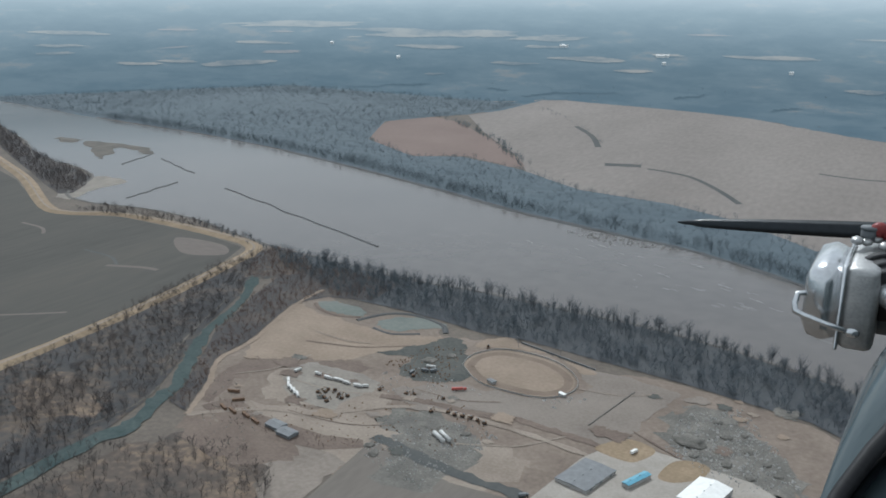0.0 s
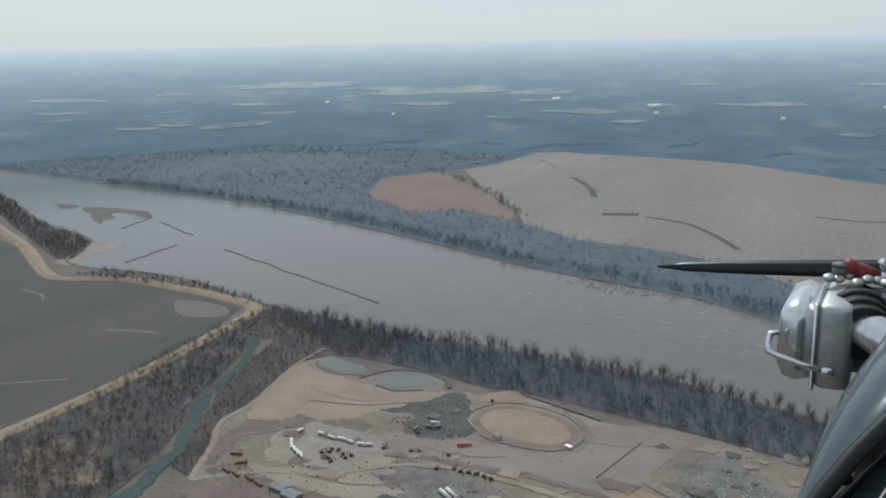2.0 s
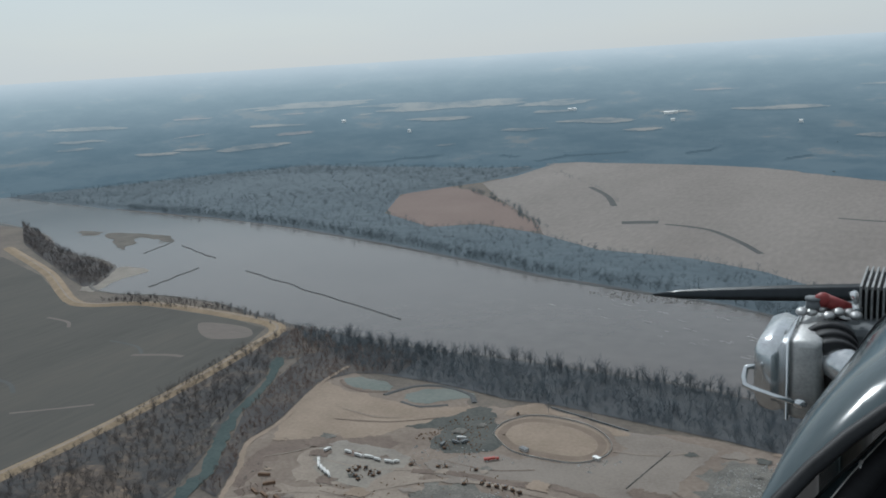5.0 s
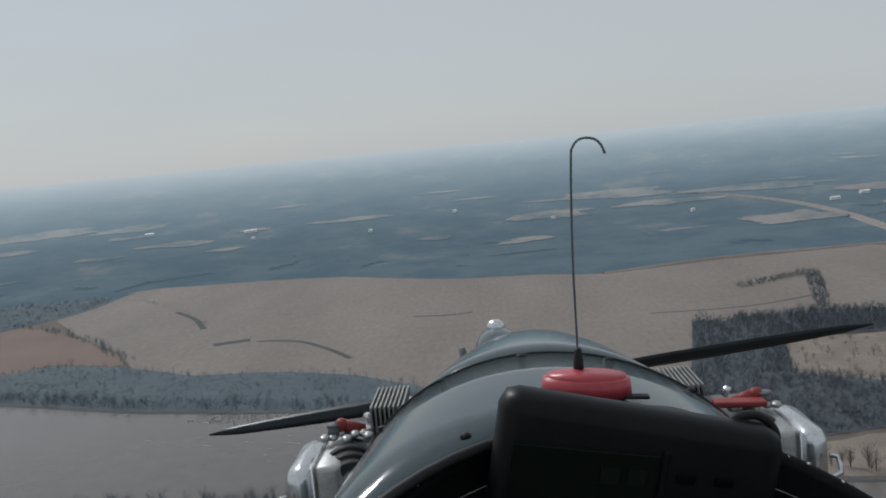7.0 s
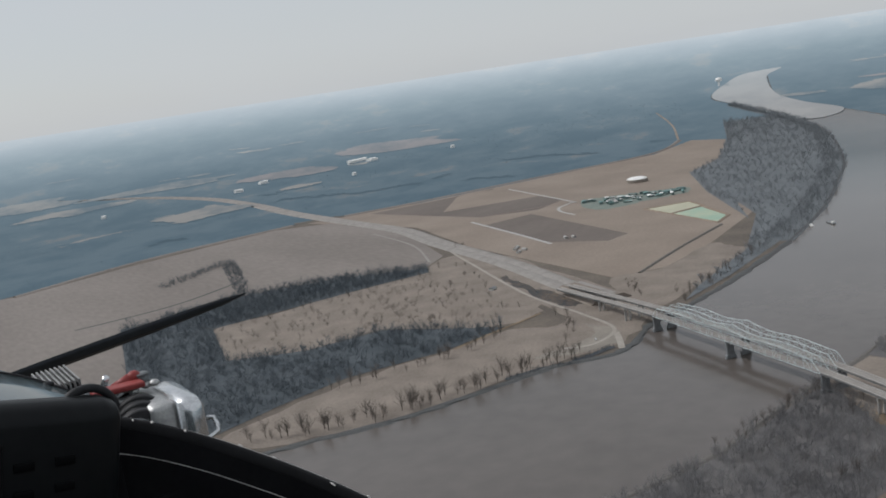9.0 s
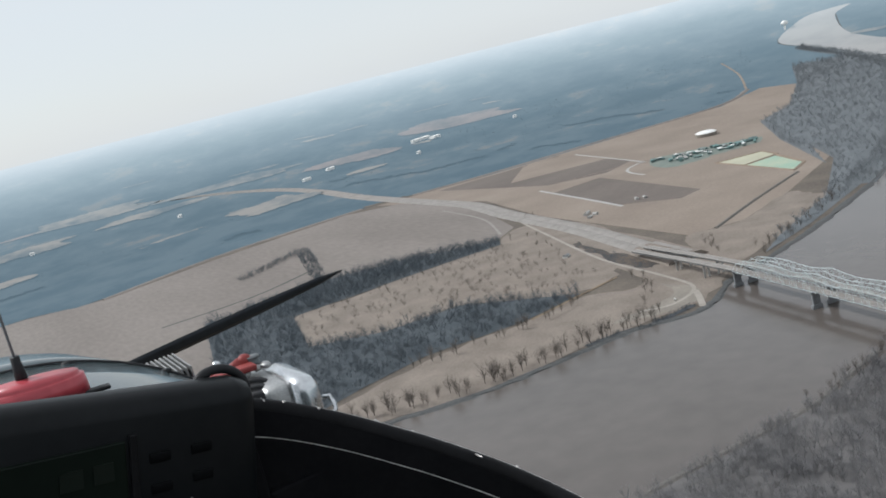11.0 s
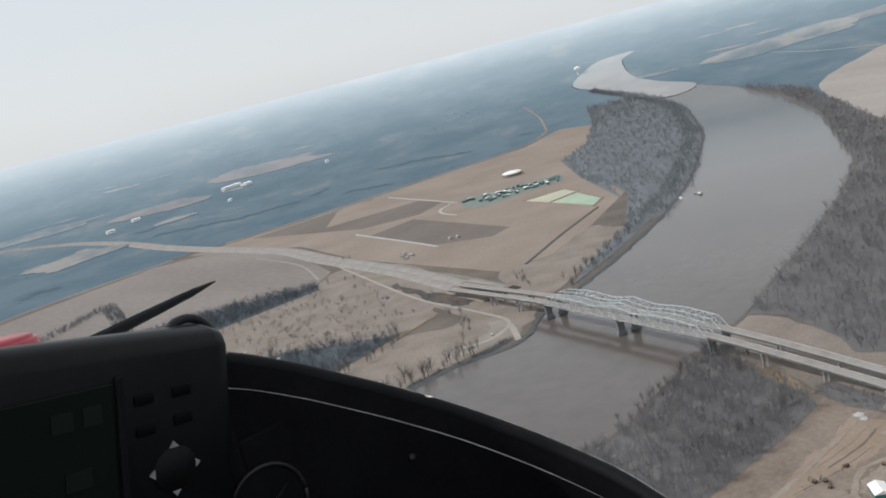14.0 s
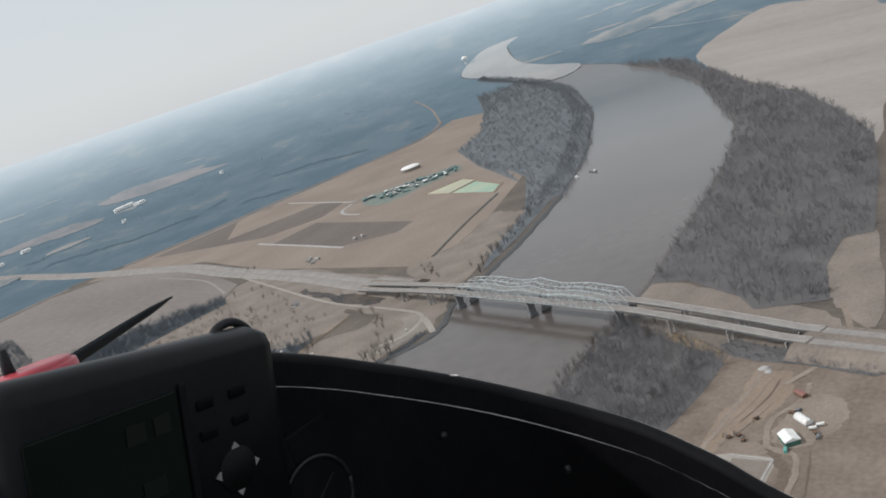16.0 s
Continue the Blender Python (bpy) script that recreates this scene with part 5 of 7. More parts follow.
def twin_bridge(x0, y0, shift, label):
    span, n = 315.0, 26
    top = thing("truss_bridge", x0, y0, 0, label=label, category="bridge", group="twin bridges")
    R = Matrix(((AXIS.x, SIDE.x, 0, 0), (AXIS.y, SIDE.y, 0, 0), (0, 0, 1, 0), (0, 0, 0, 1)))
    top.matrix_basis = Matrix.Translation((x0, y0, 0)) @ R

    def deck_z(s):
        if s < 0:
            return DECK_Z - 14 * (min(1, -s / 215) ** 1.3)
        if s > span:
            return DECK_Z - 12 * (min(1, (s - span) / 290) ** 1.2)
        return DECK_Z
    stations = [-239 + 12.0 * k for k in range(20)] + [span * k / 10 for k in range(11)] + [span + 14.5 * k for k in range(1, 21)]
    bm = bmesh.new()
    rows = [[bm.verts.new((s, w, deck_z(s) + h)) for w, h in ((-5.4, 0), (5.4, 0), (5.4, -0.9), (-5.4, -0.9))] for s in stations]
    for a, b in zip(rows, rows[1:]):
        for k in range(4):
            bm.faces.new((a[k], a[(k + 1) % 4], b[(k + 1) % 4], b[k]))
    bmesh.ops.recalc_face_normals(bm, faces=bm.faces)
    part("deck", bm, M["asphalt"], top, "pale worn road deck")
    for w in (-5.3, 5.3):
        bm = bmesh.new()
        rows = [[bm.verts.new((s, w + a, deck_z(s) + h)) for a, h in ((-0.2, 0), (-0.2, 0.95), (0.2, 0.95), (0.2, 0))] for s in stations]
        for a, b in zip(rows, rows[1:]):
            for k in range(3):
                bm.faces.new((a[k], a[k + 1], b[k + 1], b[k]))
        bmesh.ops.recalc_face_normals(bm, faces=bm.faces)
        part("parapet", bm, M["concrete"], top, "pale concrete parapet")
    for w in (-3.6, 3.6):
        bm = bmesh.new()
        rows = [[bm.verts.new((s, w + a, deck_z(s) - h)) for a, h in ((-0.35, 0.9), (-0.35, 3.2), (0.35, 3.2), (0.35, 0.9))] for s in stations]
        for a, b in zip(rows, rows[1:]):
            for k in range(3):
                bm.faces.new((a[k], a[k + 1], b[k + 1], b[k]))
        bmesh.ops.recalc_face_normals(bm, faces=bm.faces)
        part("girder", bm, M["steel_dark"], top, "weathered steel girder")
    # the two trusses
    for w in (-6.3, 6.3):
        nodes = [span * k / n for k in range(n + 1)]
        tops = [(s, w, DECK_Z + truss_height(s / span)) for s in nodes[1:-1]]
        bm = bmesh.new()
        rod(bm, (0, w, DECK_Z - 1.0), (span, w, DECK_Z - 1.0), 0.36, None, 4)
        part("bottom_chord", bm, M["steel_pale"], top, "pale blue-grey bottom chord")
        bm = bmesh.new()
        line = [(0, w, DECK_Z - 0.6)] + tops + [(span, w, DECK_Z - 0.6)]
        tube(bm, line, 0.42, 4)
        part("top_chord", bm, M["steel_pale"], top, "pale blue-grey arched top chord")
        for k, t in enumerate(tops):
            bm = rod(bmesh.new(), (t[0], w, DECK_Z - 1.0), t, 0.26, None, 4)
            part("upright", bm, M["steel_pale"], top)
            nxt = nodes[k + 2] if k % 2 == 0 else nodes[k]
            bm = rod(bmesh.new(), t, (nxt, w, DECK_Z - 1.0), 0.23, None, 4)
            part("diagonal", bm, M["steel_pale"], top)
    for k in range(1, n):
        s = span * k / n
        z = DECK_Z + truss_height(k / n)
        bm = rod(bmesh.new(), (s, -6.3, z), (s, 6.3, z), 0.23, None, 4)
        part("cross_beam", bm, M["steel_pale"], top)
        if k < n - 1:
            s2, z2 = span * (k + 1) / n, DECK_Z + truss_height((k + 1) / n)
            bm = rod(bmesh.new(), (s, -6.3 if k % 2 else 6.3, z), (s2, 6.3 if k % 2 else -6.3, z2), 0.10, None, 4)
            part("wind_brace", bm, M["steel_pale"], top)
    # piers
    for s in (-216, -150, -75, 0, span / 2, span, span + 75, span + 150):
        zt = deck_z(s) - 3.2
        big = 0 <= s <= span
        bm = bmesh.new()
        wleg = 2.6 if big else 1.3
        for w in (-3.6, 3.6):
            box(bm, wleg, 3.4, zt, pose(s, w, zt / 2), 0.2)
        box(bm, wleg * 0.7, 12.5, 1.8, pose(s, 0, zt - 0.9), 0.2)
        if big:
            box(bm, 4.5, 14, 5, pose(s, 0, 2.5), 0.6)
            box(bm, 1.6, 8, zt - 8, pose(s, 0, (zt - 8) / 2 + 4))
        part("pier", bm, M["concrete"] if not big else M["roof_grey"], top, "concrete bridge pier")
    return top


twin_bridge(813, 561, 0, "pale blue-grey steel truss bridge over the river")
twin_bridge(813 + SIDE.x * 23, 561 + SIDE.y * 23, 0, "pale blue-grey steel truss bridge, twin of its neighbour")

# embankments at both ends of the bridges
mx, my = SIDE.x * 11.5, SIDE.y * 11.5
a = [(813 + AXIS.x * s + mx, 561 + AXIS.y * s + my) for s in (-226, -280, -420, -700)]
strip("road", a, 46, M["grass"], 0.0, 9, 16, label="grassed highway embankment", category="embankment")
strip("road", [(999, 1163), (982, 1100), (968, 1040)], 46, M["grass"], 0.0, 9, 16, label="grassed highway embankment", category="embankment")
for dx, dy in ((0, 0), (SIDE.x * 23, SIDE.y * 23)):
    a = [(813 + AXIS.x * s + dx, 561 + AXIS.y * s + dy) for s in (-236, -280, -420, -700)]
    strip("road", a, 10.5, M["asphalt"], 9.2, label="pale carriageway of a divided highway", category="road")
    b = [(983 + dx, 1163 + dy), (972 + dx, 1110 + dy), (958 + dx, 1052 + dy)]
    strip("road", b, 10.5, M["asphalt"], 9.6, label="pale carriageway of a divided highway", category="road")


# ---- buildings, vehicles and yard things ----
def shed(name, x, y, w, d, h, rise, rz, wall, roof, label, category="building", doors=0, group=""):
    top = thing(name, x, y, 0, rz, label, category, group)
    bm = box(bmesh.new(), w, d, h, pose(0, 0, h / 2))
    part("wall", bm, wall, top)
    bm = bmesh.new()
    o = 0.4
    pts = [(-w / 2 - o, -d / 2 - o, h), (w / 2 + o, -d / 2 - o, h), (w / 2 + o, 0, h + rise), (-w / 2 - o, 0, h + rise), (-w / 2 - o, d / 2 + o, h), (w / 2 + o, d / 2 + o, h)]
    v = [bm.verts.new((a, b, c + 0.02)) for a, b, c in pts] + [bm.verts.new((a, b, c + 0.25)) for a, b, c in pts]
    for q in ((0, 1, 2, 3), (3, 2, 5, 4), (6, 7, 8, 9), (9, 8, 11, 10), (0, 1, 7, 6), (4, 5, 11, 10), (1, 2, 8, 7), (2, 5, 11, 8), (0, 3, 9, 6), (3, 4, 10, 9), (1, 2, 5), (0, 3, 4)):
        bm.faces.new([v[i] for i in q])
    bmesh.ops.recalc_face_normals(bm, faces=bm.faces)
    part("roof", bm, roof, top)
    for k in range(doors):
        bm = box(bmesh.new(), 3.6, 0.15, min(3.6, h * 0.8), pose(-w / 2 + (k + 0.5) * w / doors, -d / 2 - 0.06, min(3.6, h * 0.8) / 2))
        part("door", bm, M["roof_grey"], top, "grey roller door")
    if w * d > 150 and category != "barn":
        for k in range(int(w / 9)):
            part("window", box(bmesh.new(), 1.6, 0.12, 1.1, pose(-w / 2 + 4.5 + 9 * k, d / 2 + 0.05, h * 0.6)), M["rubber"], top, "dark window")
        for k in range(int(w / 12)):
            bm = rod(bmesh.new(), (-w / 2 + 6 + 12 * k, 0, h + rise), (-w / 2 + 6 + 12 * k, 0, h + rise + 0.9), 0.45, 0.35, 10)
            part("roof_vent", bm, M["steel_dark"], top, "round metal roof vent")
        for sd in (-1, 1):
            part("gutter", box(bmesh.new(), w + 0.8, 0.16, 0.16, pose(0, sd * (d / 2 + 0.48), h + 0.02)), M["steel_dark"], top)
    return top


def truck(name, x, y, rz, L, body, label, category="truck", group="", tall=3.2):
    top = thing(name, x, y, 0.5, rz, label, category, group)
    bm = box(bmesh.new(), L * 0.76, 2.5, tall - 1.0, pose(-L * 0.12, 0, 1.0 + (tall - 1.0) / 2), 0.08)
    part("body", bm, body, top)
    bm = box(bmesh.new(), L * 0.2, 2.4, 2.0, pose(L * 0.40, 0, 1.7), 0.2)
    part("cab", bm, body, top)
    bm = box(bmesh.new(), 0.1, 2.0, 0.7, pose(L * 0.505, 0, 2.2))
    part("windscreen", bm, M["rubber"], top, "dark windscreen")
    for wx in (-0.36, -0.2, 0.36):
        for wy in (-1.1, 1.1):
            bm = rod(bmesh.new(), (wx * L, wy - 0.15, 0.45), (wx * L, wy + 0.15, 0.45), 0.48, None, 14)
            part("wheel", bm, M["rubber"], top)
    return top


def digger(x, y, rz, paint, label, group):
    top = thing("digger", x, y, 0.5, rz, label, "machine", group)
    for w in (-1.2, 1.2):
        part("track", box(bmesh.new(), 4.0, 0.6, 0.9, pose(0, w, 0.45), 0.25), M["rubber"], top)
    part("body", box(bmesh.new(), 3.4, 2.6, 1.5, pose(-0.3, 0, 1.7), 0.15), paint, top)
    part("cab", box(bmesh.new(), 1.3, 1.2, 1.5, pose(0.6, 0.6, 2.9), 0.1), M["steel_dark"], top)
    bm = rod(bmesh.new(), (0.8, -0.2, 2.0), (4.2, -0.2, 4.2), 0.3, 0.25, 6)
    rod(bm, (4.2, -0.2, 4.2), (5.6, -0.2, 1.0), 0.25, 0.2, 6)
    box(bm, 1.0, 1.1, 0.9, pose(5.4, -0.2, 0.8), 0.15)
    part("arm", bm, paint, top)
    return top


def container(x, y, rz, L, mat, label, name="container", group=""):
    top = thing(name, x, y, 0.5, rz, label, "container", group)
    part("body", box(bmesh.new(), L, 2.5, 2.5, pose(0, 0, 1.3), 0.06), mat, top)
    bm = bmesh.new()
    for k in range(int(L / 0.6)):
        for s in (-1.27, 1.27):
            box(bm, 0.2, 0.06, 2.2, pose(-L / 2 + 0.3 + 0.6 * k, s, 1.3))
    part("ribs", bm, mat, top)
    return top


def tank(x, y, rz, L, r, mat, label, group=""):
    top = thing("storage_tank", x, y, 0.5, rz, label, "tank", group)
    bm = rod(bmesh.new(), (-L / 2, 0, r + 0.8), (L / 2, 0, r + 0.8), r, None, 24)
    ellipsoid(bm, (-L / 2, 0, r + 0.8), r * 0.4, r, r, 16, 12)
    ellipsoid(bm, (L / 2, 0, r + 0.8), r * 0.4, r, r, 16, 12)
    part("vessel", bm, mat, top, smooth=True)
    for s in (-0.3, 0.3):
        part("saddle", box(bmesh.new(), 0.5, r * 1.6, r + 0.4, pose(s * L, 0, (r + 0.4) / 2)), M["concrete"], top)
    return top


# works yard
rng_y = random.Random(21)
for x, y, L, rz in ((-538, 671, 12, -50), (-532, 663, 12, -50), (-525, 658, 12, -48), (-518, 654, 12, -46), (-511, 650, 12, -44), (-546, 697, 9, 80), (-522, 700, 8, -6), (-507, 697, 11, -8), (-495, 698, 11, 2), (-484, 696, 8, -4), (-470, 696, 10, 6), (-463, 699, 6, 30), (-429, 773, 10, 20)):
    truck("trailer_truck", x, y, rz, L, M["van_white"], "white box truck parked on pale gravel", group="parked trucks")
for x, y, rz in ((-571, 626, 20), (-554, 613, 42), (-556, 594, -28), (-543, 592, -24), (-526, 591, -24), (-511, 586, -24)):
    container(x, y, rz, 12, M["rust"], "dark weathered storage container at the yard edge", group="yard containers")
for x, y, rz in ((-488, 588, -10), (-470, 581, -10)):
    shed("open_shed", x, y, 17, 12, 3.5, 1.2, rz, M["steel_dark"], M["roof_grey"], "low dark-roofed shed at the yard edge")
for x, y in ((-497, 665), (-491, 669), (-492, 675), (-485, 658), (-478, 653), (-485, 677), (-476, 671), (-469, 665), (-467, 672), (-447, 700), (-419, 705), (-412, 708), (-382, 713), (-434, 745), (-401, 854), (-379, 683), (-364, 690), (-356, 688), (-348, 689), (-340, 690), (-332, 688), (-324, 686)):
    digger(x, y, rng_y.uniform(0, 360), M["rust"], "brown-yellow earthmoving machine in the yard", "yard machines")
truck("tipper_truck", -378, 739, 35, 15, M["red_paint"], "red articulated truck in the yard")
truck("tipper_truck", -187, 701, 70, 8, M["roof_white"], "small white truck on the yard road")
for x, y in ((-430, 762), (-422, 766), (-440, 752)):
    truck("tipper_truck", x, y, rng_y.uniform(0, 180), 8, M["steel_dark"], "grey truck on dark gravel", group="parked trucks")
for k in range(2):
    tank(-347 + 4.4 * k, 640 + 4 * k, -35, 18, 1.9, M["van_white"], "long white storage tank lying in the yard", "yard tanks")
shed("site_hut", -357, 771, 9, 5, 3.2, 0.6, -25, M["concrete"], M["roof_grey"], "grey hut beside the sand arena")
shed("site_hut", -283, 778, 7, 4, 3.0, 0.5, -20, M["concrete"], M["roof_white"], "pale hut at the arena end")
strip("fence", [(-404, 797), (-374, 769), (-348, 761), (-299, 763), (-277, 793), (-288, 828), (-326, 856), (-382, 858), (-406, 828), (-404, 797)], 0.3, M["concrete"], 0.4, 1.2, 0.05, label="white rail round the sand arena", category="fence", kind="")
strip("wall", [(-374, 884), (-325, 869), (-275, 853)], 0.6, M["steel_dark"], 0.3, 1.8, 0.05, label="long dark windbreak beside the arena", category="wall", kind="")
for x, y in ((-372, 872), (-318, 862)):
    t = thing("light_pole", x, y, 0.4, label="tall light pole by the sand arena", category="pole", group="arena poles")
    part("pole", rod(bmesh.new(), (0, 0, 0), (0, 0, 12), 0.22, 0.15, 8), M["steel_dark"], t)
    part("lamp_head", box(bmesh.new(), 1.6, 0.5, 0.5, pose(0, 0, 12)), M["concrete"], t)
shed("warehouse", -116, 655, 40, 28, 7, 2.2, 77, M["concrete"], M["roof_white"], "white metal warehouse on a concrete apron", doors=4)
shed("storage_shed", -171, 655, 28, 7, 4, 1.0, 67, M["concrete"], M["blue"], "long blue-roofed shed on the apron")
shed("workshop", -210, 642, 44, 30, 3.5, 0.7, 76, M["concrete"], M["roof_grey"], "low grey-roofed workshop on the apron", doors=3)
truck("truck", -243, 590, 40, 8, M["steel_dark"], "dark truck parked on the apron")


def heap(name, x, y, r, h, mat, label, seed):
    rng = random.Random(seed)
    bm = bmesh.new()
    bmesh.ops.create_icosphere(bm, subdivisions=3, radius=1, matrix=Matrix())
    for v in bm.verts:
        k = 1 + 0.35 * noise.noise(v.co * 1.7 + Vector((seed, 0, 0)))
        v.co = Vector((v.co.x * r * k, v.co.y * r * k * 0.8, max(-0.2, v.co.z) * h * k))
    ob = solid(name, bm, mat, label=label, category="heap", group="stockpiles", smooth=True)
    ob.matrix_basis = pose(x, y, 0.4, 0, 0, rng.uniform(0, 180))
    return ob


for k, (x, y, r, h) in enumerate(((-150, 745, 15, 3.6), (-122, 768, 6, 2.4), (-395, 600, 5, 1.8), (-384, 590, 6, 2.0), (-352, 645, 6, 1.8), (-330, 660, 5, 1.6), (-440, 790, 9, 2.2), (-425, 812, 7, 2.0), (-112, 720, 6, 2.2), (-90, 706, 5, 2), (-100, 752, 6, 2), (-82, 735, 5, 1.8), (-70, 720, 4, 1.5), (-135, 795, 5, 1.8), (-108, 780, 4, 1.6), (-140, 722, 5, 1.6))):
    heap("stockpile", x, y, r, h, M["rubble"], "grey heap of broken stone", k + 2)


def boulders(name, poly, n, lo, hi, mat, label, seed):
    """Loose stones too many to count."""
    rng = np.random.default_rng(seed)
    poly = np.array(poly, float)
    P = rng.uniform(poly.min(0), poly.max(0), (n * 3, 2))
    P = P[inside(P, poly)][:n]
    base = np.array(((1, 0, 0), (-1, 0, 0), (0, 1, 0), (0, -1, 0), (0, 0, 1)), float)
    tri = ((0, 2, 4), (2, 1, 4), (1, 3, 4), (3, 0, 4))
    V, Fc = [], []
    for x, y in P:
        s = rng.uniform(lo, hi) * rng.uniform(0.6, 1.2, 3)
        a = rng.uniform(0, 6.3)
        R = np.array(((math.cos(a), math.sin(a), 0), (-math.sin(a), math.cos(a), 0), (0, 0, 1)))
        k = len(V)
        V += [tuple(q) for q in (base * s) @ R + np.array((x, y, 0.4))]
        Fc += [tuple(k + i for i in t) for t in tri]
    return raw(name, V, Fc, mat, label=label, category="rubble", kind="stuff")


boulders("rubble", [(-402, 584), (-383, 640), (-346, 682), (-300, 670), (-320, 560)], 420, 0.5, 1.5, M["concrete"], "scattered pale broken concrete", 31)
boulders("rubble", [(-165, 720), (-168, 799), (-120, 834), (-70, 756), (-50, 710), (-96, 676)], 700, 0.6, 1.8, M["concrete"], "scattered pale broken concrete", 32)
boulders("rubble", [(-478, 757), (-456, 833), (-418, 832), (-395, 737)], 200, 0.6, 1.6, M["rust"], "scrap lying on dark ground", 33)
boulders("driftwood", [(-640, 690), (-660, 720), (-560, 560), (-480, 500), (-430, 480), (-520, 600)], 200, 0.5, 1.5, M["mud"], "brush piles and fallen wood", 34)
boulders("rocks", [(-460, 1385), (-330, 1362), (-300, 1350), (-420, 1330), (-520, 1370)], 160, 0.6, 2.2, M["concrete"], "low rocks and drift at the water's edge", 35)

boulders("yard_clutter", [(-560, 600), (-470, 650), (-420, 690), (-380, 720), (-330, 700), (-300, 640), (-420, 580), (-520, 590)], 150, 0.5, 1.5, M["rust"], "scattered pallets, pipes and scrap in the yard", 51)
boulders("yard_clutter", [(-470, 735), (-440, 770), (-400, 760), (-370, 760), (-345, 745), (-400, 700), (-450, 700)], 90, 0.5, 1.6, M["concrete"], "scattered pale blocks and drums in the yard", 52)
boulders("yard_clutter", [(-300, 760), (-285, 775), (-262, 790), (-255, 770), (-280, 745)], 30, 0.6, 1.8, M["concrete"], "pale blocks beside the arena", 53)

# treatment plant beyond the highway
rng_p = random.Random(8)
for k in range(78):
    u, v = rng_p.random(), rng_p.random()
    x = 1613 + 216 * u + 44 * (v - 0.5) * (0.7 + 0.5 * u)
    y = 1766 - 127 * u + 120 * (v - 0.5) * (1 - 0.55 * u)
    w, d, h = rng_p.uniform(7, 22), rng_p.uniform(5, 11), rng_p.uniform(3, 7)
    shed("plant_building", x, y, w, d, h, rng_p.uniform(0.5, 1.5), rng_p.choice((-40, 50)) + rng_p.uniform(-4, 4), M["roof_green"], M[rng_p.choice(("roof_green", "roof_teal", "roof_teal", "roof_green", "roof_white", "concrete"))], "low teal-roofed plant building among tanks", group="plant buildings")
t = thing("storage_dome", 1928, 1906, 0.3, label="wide pale domed tank at the plant", category="tank")
bm = bmesh.new()
rod(bm, (0, 0, 0), (0, 0, 9), 30, None, 40)
part("wall", bm, M["mud"], t)
bm = bmesh.new()
ellipsoid(bm, (0, 0, 9), 30, 30, 6, 40, 12)
part("roof", bm, M["roof_white"], t, smooth=True)
patch("pond", [(1594, 1553), (1692, 1509), (1660, 1445), (1561, 1455)], M["lagoon"], 0.6, smooth=False, label="pale square settling lagoon", category="lagoon")
patch("pond", [(1558, 1442), (1645, 1430), (1578, 1305), (1513, 1277)], M["lagoon_green"], 0.6, smooth=False, label="greenish square settling lagoon", category="lagoon")
for a, b in (((1592, 1560), (1697, 1512)), ((1697, 1512), (1662, 1436)), ((1560, 1448), (1655, 1437)), ((1582, 1300), (1510, 1270)), ((1510, 1270), (1592, 1560)), ((1655, 1434), (1582, 1300))):
    strip("levee", [a, b], 3, M["sand"], 0.3, 1.5, 2, label="pale bank round a lagoon", category="berm")
patch("field", [(1657, 1850), (1760, 1770), (1862, 1662), (1803, 1612), (1700, 1640), (1560, 1684)], M["yard_green"], 0.35, rag=5, label="green-tinted plant yard", category="yard")

# farmsteads and far buildings
for x, y, rz in ((1161, 1528, 20), (1168, 1506, 110), (1146, 1498, 20), (1284, 1503, 65), (1296, 1490, 65), (1175, 1540, 20)):
    shed("farm_house", x, y, 11, 7, 4, 2.0, rz, M["concrete"], M["concrete"], "pale farm building beside a track", group="farm buildings")
for x, y, w, d in ((2320, 4348, 150, 40), (2352, 4241, 60, 60), (2260, 4300, 60, 20), (1700, 4180, 60, 30), (1500, 4000, 60, 20), (-1404, 5190, 60, 30), (-1380, 5230, 40, 20), (-2181, 5696, 60, 30), (-1250, 4700, 26, 16), (-2600, 4300, 24, 14), (-600, 4500, 26, 16), (-3600, 5100, 28, 16), (300, 4300, 26, 14), (900, 4050, 26, 16), (-200, 5300, 30, 18), (1950, 3700, 26, 16), (2750, 4050, 26, 14)):
    fx, fy, fz = far(x, y)
    b = shed("far_building", fx, fy, w * 0.6, d * 0.6, 9, 3, 10, M["roof_white"], M["roof_white"], "white building in the distant woods", group="distant buildings")
    b.location.z = fz + 2
fx, fy, fz = far(5646, 4624)
t = thing("water_tower", fx, fy, fz, label="white water tower far upriver", category="water tower")
part("stem", rod(bmesh.new(), (0, 0, -10), (0, 0, 24), 4, 3, 12), M["roof_white"], t)
part("bowl", ellipsoid(bmesh.new(), (0, 0, 28), 15, 15, 10), M["roof_white"], t, smooth=True)

# boat on the river and building site on the near bank
t = thing("barge", 1559, 1039, 0.1, 60, "small dark workboat on the river", "boat")
part("hull", box(bmesh.new(), 26, 7, 2.4, pose(0, 0, 1.0), 0.6), M["steel_dark"], t)
part("cabin", box(bmesh.new(), 6, 5, 3, pose(-8, 0, 3.5), 0.3), M["roof_white"], t)
t = thing("barge", 1530, 1062, 0.1, 50, "small white boat moored by the trees", "boat")
part("hull", box(bmesh.new(), 14, 5, 2.0, pose(0, 0, 0.8), 0.6), M["roof_white"], t)
part("cabin", box(bmesh.new(), 5, 4, 2.5, pose(0, 0, 2.8), 0.3), M["roof_white"], t)
shed("barn", 601, 295, 17, 12, 4.5, 2.6, 40, M["wall_green"], M["roof_white"], "green-walled barn with a white metal roof", "barn", 2)


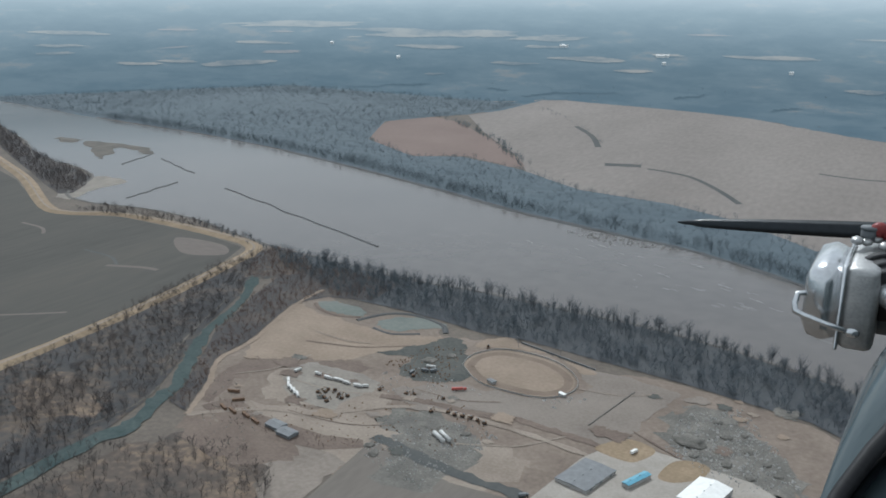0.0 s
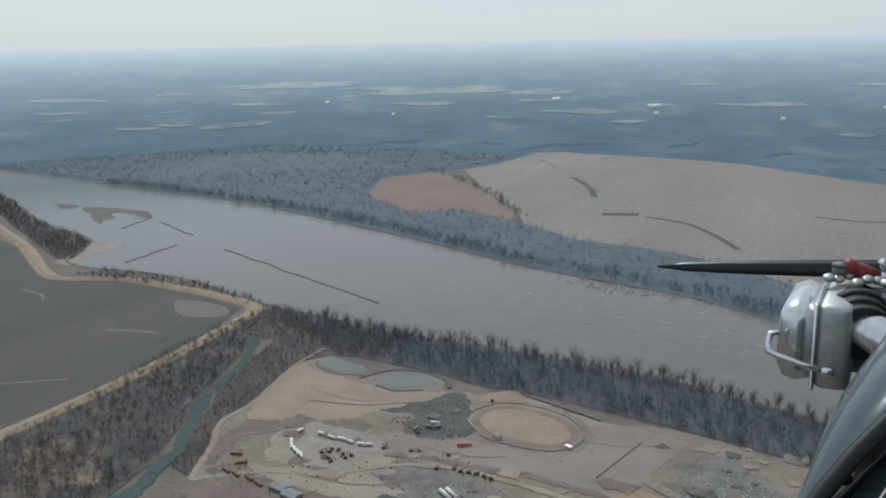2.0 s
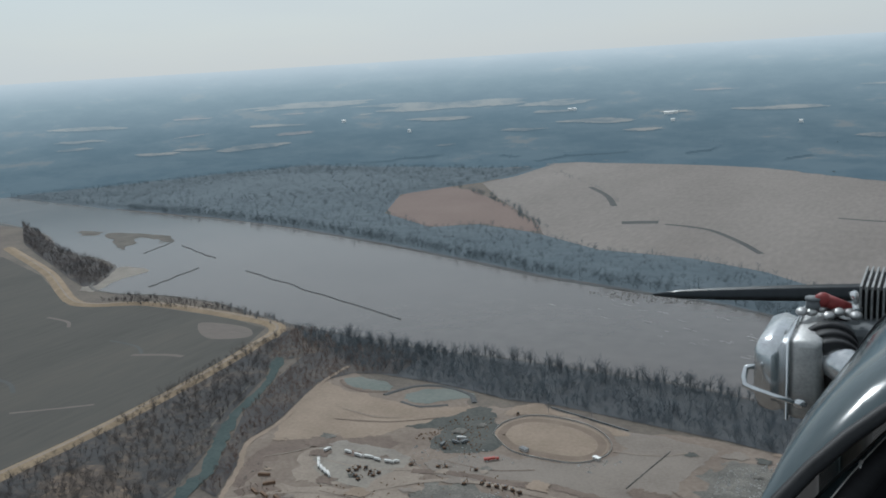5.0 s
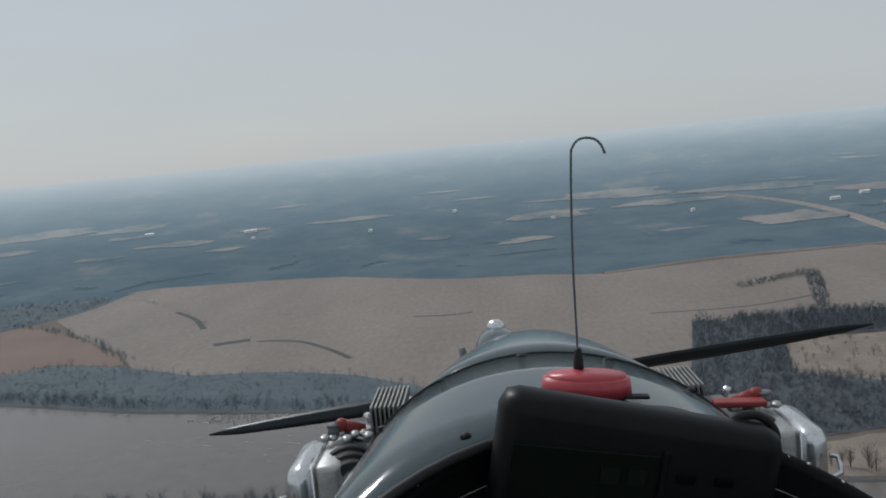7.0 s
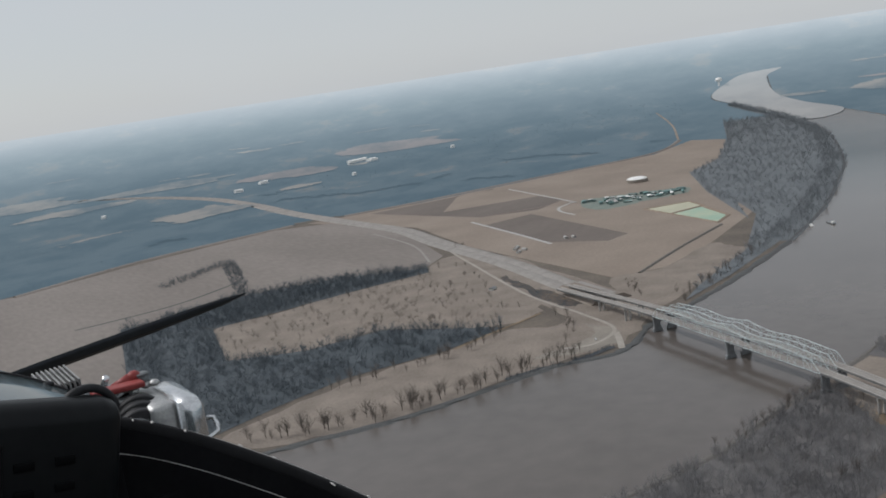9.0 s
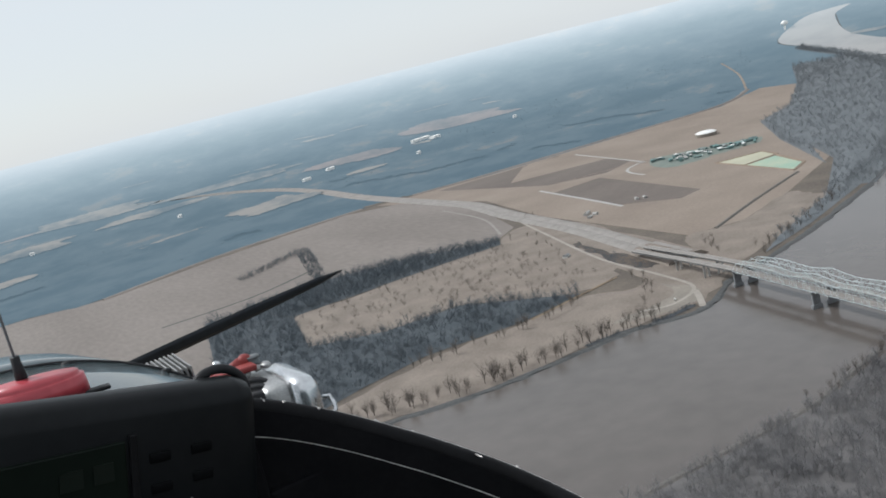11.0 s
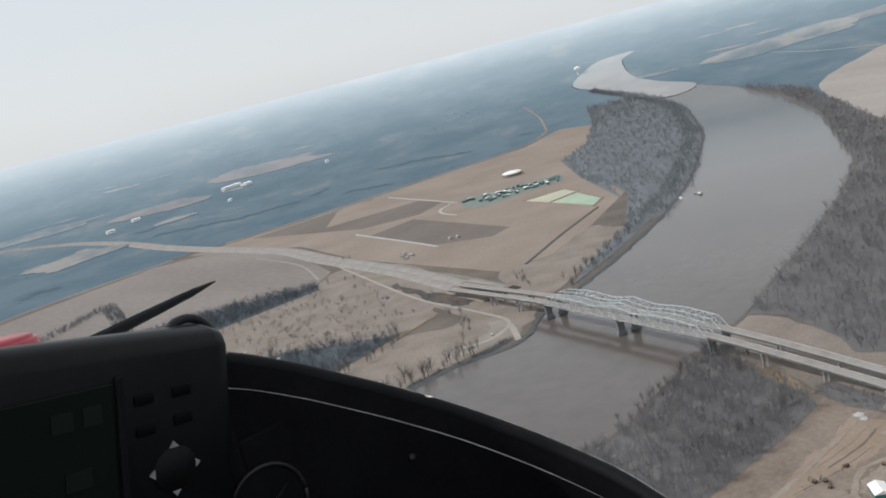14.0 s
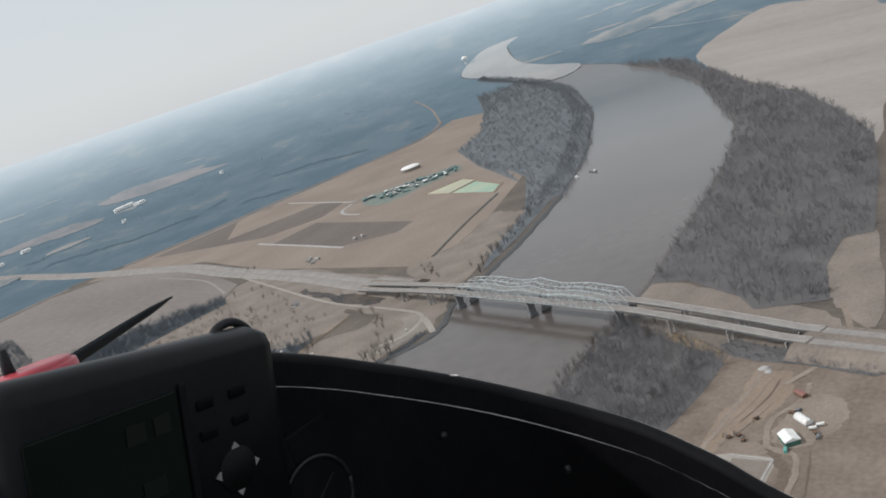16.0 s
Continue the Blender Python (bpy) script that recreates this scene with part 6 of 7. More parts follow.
def round_roof_hut(x, y, rz, L, r):
    top = thing("quonset_hut", x, y, 0.4, rz, "white round-roofed metal hut on pale gravel", "hut")
    bm = bmesh.new()
    rows = [[bm.verts.new((s, r * math.cos(a), 1.2 + r * math.sin(a))) for a in (math.pi * k / 16 for k in range(17))] for s in (-L / 2, L / 2)]
    for k in range(16):
        bm.faces.new((rows[0][k], rows[0][k + 1], rows[1][k + 1], rows[1][k]))
    bm.faces.new(rows[0])
    bm.faces.new(rows[1][::-1])
    part("roof", bm, M["roof_white"], top, smooth=False)
    part("wall", box(bmesh.new(), L, r * 2, 1.3, pose(0, 0, 0.65)), M["concrete"], top)
    part("door", box(bmesh.new(), 0.12, 3.0, 2.8, pose(L / 2 + 0.07, 0, 1.4)), M["roof_grey"], top, "grey sliding door")
    for k in range(7):
        bm = bmesh.new()
        tube(bm, [(-L / 2 + L * (k + 0.5) / 7, (r + 0.03) * math.cos(a), 1.2 + (r + 0.03) * math.sin(a)) for a in (math.pi * q / 12 for q in range(13))], 0.09, 5)
        part("rib", bm, M["concrete"], top)


round_roof_hut(631, 294, 52, 17, 3.8)
shed("storage_shed", 672, 310, 12, 5, 3.2, 0.8, 55, M["rust"], M["red_roof"], "small shed with a reddish roof at the site edge")
for x, y in ((614, 279), (608, 275), (620, 283), (626, 279), (646, 303), (642, 307)):
    truck("site_truck", x, y, rng_y.uniform(0, 360), 6, M[rng_y.choice(("roof_white", "rust", "steel_dark"))], "small truck parked beside the barn", group="site trucks", tall=2.4)
container(586, 293, 20, 6, M["teal_paint"], "small teal container beside the barn")
for x, y in ((630, 333), (603, 338), (596, 331), (554, 350), (599, 345)):
    digger(x, y, rng_y.uniform(0, 360), M["rust"], "brown earthmoving machine on graded earth", "site machines")
heap("stockpile", 718, 359, 6, 2.0, M["concrete"], "pale heap of broken concrete", 40)
heap("stockpile", 712, 353, 4, 1.5, M["concrete"], "pale heap of broken concrete", 41)


# ---- single bare trees along the banks ----
def tree_mesh(seed, twigs):
    """Trunk with limbs, and the fine twigs of its crown, for a tree of height one."""
    rng = np.random.default_rng(seed)
    T = bare_crown(rng, twigs, 0.0068, 0.36, False)
    me = bpy.data.meshes.new("crown")
    me.from_pydata([tuple(v) for v in T.reshape(-1, 3)], [], [(3 * k, 3 * k + 1, 3 * k + 2) for k in range(len(T))])
    bm = bmesh.new()
    rod(bm, (0, 0, 0), (0.012, 0, 0.45), 0.017, 0.010, 7)
    rod(bm, (0.012, 0, 0.44), (-0.01, 0.01, 0.86), 0.010, 0.002, 5)
    for k in range(8):
        a = 2.4 * k + rng.uniform(-0.4, 0.4)
        h = rng.uniform(0.18, 0.5)
        e = Vector((math.cos(a) * rng.uniform(0.12, 0.28), math.sin(a) * rng.uniform(0.12, 0.28), h + rng.uniform(0.22, 0.42)))
        rod(bm, (0.006, 0, h), e, 0.007, 0.002, 5)
    tr = bpy.data.meshes.new("trunk")
    bm.to_mesh(tr)
    bm.free()
    return tr, me


TREES = {}
for key in ("twig", "twig_mid"):
    TREES[key] = []
    for s in range(5):
        tr, cr = tree_mesh(100 + s, 130)
        tr.materials.append(M[key])
        cr.materials.append(M[key])
        TREES[key].append((tr, cr))


def tree(x, y, h, key, rng, label, group):
    tr, cr = rng.choice(TREES[key])
    top = thing("tree", x, y, -0.2, rng.uniform(0, 360), label, "tree", group)
    s = Matrix.Diagonal((h * rng.uniform(0.85, 1.2), h * rng.uniform(0.85, 1.2), h, 1))
    for nm, me in (("trunk", tr), ("crown", cr)):
        o = new(nm, me)
        o.parent = top
        o.matrix_basis = s


def tree_row(pts, step, jitter, h, key, seed, label, group):
    rng = random.Random(seed)
    line = spline(pts, 8)
    d = 0
    for a, b in zip(line, line[1:]):
        L = np.linalg.norm(b - a)
        while d < L:
            p = a + (b - a) * d / L
            tree(p[0] + rng.gauss(0, jitter), p[1] + rng.gauss(0, jitter), h * rng.uniform(0.7, 1.25), key, rng, label, group)
            d += step * rng.uniform(0.5, 1.6)
        d -= L


tree_row([(-753, 1022), (-607, 1003), (-481, 1007), (-358, 997), (-255, 1000), (-150, 968), (-55, 932), (45, 876), (130, 790)], 7, 5, 22, "twig_mid", 1, "tall bare tree on the near riverbank", "near bank trees")
tree_row([(-1060, 1098), (-950, 1070), (-890, 1048), (-830, 1030)], 14, 4, 13, "twig_mid", 2, "bare tree behind the levee", "levee trees")
tree_row([(330, 1000), (420, 950), (520, 920), (640, 905), (760, 895)], 7, 7, 25, "twig", 3, "bare tree on the grassy far bank", "far bank trees")
tree_row([(480, 1075), (560, 1062), (660, 1050), (760, 1060)], 10, 6, 21, "twig", 4, "bare tree beside the grassy strip", "far bank trees")
tree_row([(800, 960), (850, 1000), (880, 1060)], 14, 12, 16, "twig", 5, "bare tree near the boat ramp", "ramp trees")
tree_row([(1010, 945), (1100, 965), (1200, 1000), (1350, 1050)], 9, 9, 16, "twig", 6, "bare tree behind the far bank", "bridge trees")
tree_row([(1010, 1010), (1050, 1080), (1090, 1110)], 12, 9, 12, "twig", 7, "bare tree beside the bridge approach", "bridge trees")
tree_row([(640, 556), (720, 566), (800, 574), (820, 555), (775, 492), (745, 440), (690, 436), (640, 436)], 9, 5, 15, "twig", 8, "tall bare tree at the edge of riverside woods", "edge trees")
tree_row([(1016, 1580), (960, 1400), (930, 1310)], 26, 14, 12, "twig", 12, "bare tree beside the gravel road", "road trees")
shed("house", 922, 1296, 13, 9, 3.6, 2.4, 20, M["van_white"], M["roof_grey"], "small white house beside the gravel road", "house", 1)
truck("van", 812, 914, 60, 6, M["van_white"], "white van parked on the gravel lot", "van", tall=2.4)
tree_row([(1130, 1700), (1145, 1730)], 12, 8, 12, "twig", 9, "bare tree beside the slip road", "road trees")
tree_row([(-690, 470), (-600, 450), (-520, 470), (-450, 500), (-430, 440)], 24, 14, 13, "twig", 10, "bare tree standing in tan grass", "clearing trees")


# ---- the aircraft ----
aircraft = thing("aircraft", 0, 0, EYE, label="small grey-green aircraft with exposed cylinders and a black cockpit", category="aircraft")
NOSE_X = 0.09


def cowl_point(y, top, a, b, th):
    """A place on the cowling's skin: th in degrees from the crown, positive to the right; the nose leans a little to the right."""
    t = radians(max(-90, min(90, th)))
    x, z = a * math.sin(t), -b * (1 - math.cos(t))
    extra = max(0, abs(th) - 90) / 90
    z -= extra * 0.3
    c, s = math.cos(radians(4.6)), math.sin(radians(4.6))
    return NOSE_X + x * c, y, top + z - x * s


def cowl_skin(sections, swept=0.0):
    bm = bmesh.new()
    steps = [-150 + 300 * k / 60 for k in range(61)]
    rows = []
    for i, (y, top, a, b) in enumerate(sections):
        row = []
        for th in steps:
            yy = y - (swept * (min(-th, 110) / 90) ** 1.6 if i == 0 and th < 0 else 0)
            yy += 0.07 * max(0, min(1, (th - 25) / 30)) if i == 0 and swept else 0
            row.append(bm.verts.new(cowl_point(yy, top, a, b, th)))
        rows.append(row)
    for p, q in zip(rows, rows[1:]):
        for k in range(len(p) - 1):
            bm.faces.new((p[k], p[k + 1], q[k + 1], q[k]))
    bmesh.ops.recalc_face_normals(bm, faces=bm.faces)
    return bm


def finish(ob, thick):
    m = ob.modifiers.new("thickness", "SOLIDIFY")
    m.thickness, m.offset = thick, -1
    return ob


REAR = [(0.84, -0.137, 0.346, 0.285), (0.92, -0.131, 0.328, 0.272), (1.04, -0.128, 0.306, 0.262), (1.146, -0.133, 0.292, 0.256)]
FRONT = [(1.150, -0.136, 0.289, 0.253), (1.28, -0.148, 0.262, 0.232), (1.42, -0.165, 0.225, 0.20), (1.56, -0.188, 0.19, 0.17), (1.66, -0.21, 0.162, 0.145), (1.73, -0.24, 0.125, 0.11), (1.765, -0.285, 0.07, 0.06)]
cowling = finish(part("cowling", cowl_skin(REAR, 0.36), M["cowl"], aircraft, "glossy grey-green engine cowling", True), 0.004)
nose = finish(part("nose_cowl", cowl_skin(FRONT), M["cowl"], aircraft, "grey-green nose bowl", True), 0.004)

for th in (-78, -52, -30, -8, 14, 36, 58, 80):
    x, y, z = cowl_point(1.138, -0.133, 0.293, 0.257, th)
    part("screw", ellipsoid(bmesh.new(), (x, y, z), 0.0085, 0.005, 0.004, 10, 6), M["rubber"], cowling, "small dark oval fastener head", True)
bm = bmesh.new()
tube(bm, [cowl_point(1.148, -0.1325, 0.2925, 0.2565, th) for th in range(-100, 101, 5)], 0.0022, 6)
part("seam", bm, M["rubber"], cowling, "dark joint between the cowling halves")
for th in (-66, -40, -20, 22):
    x, y, z = cowl_point(0.88 - (0.29 * (-th / 90) ** 1.6 if th < 0 else 0), -0.132, 0.32, 0.27, th)
    part("rivet", ellipsoid(bmesh.new(), (x, y, z), 0.006, 0.006, 0.0045, 8, 6), M["rubber"], cowling, "small dark rivet head", True)
bm = bmesh.new()
tube(bm, [cowl_point(0.838 - 0.36 * (max(0, -th) / 90) ** 1.6, -0.136, 0.348, 0.287, th) for th in range(-110, 26, 5)], 0.006, 8)
part("edge_strip", bm, M["rubber"], cowling, "black rubber edging of the cowling", True)

# small pod and stub on the nose
bm = bmesh.new()
ellipsoid(bm, (0.018, 1.80, -0.268), 0.046, 0.10, 0.036)
pod = part("pod", bm, M["cowl"], aircraft, "teardrop fairing on the nose", True)
bm = bmesh.new()
ellipsoid(bm, (0.016, 1.845, -0.236), 0.019, 0.019, 0.017)
part("cap", bm, M["alloy"], pod, "bright chrome cap", True)
bm = bmesh.new()
rod(bm, (-0.046, 1.76, -0.305), (-0.056, 1.77, -0.258), 0.008, 0.0075, 12)
part("stub_pipe", bm, M["steel_dark"], aircraft, "short dark stub pipe", True)

# red cover and whip aerial
bm = bmesh.new()
bmesh.ops.create_cone(bm, cap_ends=True, segments=40, radius1=0.052, radius2=0.049, depth=0.022, matrix=pose(0.112, 0.945, -0.121, 0, 4.6, 0) @ Matrix.Diagonal((0.95, 0.58, 1, 1)))
bmesh.ops.bevel(bm, geom=[e for e in bm.edges if all(v.co.z > -0.124 for v in e.verts)], offset=0.004, segments=3, affect="EDGES")
red_cover = part("cover", bm, M["red_metal"], aircraft, "glossy red round cover", True)
bm = bmesh.new()
box(bm, 0.13, 0.012, 0.004, pose(0.112, 0.935, -0.133, 0, 4.6, 0), 0.0015)
part("bracket", bm, M["rubber"], red_cover, "thin dark mounting strap")
bm = bmesh.new()
tube(bm, spline([(0.107, 0.965, -0.10), (0.107, 0.930, 0.02), (0.110, 0.900, 0.118), (0.113, 0.897, 0.135), (0.121, 0.895, 0.142), (0.133, 0.894, 0.141), (0.140, 0.894, 0.135), (0.144, 0.894, 0.125)], 5), 0.0013, 8)
aerial = part("aerial", bm, M["steel_dark"], aircraft, "thin bent whip aerial", True)
bm = bmesh.new()
rod(bm, (0.107, 0.972, -0.132), (0.107, 0.961, -0.086), 0.0075, 0.0042, 14)
part("base", bm, M["rubber"], aerial, "black rubber aerial base", True)


def engine_bank(side):
    """One pair of cylinders with head, cover, hose and plug; side -1 is the pilot's left."""
    def P(x, y, z):
        return (x, y, z) if side < 0 else (0.192 - x, y + 0.06, z - 0.022)

    def at(x, y, z, *r):
        return Matrix.Translation(P(x, y, z)) @ (pose(0, 0, 0, *r) if r else Matrix())
    bm = box(bmesh.new(), 0.10, 0.15, 0.118, at(-0.205, 1.465, -0.378), 0.012)
    head = part("cylinder_head", bm, M["steel_dark"], aircraft, "dark cast cylinder head")
    bm = box(bmesh.new(), 0.052, 0.165, 0.112, at(-0.302, 1.385, -0.376), 0.024)
    cover = part("valve_cover", bm, M["alloy"], aircraft, "polished rounded valve cover", True)
    bm = box(bmesh.new(), 0.044, 0.172, 0.116, at(-0.256, 1.385, -0.374), 0.010)
    part("flange", bm, M["cast"], cover, "pale cast head flange", True)
    bm = box(bmesh.new(), 0.006, 0.176, 0.120, at(-0.279, 1.385, -0.374), 0.003)
    part("gasket", bm, M["alloy"], cover, "bright seam lip", True)
    bm = bmesh.new()
    tube(bm, [P(-0.262, 1.285, -0.400), P(-0.29, 1.283, -0.394), P(-0.322, 1.283, -0.386), P(-0.333, 1.286, -0.383), P(-0.335, 1.292, -0.374), P(-0.333, 1.30, -0.362), P(-0.322, 1.30, -0.360)], 0.0042, 8)
    ellipsoid(bm, P(-0.260, 1.285, -0.4005), 0.010, 0.006, 0.007, 10, 8)
    part("bail_wire", bm, M["alloy"], cover, "bent steel bail wire", True)
    bm = bmesh.new()
    rod(bm, P(-0.262, 1.42, -0.306), P(-0.262, 1.42, -0.290), 0.011, 0.011, 16)
    rod(bm, P(-0.262, 1.42, -0.290), P(-0.262, 1.42, -0.2865), 0.0125, 0.0115, 16)
    rod(bm, P(-0.241, 1.43, -0.306), P(-0.241, 1.43, -0.296), 0.007, 0.007, 10)
    part("studs", bm, M["steel_dark"], cover, "dark threaded studs", True)
    for k in range(7):
        bm = bmesh.new()
        ellipsoid(bm, P(-0.275 + 0.012 * k, 1.40 + 0.012 * (k % 3), -0.304 - 0.003 * (k % 2)), 0.009, 0.012, 0.006, 10, 6)
        part("rocker_boss", bm, M["cast"], head, "lumpy cast boss", True)
    bm = bmesh.new()
    rod(bm, P(-0.236, 1.375, -0.340), P(-0.222, 1.315, -0.356), 0.036, 0.036, 24)
    for s in (0.15, 0.5, 0.85):
        c = Vector(P(-0.236, 1.375, -0.340)).lerp(Vector(P(-0.222, 1.315, -0.356)), s)
        d = (Vector(P(-0.222, 1.315, -0.356)) - Vector(P(-0.236, 1.375, -0.340))).normalized() * 0.006
        rod(bm, c - d, c + d, 0.0385, 0.0385, 24)
    part("hose", bm, M["rubber"], head, "ribbed black rubber hose", True)
    bm = bmesh.new()
    tube(bm, spline([P(-0.228, 1.338, -0.346), P(-0.208, 1.312, -0.350), P(-0.170, 1.292, -0.364), P(-0.125, 1.275, -0.388), P(-0.09, 1.26, -0.42)], 5), 0.0255, 18)
    part("intake_pipe", bm, M["alloy"], head, "polished bent intake pipe", True)
    inw = 0.035 if side > 0 else 0.0
    bm = box(bmesh.new(), 0.052, 0.118, 0.050, at(-0.1745 + inw, 1.505, -0.302))
    rod(bm, P(-0.146 + inw, 1.50, -0.31), P(-0.09 + inw, 1.50, -0.31), 0.026, 0.026, 20)
    barrel = part("cylinder_barrel", bm, M["rubber"], aircraft, "dark finned cylinder barrel")
    for k in range(8):
        part("fin", box(bmesh.new(), 0.0030, 0.13, 0.060, at(-0.2010 + inw + 0.0076 * k, 1.50, -0.300)), M["fin"], barrel, "tall alloy cooling fin")
    for k in range(6):
        part("round_fin", rod(bmesh.new(), P(-0.1415 + inw + 0.0075 * k, 1.50, -0.308), P(-0.1385 + inw + 0.0075 * k, 1.50, -0.308), 0.034, 0.034, 20), M["cast"], barrel, "pale round cooling fin")
    bm = bmesh.new()
    rod(bm, P(-0.248, 1.425, -0.291), P(-0.215, 1.435, -0.304), 0.0105, 0.0085, 14)
    ellipsoid(bm, P(-0.2495, 1.424, -0.291), 0.0125, 0.0115, 0.0115, 12, 8)
    part("plug_cap", bm, M["cap_red"], head, "red spark plug cap", True)
    bm = bmesh.new()
    rod(bm, P(-0.216, 1.435, -0.303), P(-0.199, 1.44, -0.308), 0.0065, 0.0065, 10)
    rod(bm, P(-0.212, 1.455, -0.285), P(-0.206, 1.46, -0.300), 0.006, 0.006, 10)
    part("plug", bm, M["alloy"], head, "bright spark plug body", True)
    bm = bmesh.new()
    tube(bm, spline([P(-0.262, 1.452, -0.293), P(-0.252, 1.445, -0.306), P(-0.225, 1.425, -0.321), P(-0.18, 1.42, -0.324), P(-0.13, 1.43, -0.317), P(-0.09, 1.44, -0.31)], 6), 0.0042, 8)
    part("ignition_lead", bm, M["rubber"], head, "black ignition lead", True)
    if side > 0:
        bm = box(bmesh.new(), 0.085, 0.03, 0.010, at(-0.215, 1.40, -0.296, 0, 3, 0), 0.003)
        part("baffle", bm, M["cap_red"], head, "red painted baffle strip")


engine_bank(-1)
engine_bank(1)


def propeller():
    bm = bmesh.new()
    hub = Vector((0.09, 1.985, -0.395))
    for s, tip in ((1, Vector((0.845, 1.985, -0.330))), (-1, Vector((-0.665, 1.985, -0.460)))):
        d = (tip - hub)
        L = d.length
        d.normalize()
        up = Vector((0, 1, 0)).cross(d) * (1 if s > 0 else -1)
        rows = []
        for k in range(13):
            u = k / 12
            chord = 0.038 * (0.80 + 1.0 * u - 1.45 * u * u) * (1 if u < 0.93 else 0.75 if u < 0.99 else 0.3)
            tw = radians(38 - 24 * u) * s
            c = up * math.cos(tw) + Vector((0, 1, 0)) * math.sin(tw)
            nrm = d.cross(c).normalized()
            p = hub + d * (0.04 + (L - 0.04) * u)
            th = 0.014 * (1 - 0.7 * u)
            rows.append([bm.verts.new(p + c * chord * a + nrm * th * b) for a, b in ((-0.5, 0), (-0.2, 0.5), (0.2, 0.45), (0.5, 0), (0.2, -0.3), (-0.2, -0.35))])
        for p, q in zip(rows, rows[1:]):
            for k in range(6):
                bm.faces.new((p[k], p[(k + 1) % 6], q[(k + 1) % 6], q[k]))
        bm.faces.new(rows[0][::-1])
        bm.faces.new(rows[-1])
    rod(bm, hub - Vector((0, 0.05, 0)), hub + Vector((0, 0.04, 0)), 0.06, 0.05, 24)
    bmesh.ops.recalc_face_normals(bm, faces=bm.faces)
    return part("propeller", bm, M["prop"], aircraft, "dark two-bladed propeller at rest", True)


propeller()

# cockpit: coaming, side walls, panel, hood
SILL_R = [(0.10, 0.875, -0.150), (0.20, 0.872, -0.160), (0.284, 0.862, -0.190), (0.348, 0.85, -0.226), (0.405, 0.83, -0.265), (0.446, 0.81, -0.295), (0.491, 0.78, -0.331), (0.528, 0.74, -0.366), (0.555, 0.69, -0.398), (0.567, 0.63, -0.424), (0.568, 0.56, -0.456), (0.566, 0.42, -0.52), (0.56, 0.0, -0.60), (0.56, -0.5, -0.61)]
SILL_L = [(0.10, 0.875, -0.150), (0.02, 0.868, -0.158), (-0.068, 0.83, -0.180), (-0.112, 0.775, -0.208), (-0.148, 0.70, -0.234), (-0.182, 0.60, -0.264), (-0.205, 0.50, -0.285), (-0.235, 0.30, -0.32), (-0.25, 0.0, -0.34), (-0.25, -0.5, -0.34)]


def sill(pts, side):
    line = [Vector(p) for p in spline(pts, 6)]
    mid = [Vector((0.1 - p.x, min(0.0, 0.35 - p.y), 0)).normalized() for p in line]
    bm = bmesh.new()
    tube(bm, line, 0.0095, 12)
    rim = part("coaming", bm, M["black_trim"], aircraft, "padded black leather cockpit coaming", True)
    bm = bmesh.new()
    rows = [[bm.verts.new(p + q * (0.006 + o) - Vector((0, 0, h))) for p, q in zip(line, mid)] for o, h in ((0.0, 0.0), (0.004, 0.03), (0.0, 0.15), (0.0, 0.75))]
    for a, b in zip(rows, rows[1:]):
        for k in range(len(line) - 1):
            bm.faces.new((a[k], a[k + 1], b[k + 1], b[k]))
    bmesh.ops.recalc_face_normals(bm, faces=bm.faces)
    finish(part("side_wall", bm, M["black"], aircraft, "dull black cockpit side wall"), 0.004)
    bm = bmesh.new()
    tube(bm, [p + q * 0.0125 - Vector((0, 0, 0.026)) for p, q in zip(line, mid)][4:], 0.0013, 6)
    part("trim_strip", bm, M["worn_edge"], rim, "thin scuffed metal strip under the coaming")
    bm = bmesh.new()
    tube(bm, [p + Vector((side * 0.0085, 0, 0.0045)) for p in line][5:], 0.0010, 6)
    part("worn_lip", bm, M["worn_edge"], rim, "pale worn outer lip of the coaming")
    rng = random.Random(4)
    for k in sorted(rng.sample(range(8, len(line) - 12), 9)):
        p = line[k] + Vector((side * rng.uniform(-0.001, 0.006), rng.uniform(-0.02, 0.02), 0.0092))
        bm = ellipsoid(bmesh.new(), p, 0.0014 * rng.uniform(0.6, 1.4), 0.006 * rng.uniform(0.4, 1.4), 0.0011, 8, 6)
        part("scuff", bm, M["worn_edge"], rim, "pale scuff worn into the coaming", True)
    # skin outside the coaming
    bm = bmesh.new()
    rows = [[bm.verts.new(p + Vector((side * o, 0, -h))) for p in line] for o, h in ((0.006, 0.010), (0.04, 0.030), (0.08, 0.085), (0.115, 0.20), (0.11, 0.55))]
    for a, b in zip(rows, rows[1:]):
        for k in range(8, len(line) - 1):
            bm.faces.new((a[k], a[k + 1], b[k + 1], b[k]))
    bmesh.ops.recalc_face_normals(bm, faces=bm.faces)
    finish(part("fuselage_side", bm, M["cowl"], aircraft, "grey-green fuselage side", True), 0.003)
    return rim


sill(SILL_R, 1)
sill(SILL_L, -1)
bm = box(bmesh.new(), 0.30, 0.012, 0.60, pose(0.122, 0.845, -0.495), 0.003)
box(bm, 0.10, 0.012, 0.46, pose(0.322, 0.848, -0.50), 0.003)
panel = part("instrument_panel", bm, M["black"], aircraft, "dull black instrument panel")
bm = box(bmesh.new(), 0.52, 1.32, 0.01, pose(0.10, 0.16, -0.93))
part("cockpit_floor", bm, M["black"], aircraft, "dark cockpit floor")
bm = box(bmesh.new(), 0.62, 0.02, 0.55, pose(0.10, -0.46, -0.65), 0.008)
part("seat_back", bm, M["black"], aircraft, "dark seat bulkhead")
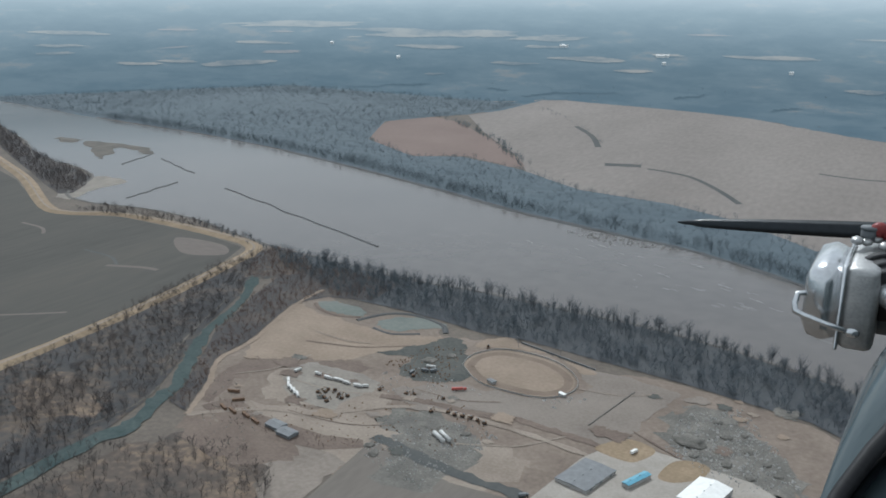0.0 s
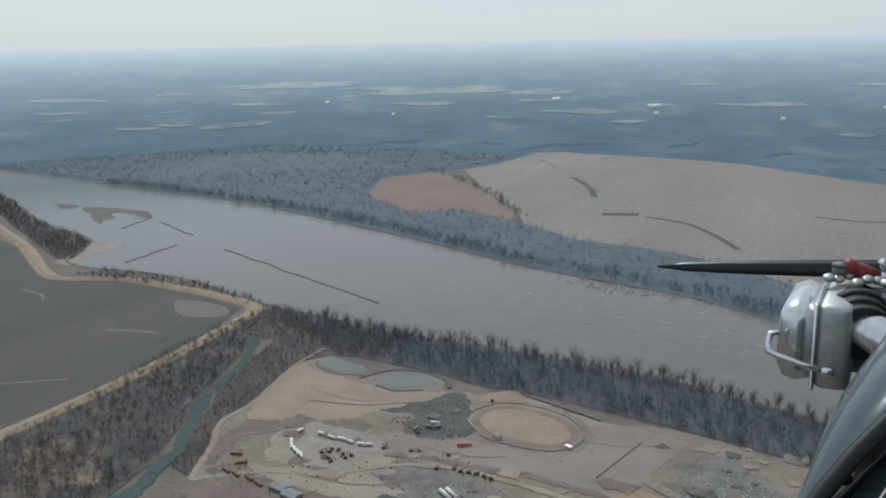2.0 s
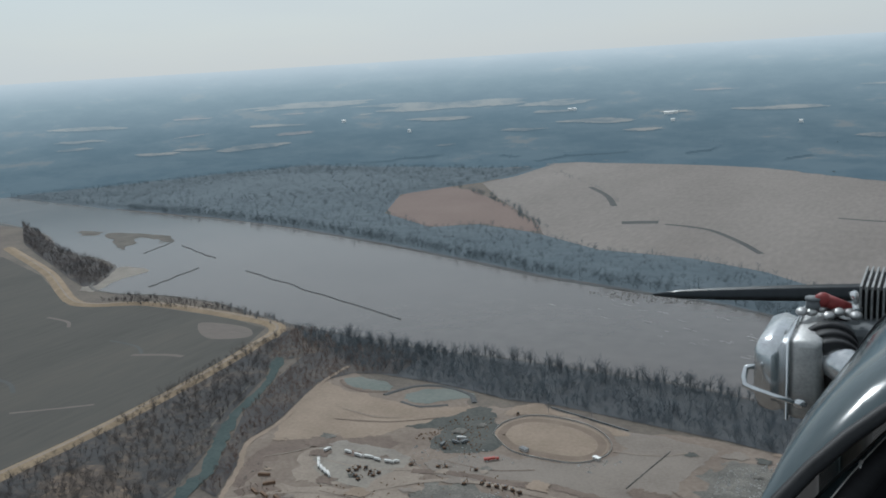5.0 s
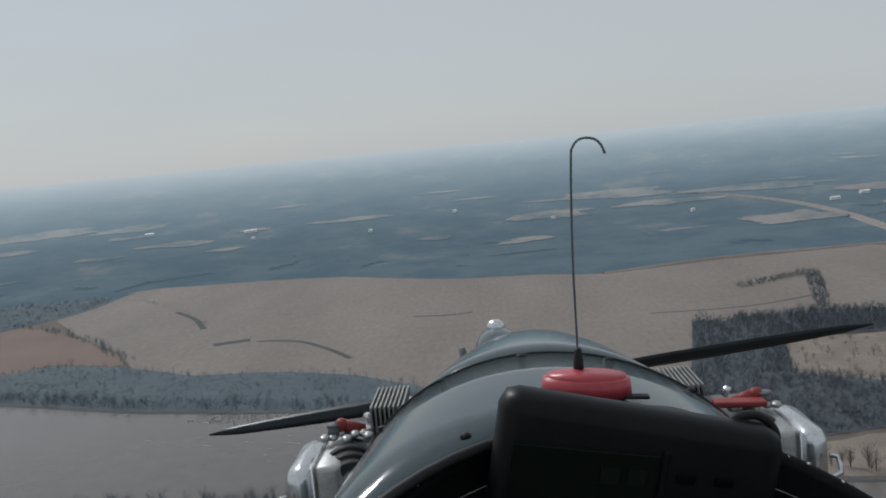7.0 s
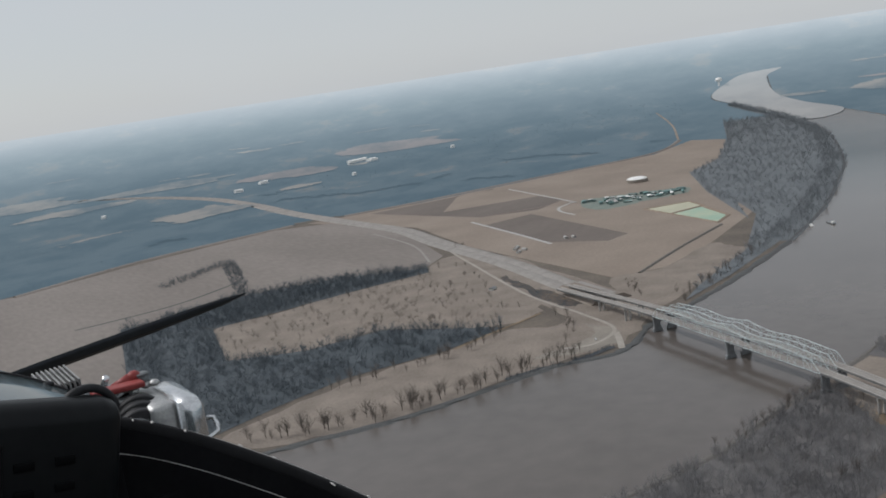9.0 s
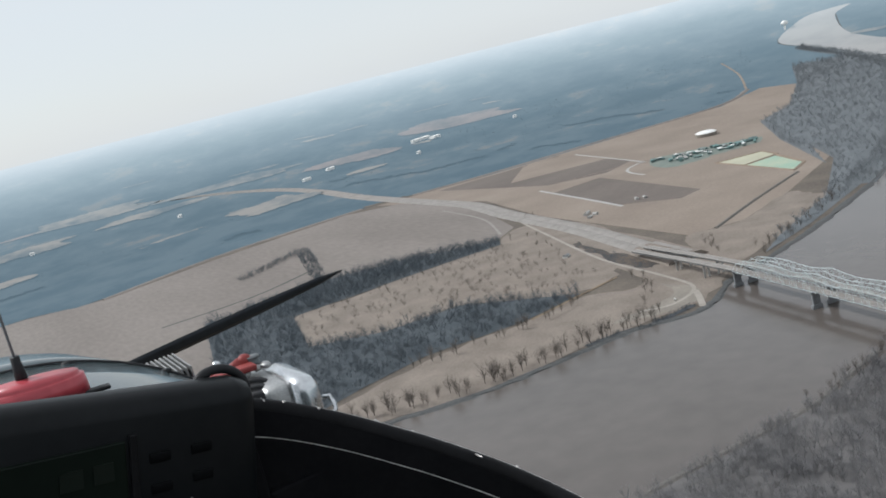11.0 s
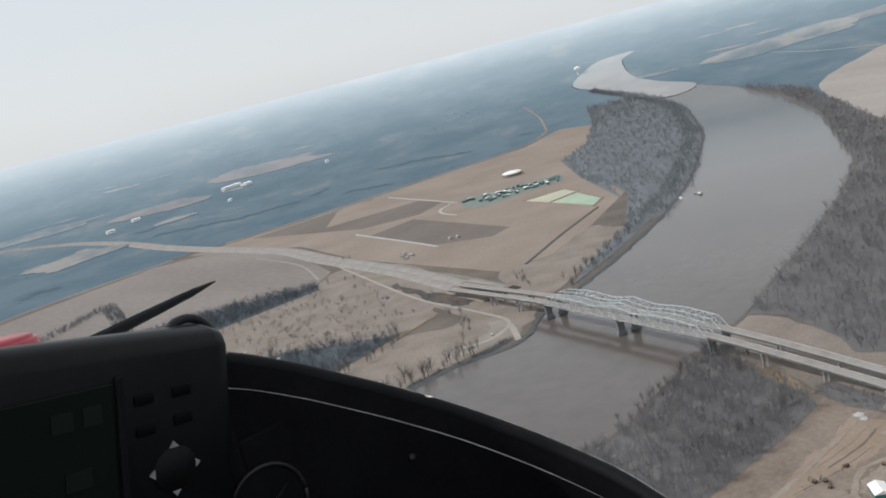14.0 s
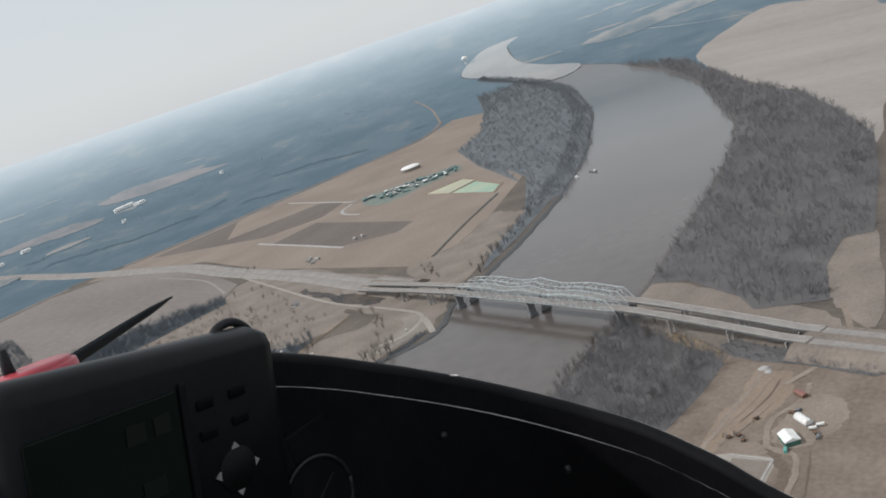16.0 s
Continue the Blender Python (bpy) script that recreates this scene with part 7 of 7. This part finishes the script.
for px, pz, r in ((0.281, -0.345, 0.044), (0.165, -0.37, 0.042)):
    bm = bmesh.new()
    ring = [(px + r * math.cos(a), 0.836, pz + r * math.sin(a)) for a in (2 * math.pi * k / 32 for k in range(33))]
    tube(bm, ring, 0.0025, 8)
    gauge = part("gauge", bm, M["bezel"], panel, "round instrument with a dark bezel", True)
    bm = bmesh.new()
    rod(bm, (px, 0.84, pz), (px, 0.836, pz), r - 0.001, r - 0.001, 32)
    part("dial", bm, M["black"], gauge, "dark dial")
    bm = bmesh.new()
    rod(bm, (px, 0.835, pz), (px + r * 0.6, 0.835, pz + r * 0.35), 0.0012, 0.0008, 6)
    part("needle", bm, M["bezel"], gauge, "dim needle")
for bx, by, bz in ((0.364, 0.855, -0.352), (0.437, 0.812, -0.362), (0.508, 0.715, -0.44), (0.40, 0.84, -0.41)):
    bm = bmesh.new()
    ellipsoid(bm, (bx, by - 0.012, bz), 0.005, 0.004, 0.005, 10, 8)
    part("bolt", bm, M["bezel"], panel, "small dull bolt head", True)

# hooded pod on top of the panel
bm = bmesh.new()
rows = []
for k, (y, s) in enumerate(((0.815, 1.0), (0.86, 1.02), (0.91, 0.93), (0.95, 0.72))):
    rows.append([bm.verts.new((0.165 + 0.088 * s * math.cos(a), y, -0.192 + 0.056 * s * math.sin(a))) for a in (math.pi * j / 24 for j in range(25))])
for p, q in zip(rows, rows[1:]):
    for k in range(24):
        bm.faces.new((p[k], p[k + 1], q[k + 1], q[k]))
bmesh.ops.recalc_face_normals(bm, faces=bm.faces)
hood = finish(part("hood", bm, M["hood_grey"], aircraft, "dark curved instrument hood", True), 0.006)
bm = bmesh.new()
vs = [bm.verts.new((0.165 + 0.083 * math.cos(a), 0.83, -0.194 + 0.051 * math.sin(a))) for a in (math.pi * j / 24 for j in range(25))]
bm.faces.new(vs)
finish(part("face", bm, M["black"], hood, "black face under the hood"), 0.003)

# moving-map unit on the panel
gps = thing("navigation_unit", 0.079, 0.815, EYE - 0.195, label="dark portable moving-map unit with a dim screen on the panel", category="navigation unit")
gps.matrix_basis = pose(0.079, 0.812, EYE - 0.205, 6, 12, 6)
bm = box(bmesh.new(), 0.270, 0.05, 0.20, pose(0.050, 0, 0), 0.018)
for v in bm.verts:
    if v.co.z > 0.05:
        v.co.z += 0.017 * (0.185 - v.co.x) / 0.27
case = part("case", bm, M["hood_grey"], gps, "rounded dark plastic case", True)
bm = box(bmesh.new(), 0.136, 0.004, 0.150, pose(-0.004, -0.0255, -0.002), 0.0015)
scr = part("screen", bm, M["screen"], gps, "dim greenish display")
for x, z, w in ((0.02, 0.05, 0.018), (0.045, 0.05, 0.016), (0.03, 0.0, 0.022), (0.025, -0.05, 0.014), (0.048, -0.05, 0.014)):
    part("readout", box(bmesh.new(), w, 0.001, 0.016, pose(x, -0.0282, z)), M["readout"], scr, "faint illegible readout bar")
bm = bmesh.new()
box(bm, 0.007, 0.006, 0.160, pose(0.070, -0.026, -0.002), 0.002)
part("bezel", bm, M["black_trim"], gps, "raised edge beside the display")
bm = bmesh.new()
bmesh.ops.create_cone(bm, cap_ends=True, segments=28, radius1=0.021, radius2=0.020, depth=0.002, matrix=pose(0.117, -0.0258, -0.016, 90, 0, 0))
pad = part("rocker_pad", bm, M["black_trim"], gps, "round black rocker pad", True)
for a in range(4):
    bm = bmesh.new()
    c, s = math.cos(a * math.pi / 2), math.sin(a * math.pi / 2)
    tri = [(0.025, 0), (0.0195, 0.0045), (0.0195, -0.0045)]
    f = [bm.verts.new((0.117 + c * u - s * v, -0.0268, -0.016 + s * u + c * v)) for u, v in tri]
    g = [bm.verts.new((0.117 + c * u - s * v, -0.0248, -0.016 + s * u + c * v)) for u, v in tri]
    bm.faces.new(f)
    bm.faces.new(g[::-1])
    for i in range(3):
        bm.faces.new((f[i], f[(i + 1) % 3], g[(i + 1) % 3], g[i]))
    bmesh.ops.recalc_face_normals(bm, faces=bm.faces)
    part("arrow", bm, M["white_mark"], pad, "pale arrow mark")
for x, z in ((0.092, 0.052), (0.128, 0.052), (0.092, 0.025), (0.128, 0.027), (0.095, -0.06), (0.130, -0.062)):
    bm = box(bmesh.new(), 0.018, 0.003, 0.009, pose(x, -0.0255, z), 0.001)
    part("button", bm, M["plastic"], gps, "flat black key", True)
bm = bmesh.new()
tube(bm, spline([(0.136, 0.012, 0.093), (0.146, 0.013, 0.103), (0.162, 0.014, 0.106), (0.177, 0.014, 0.100), (0.187, 0.013, 0.086), (0.185, 0.012, 0.068)], 5), 0.0044, 10)
part("aerial_loop", bm, M["rubber"], gps, "black rubber aerial loop", True)
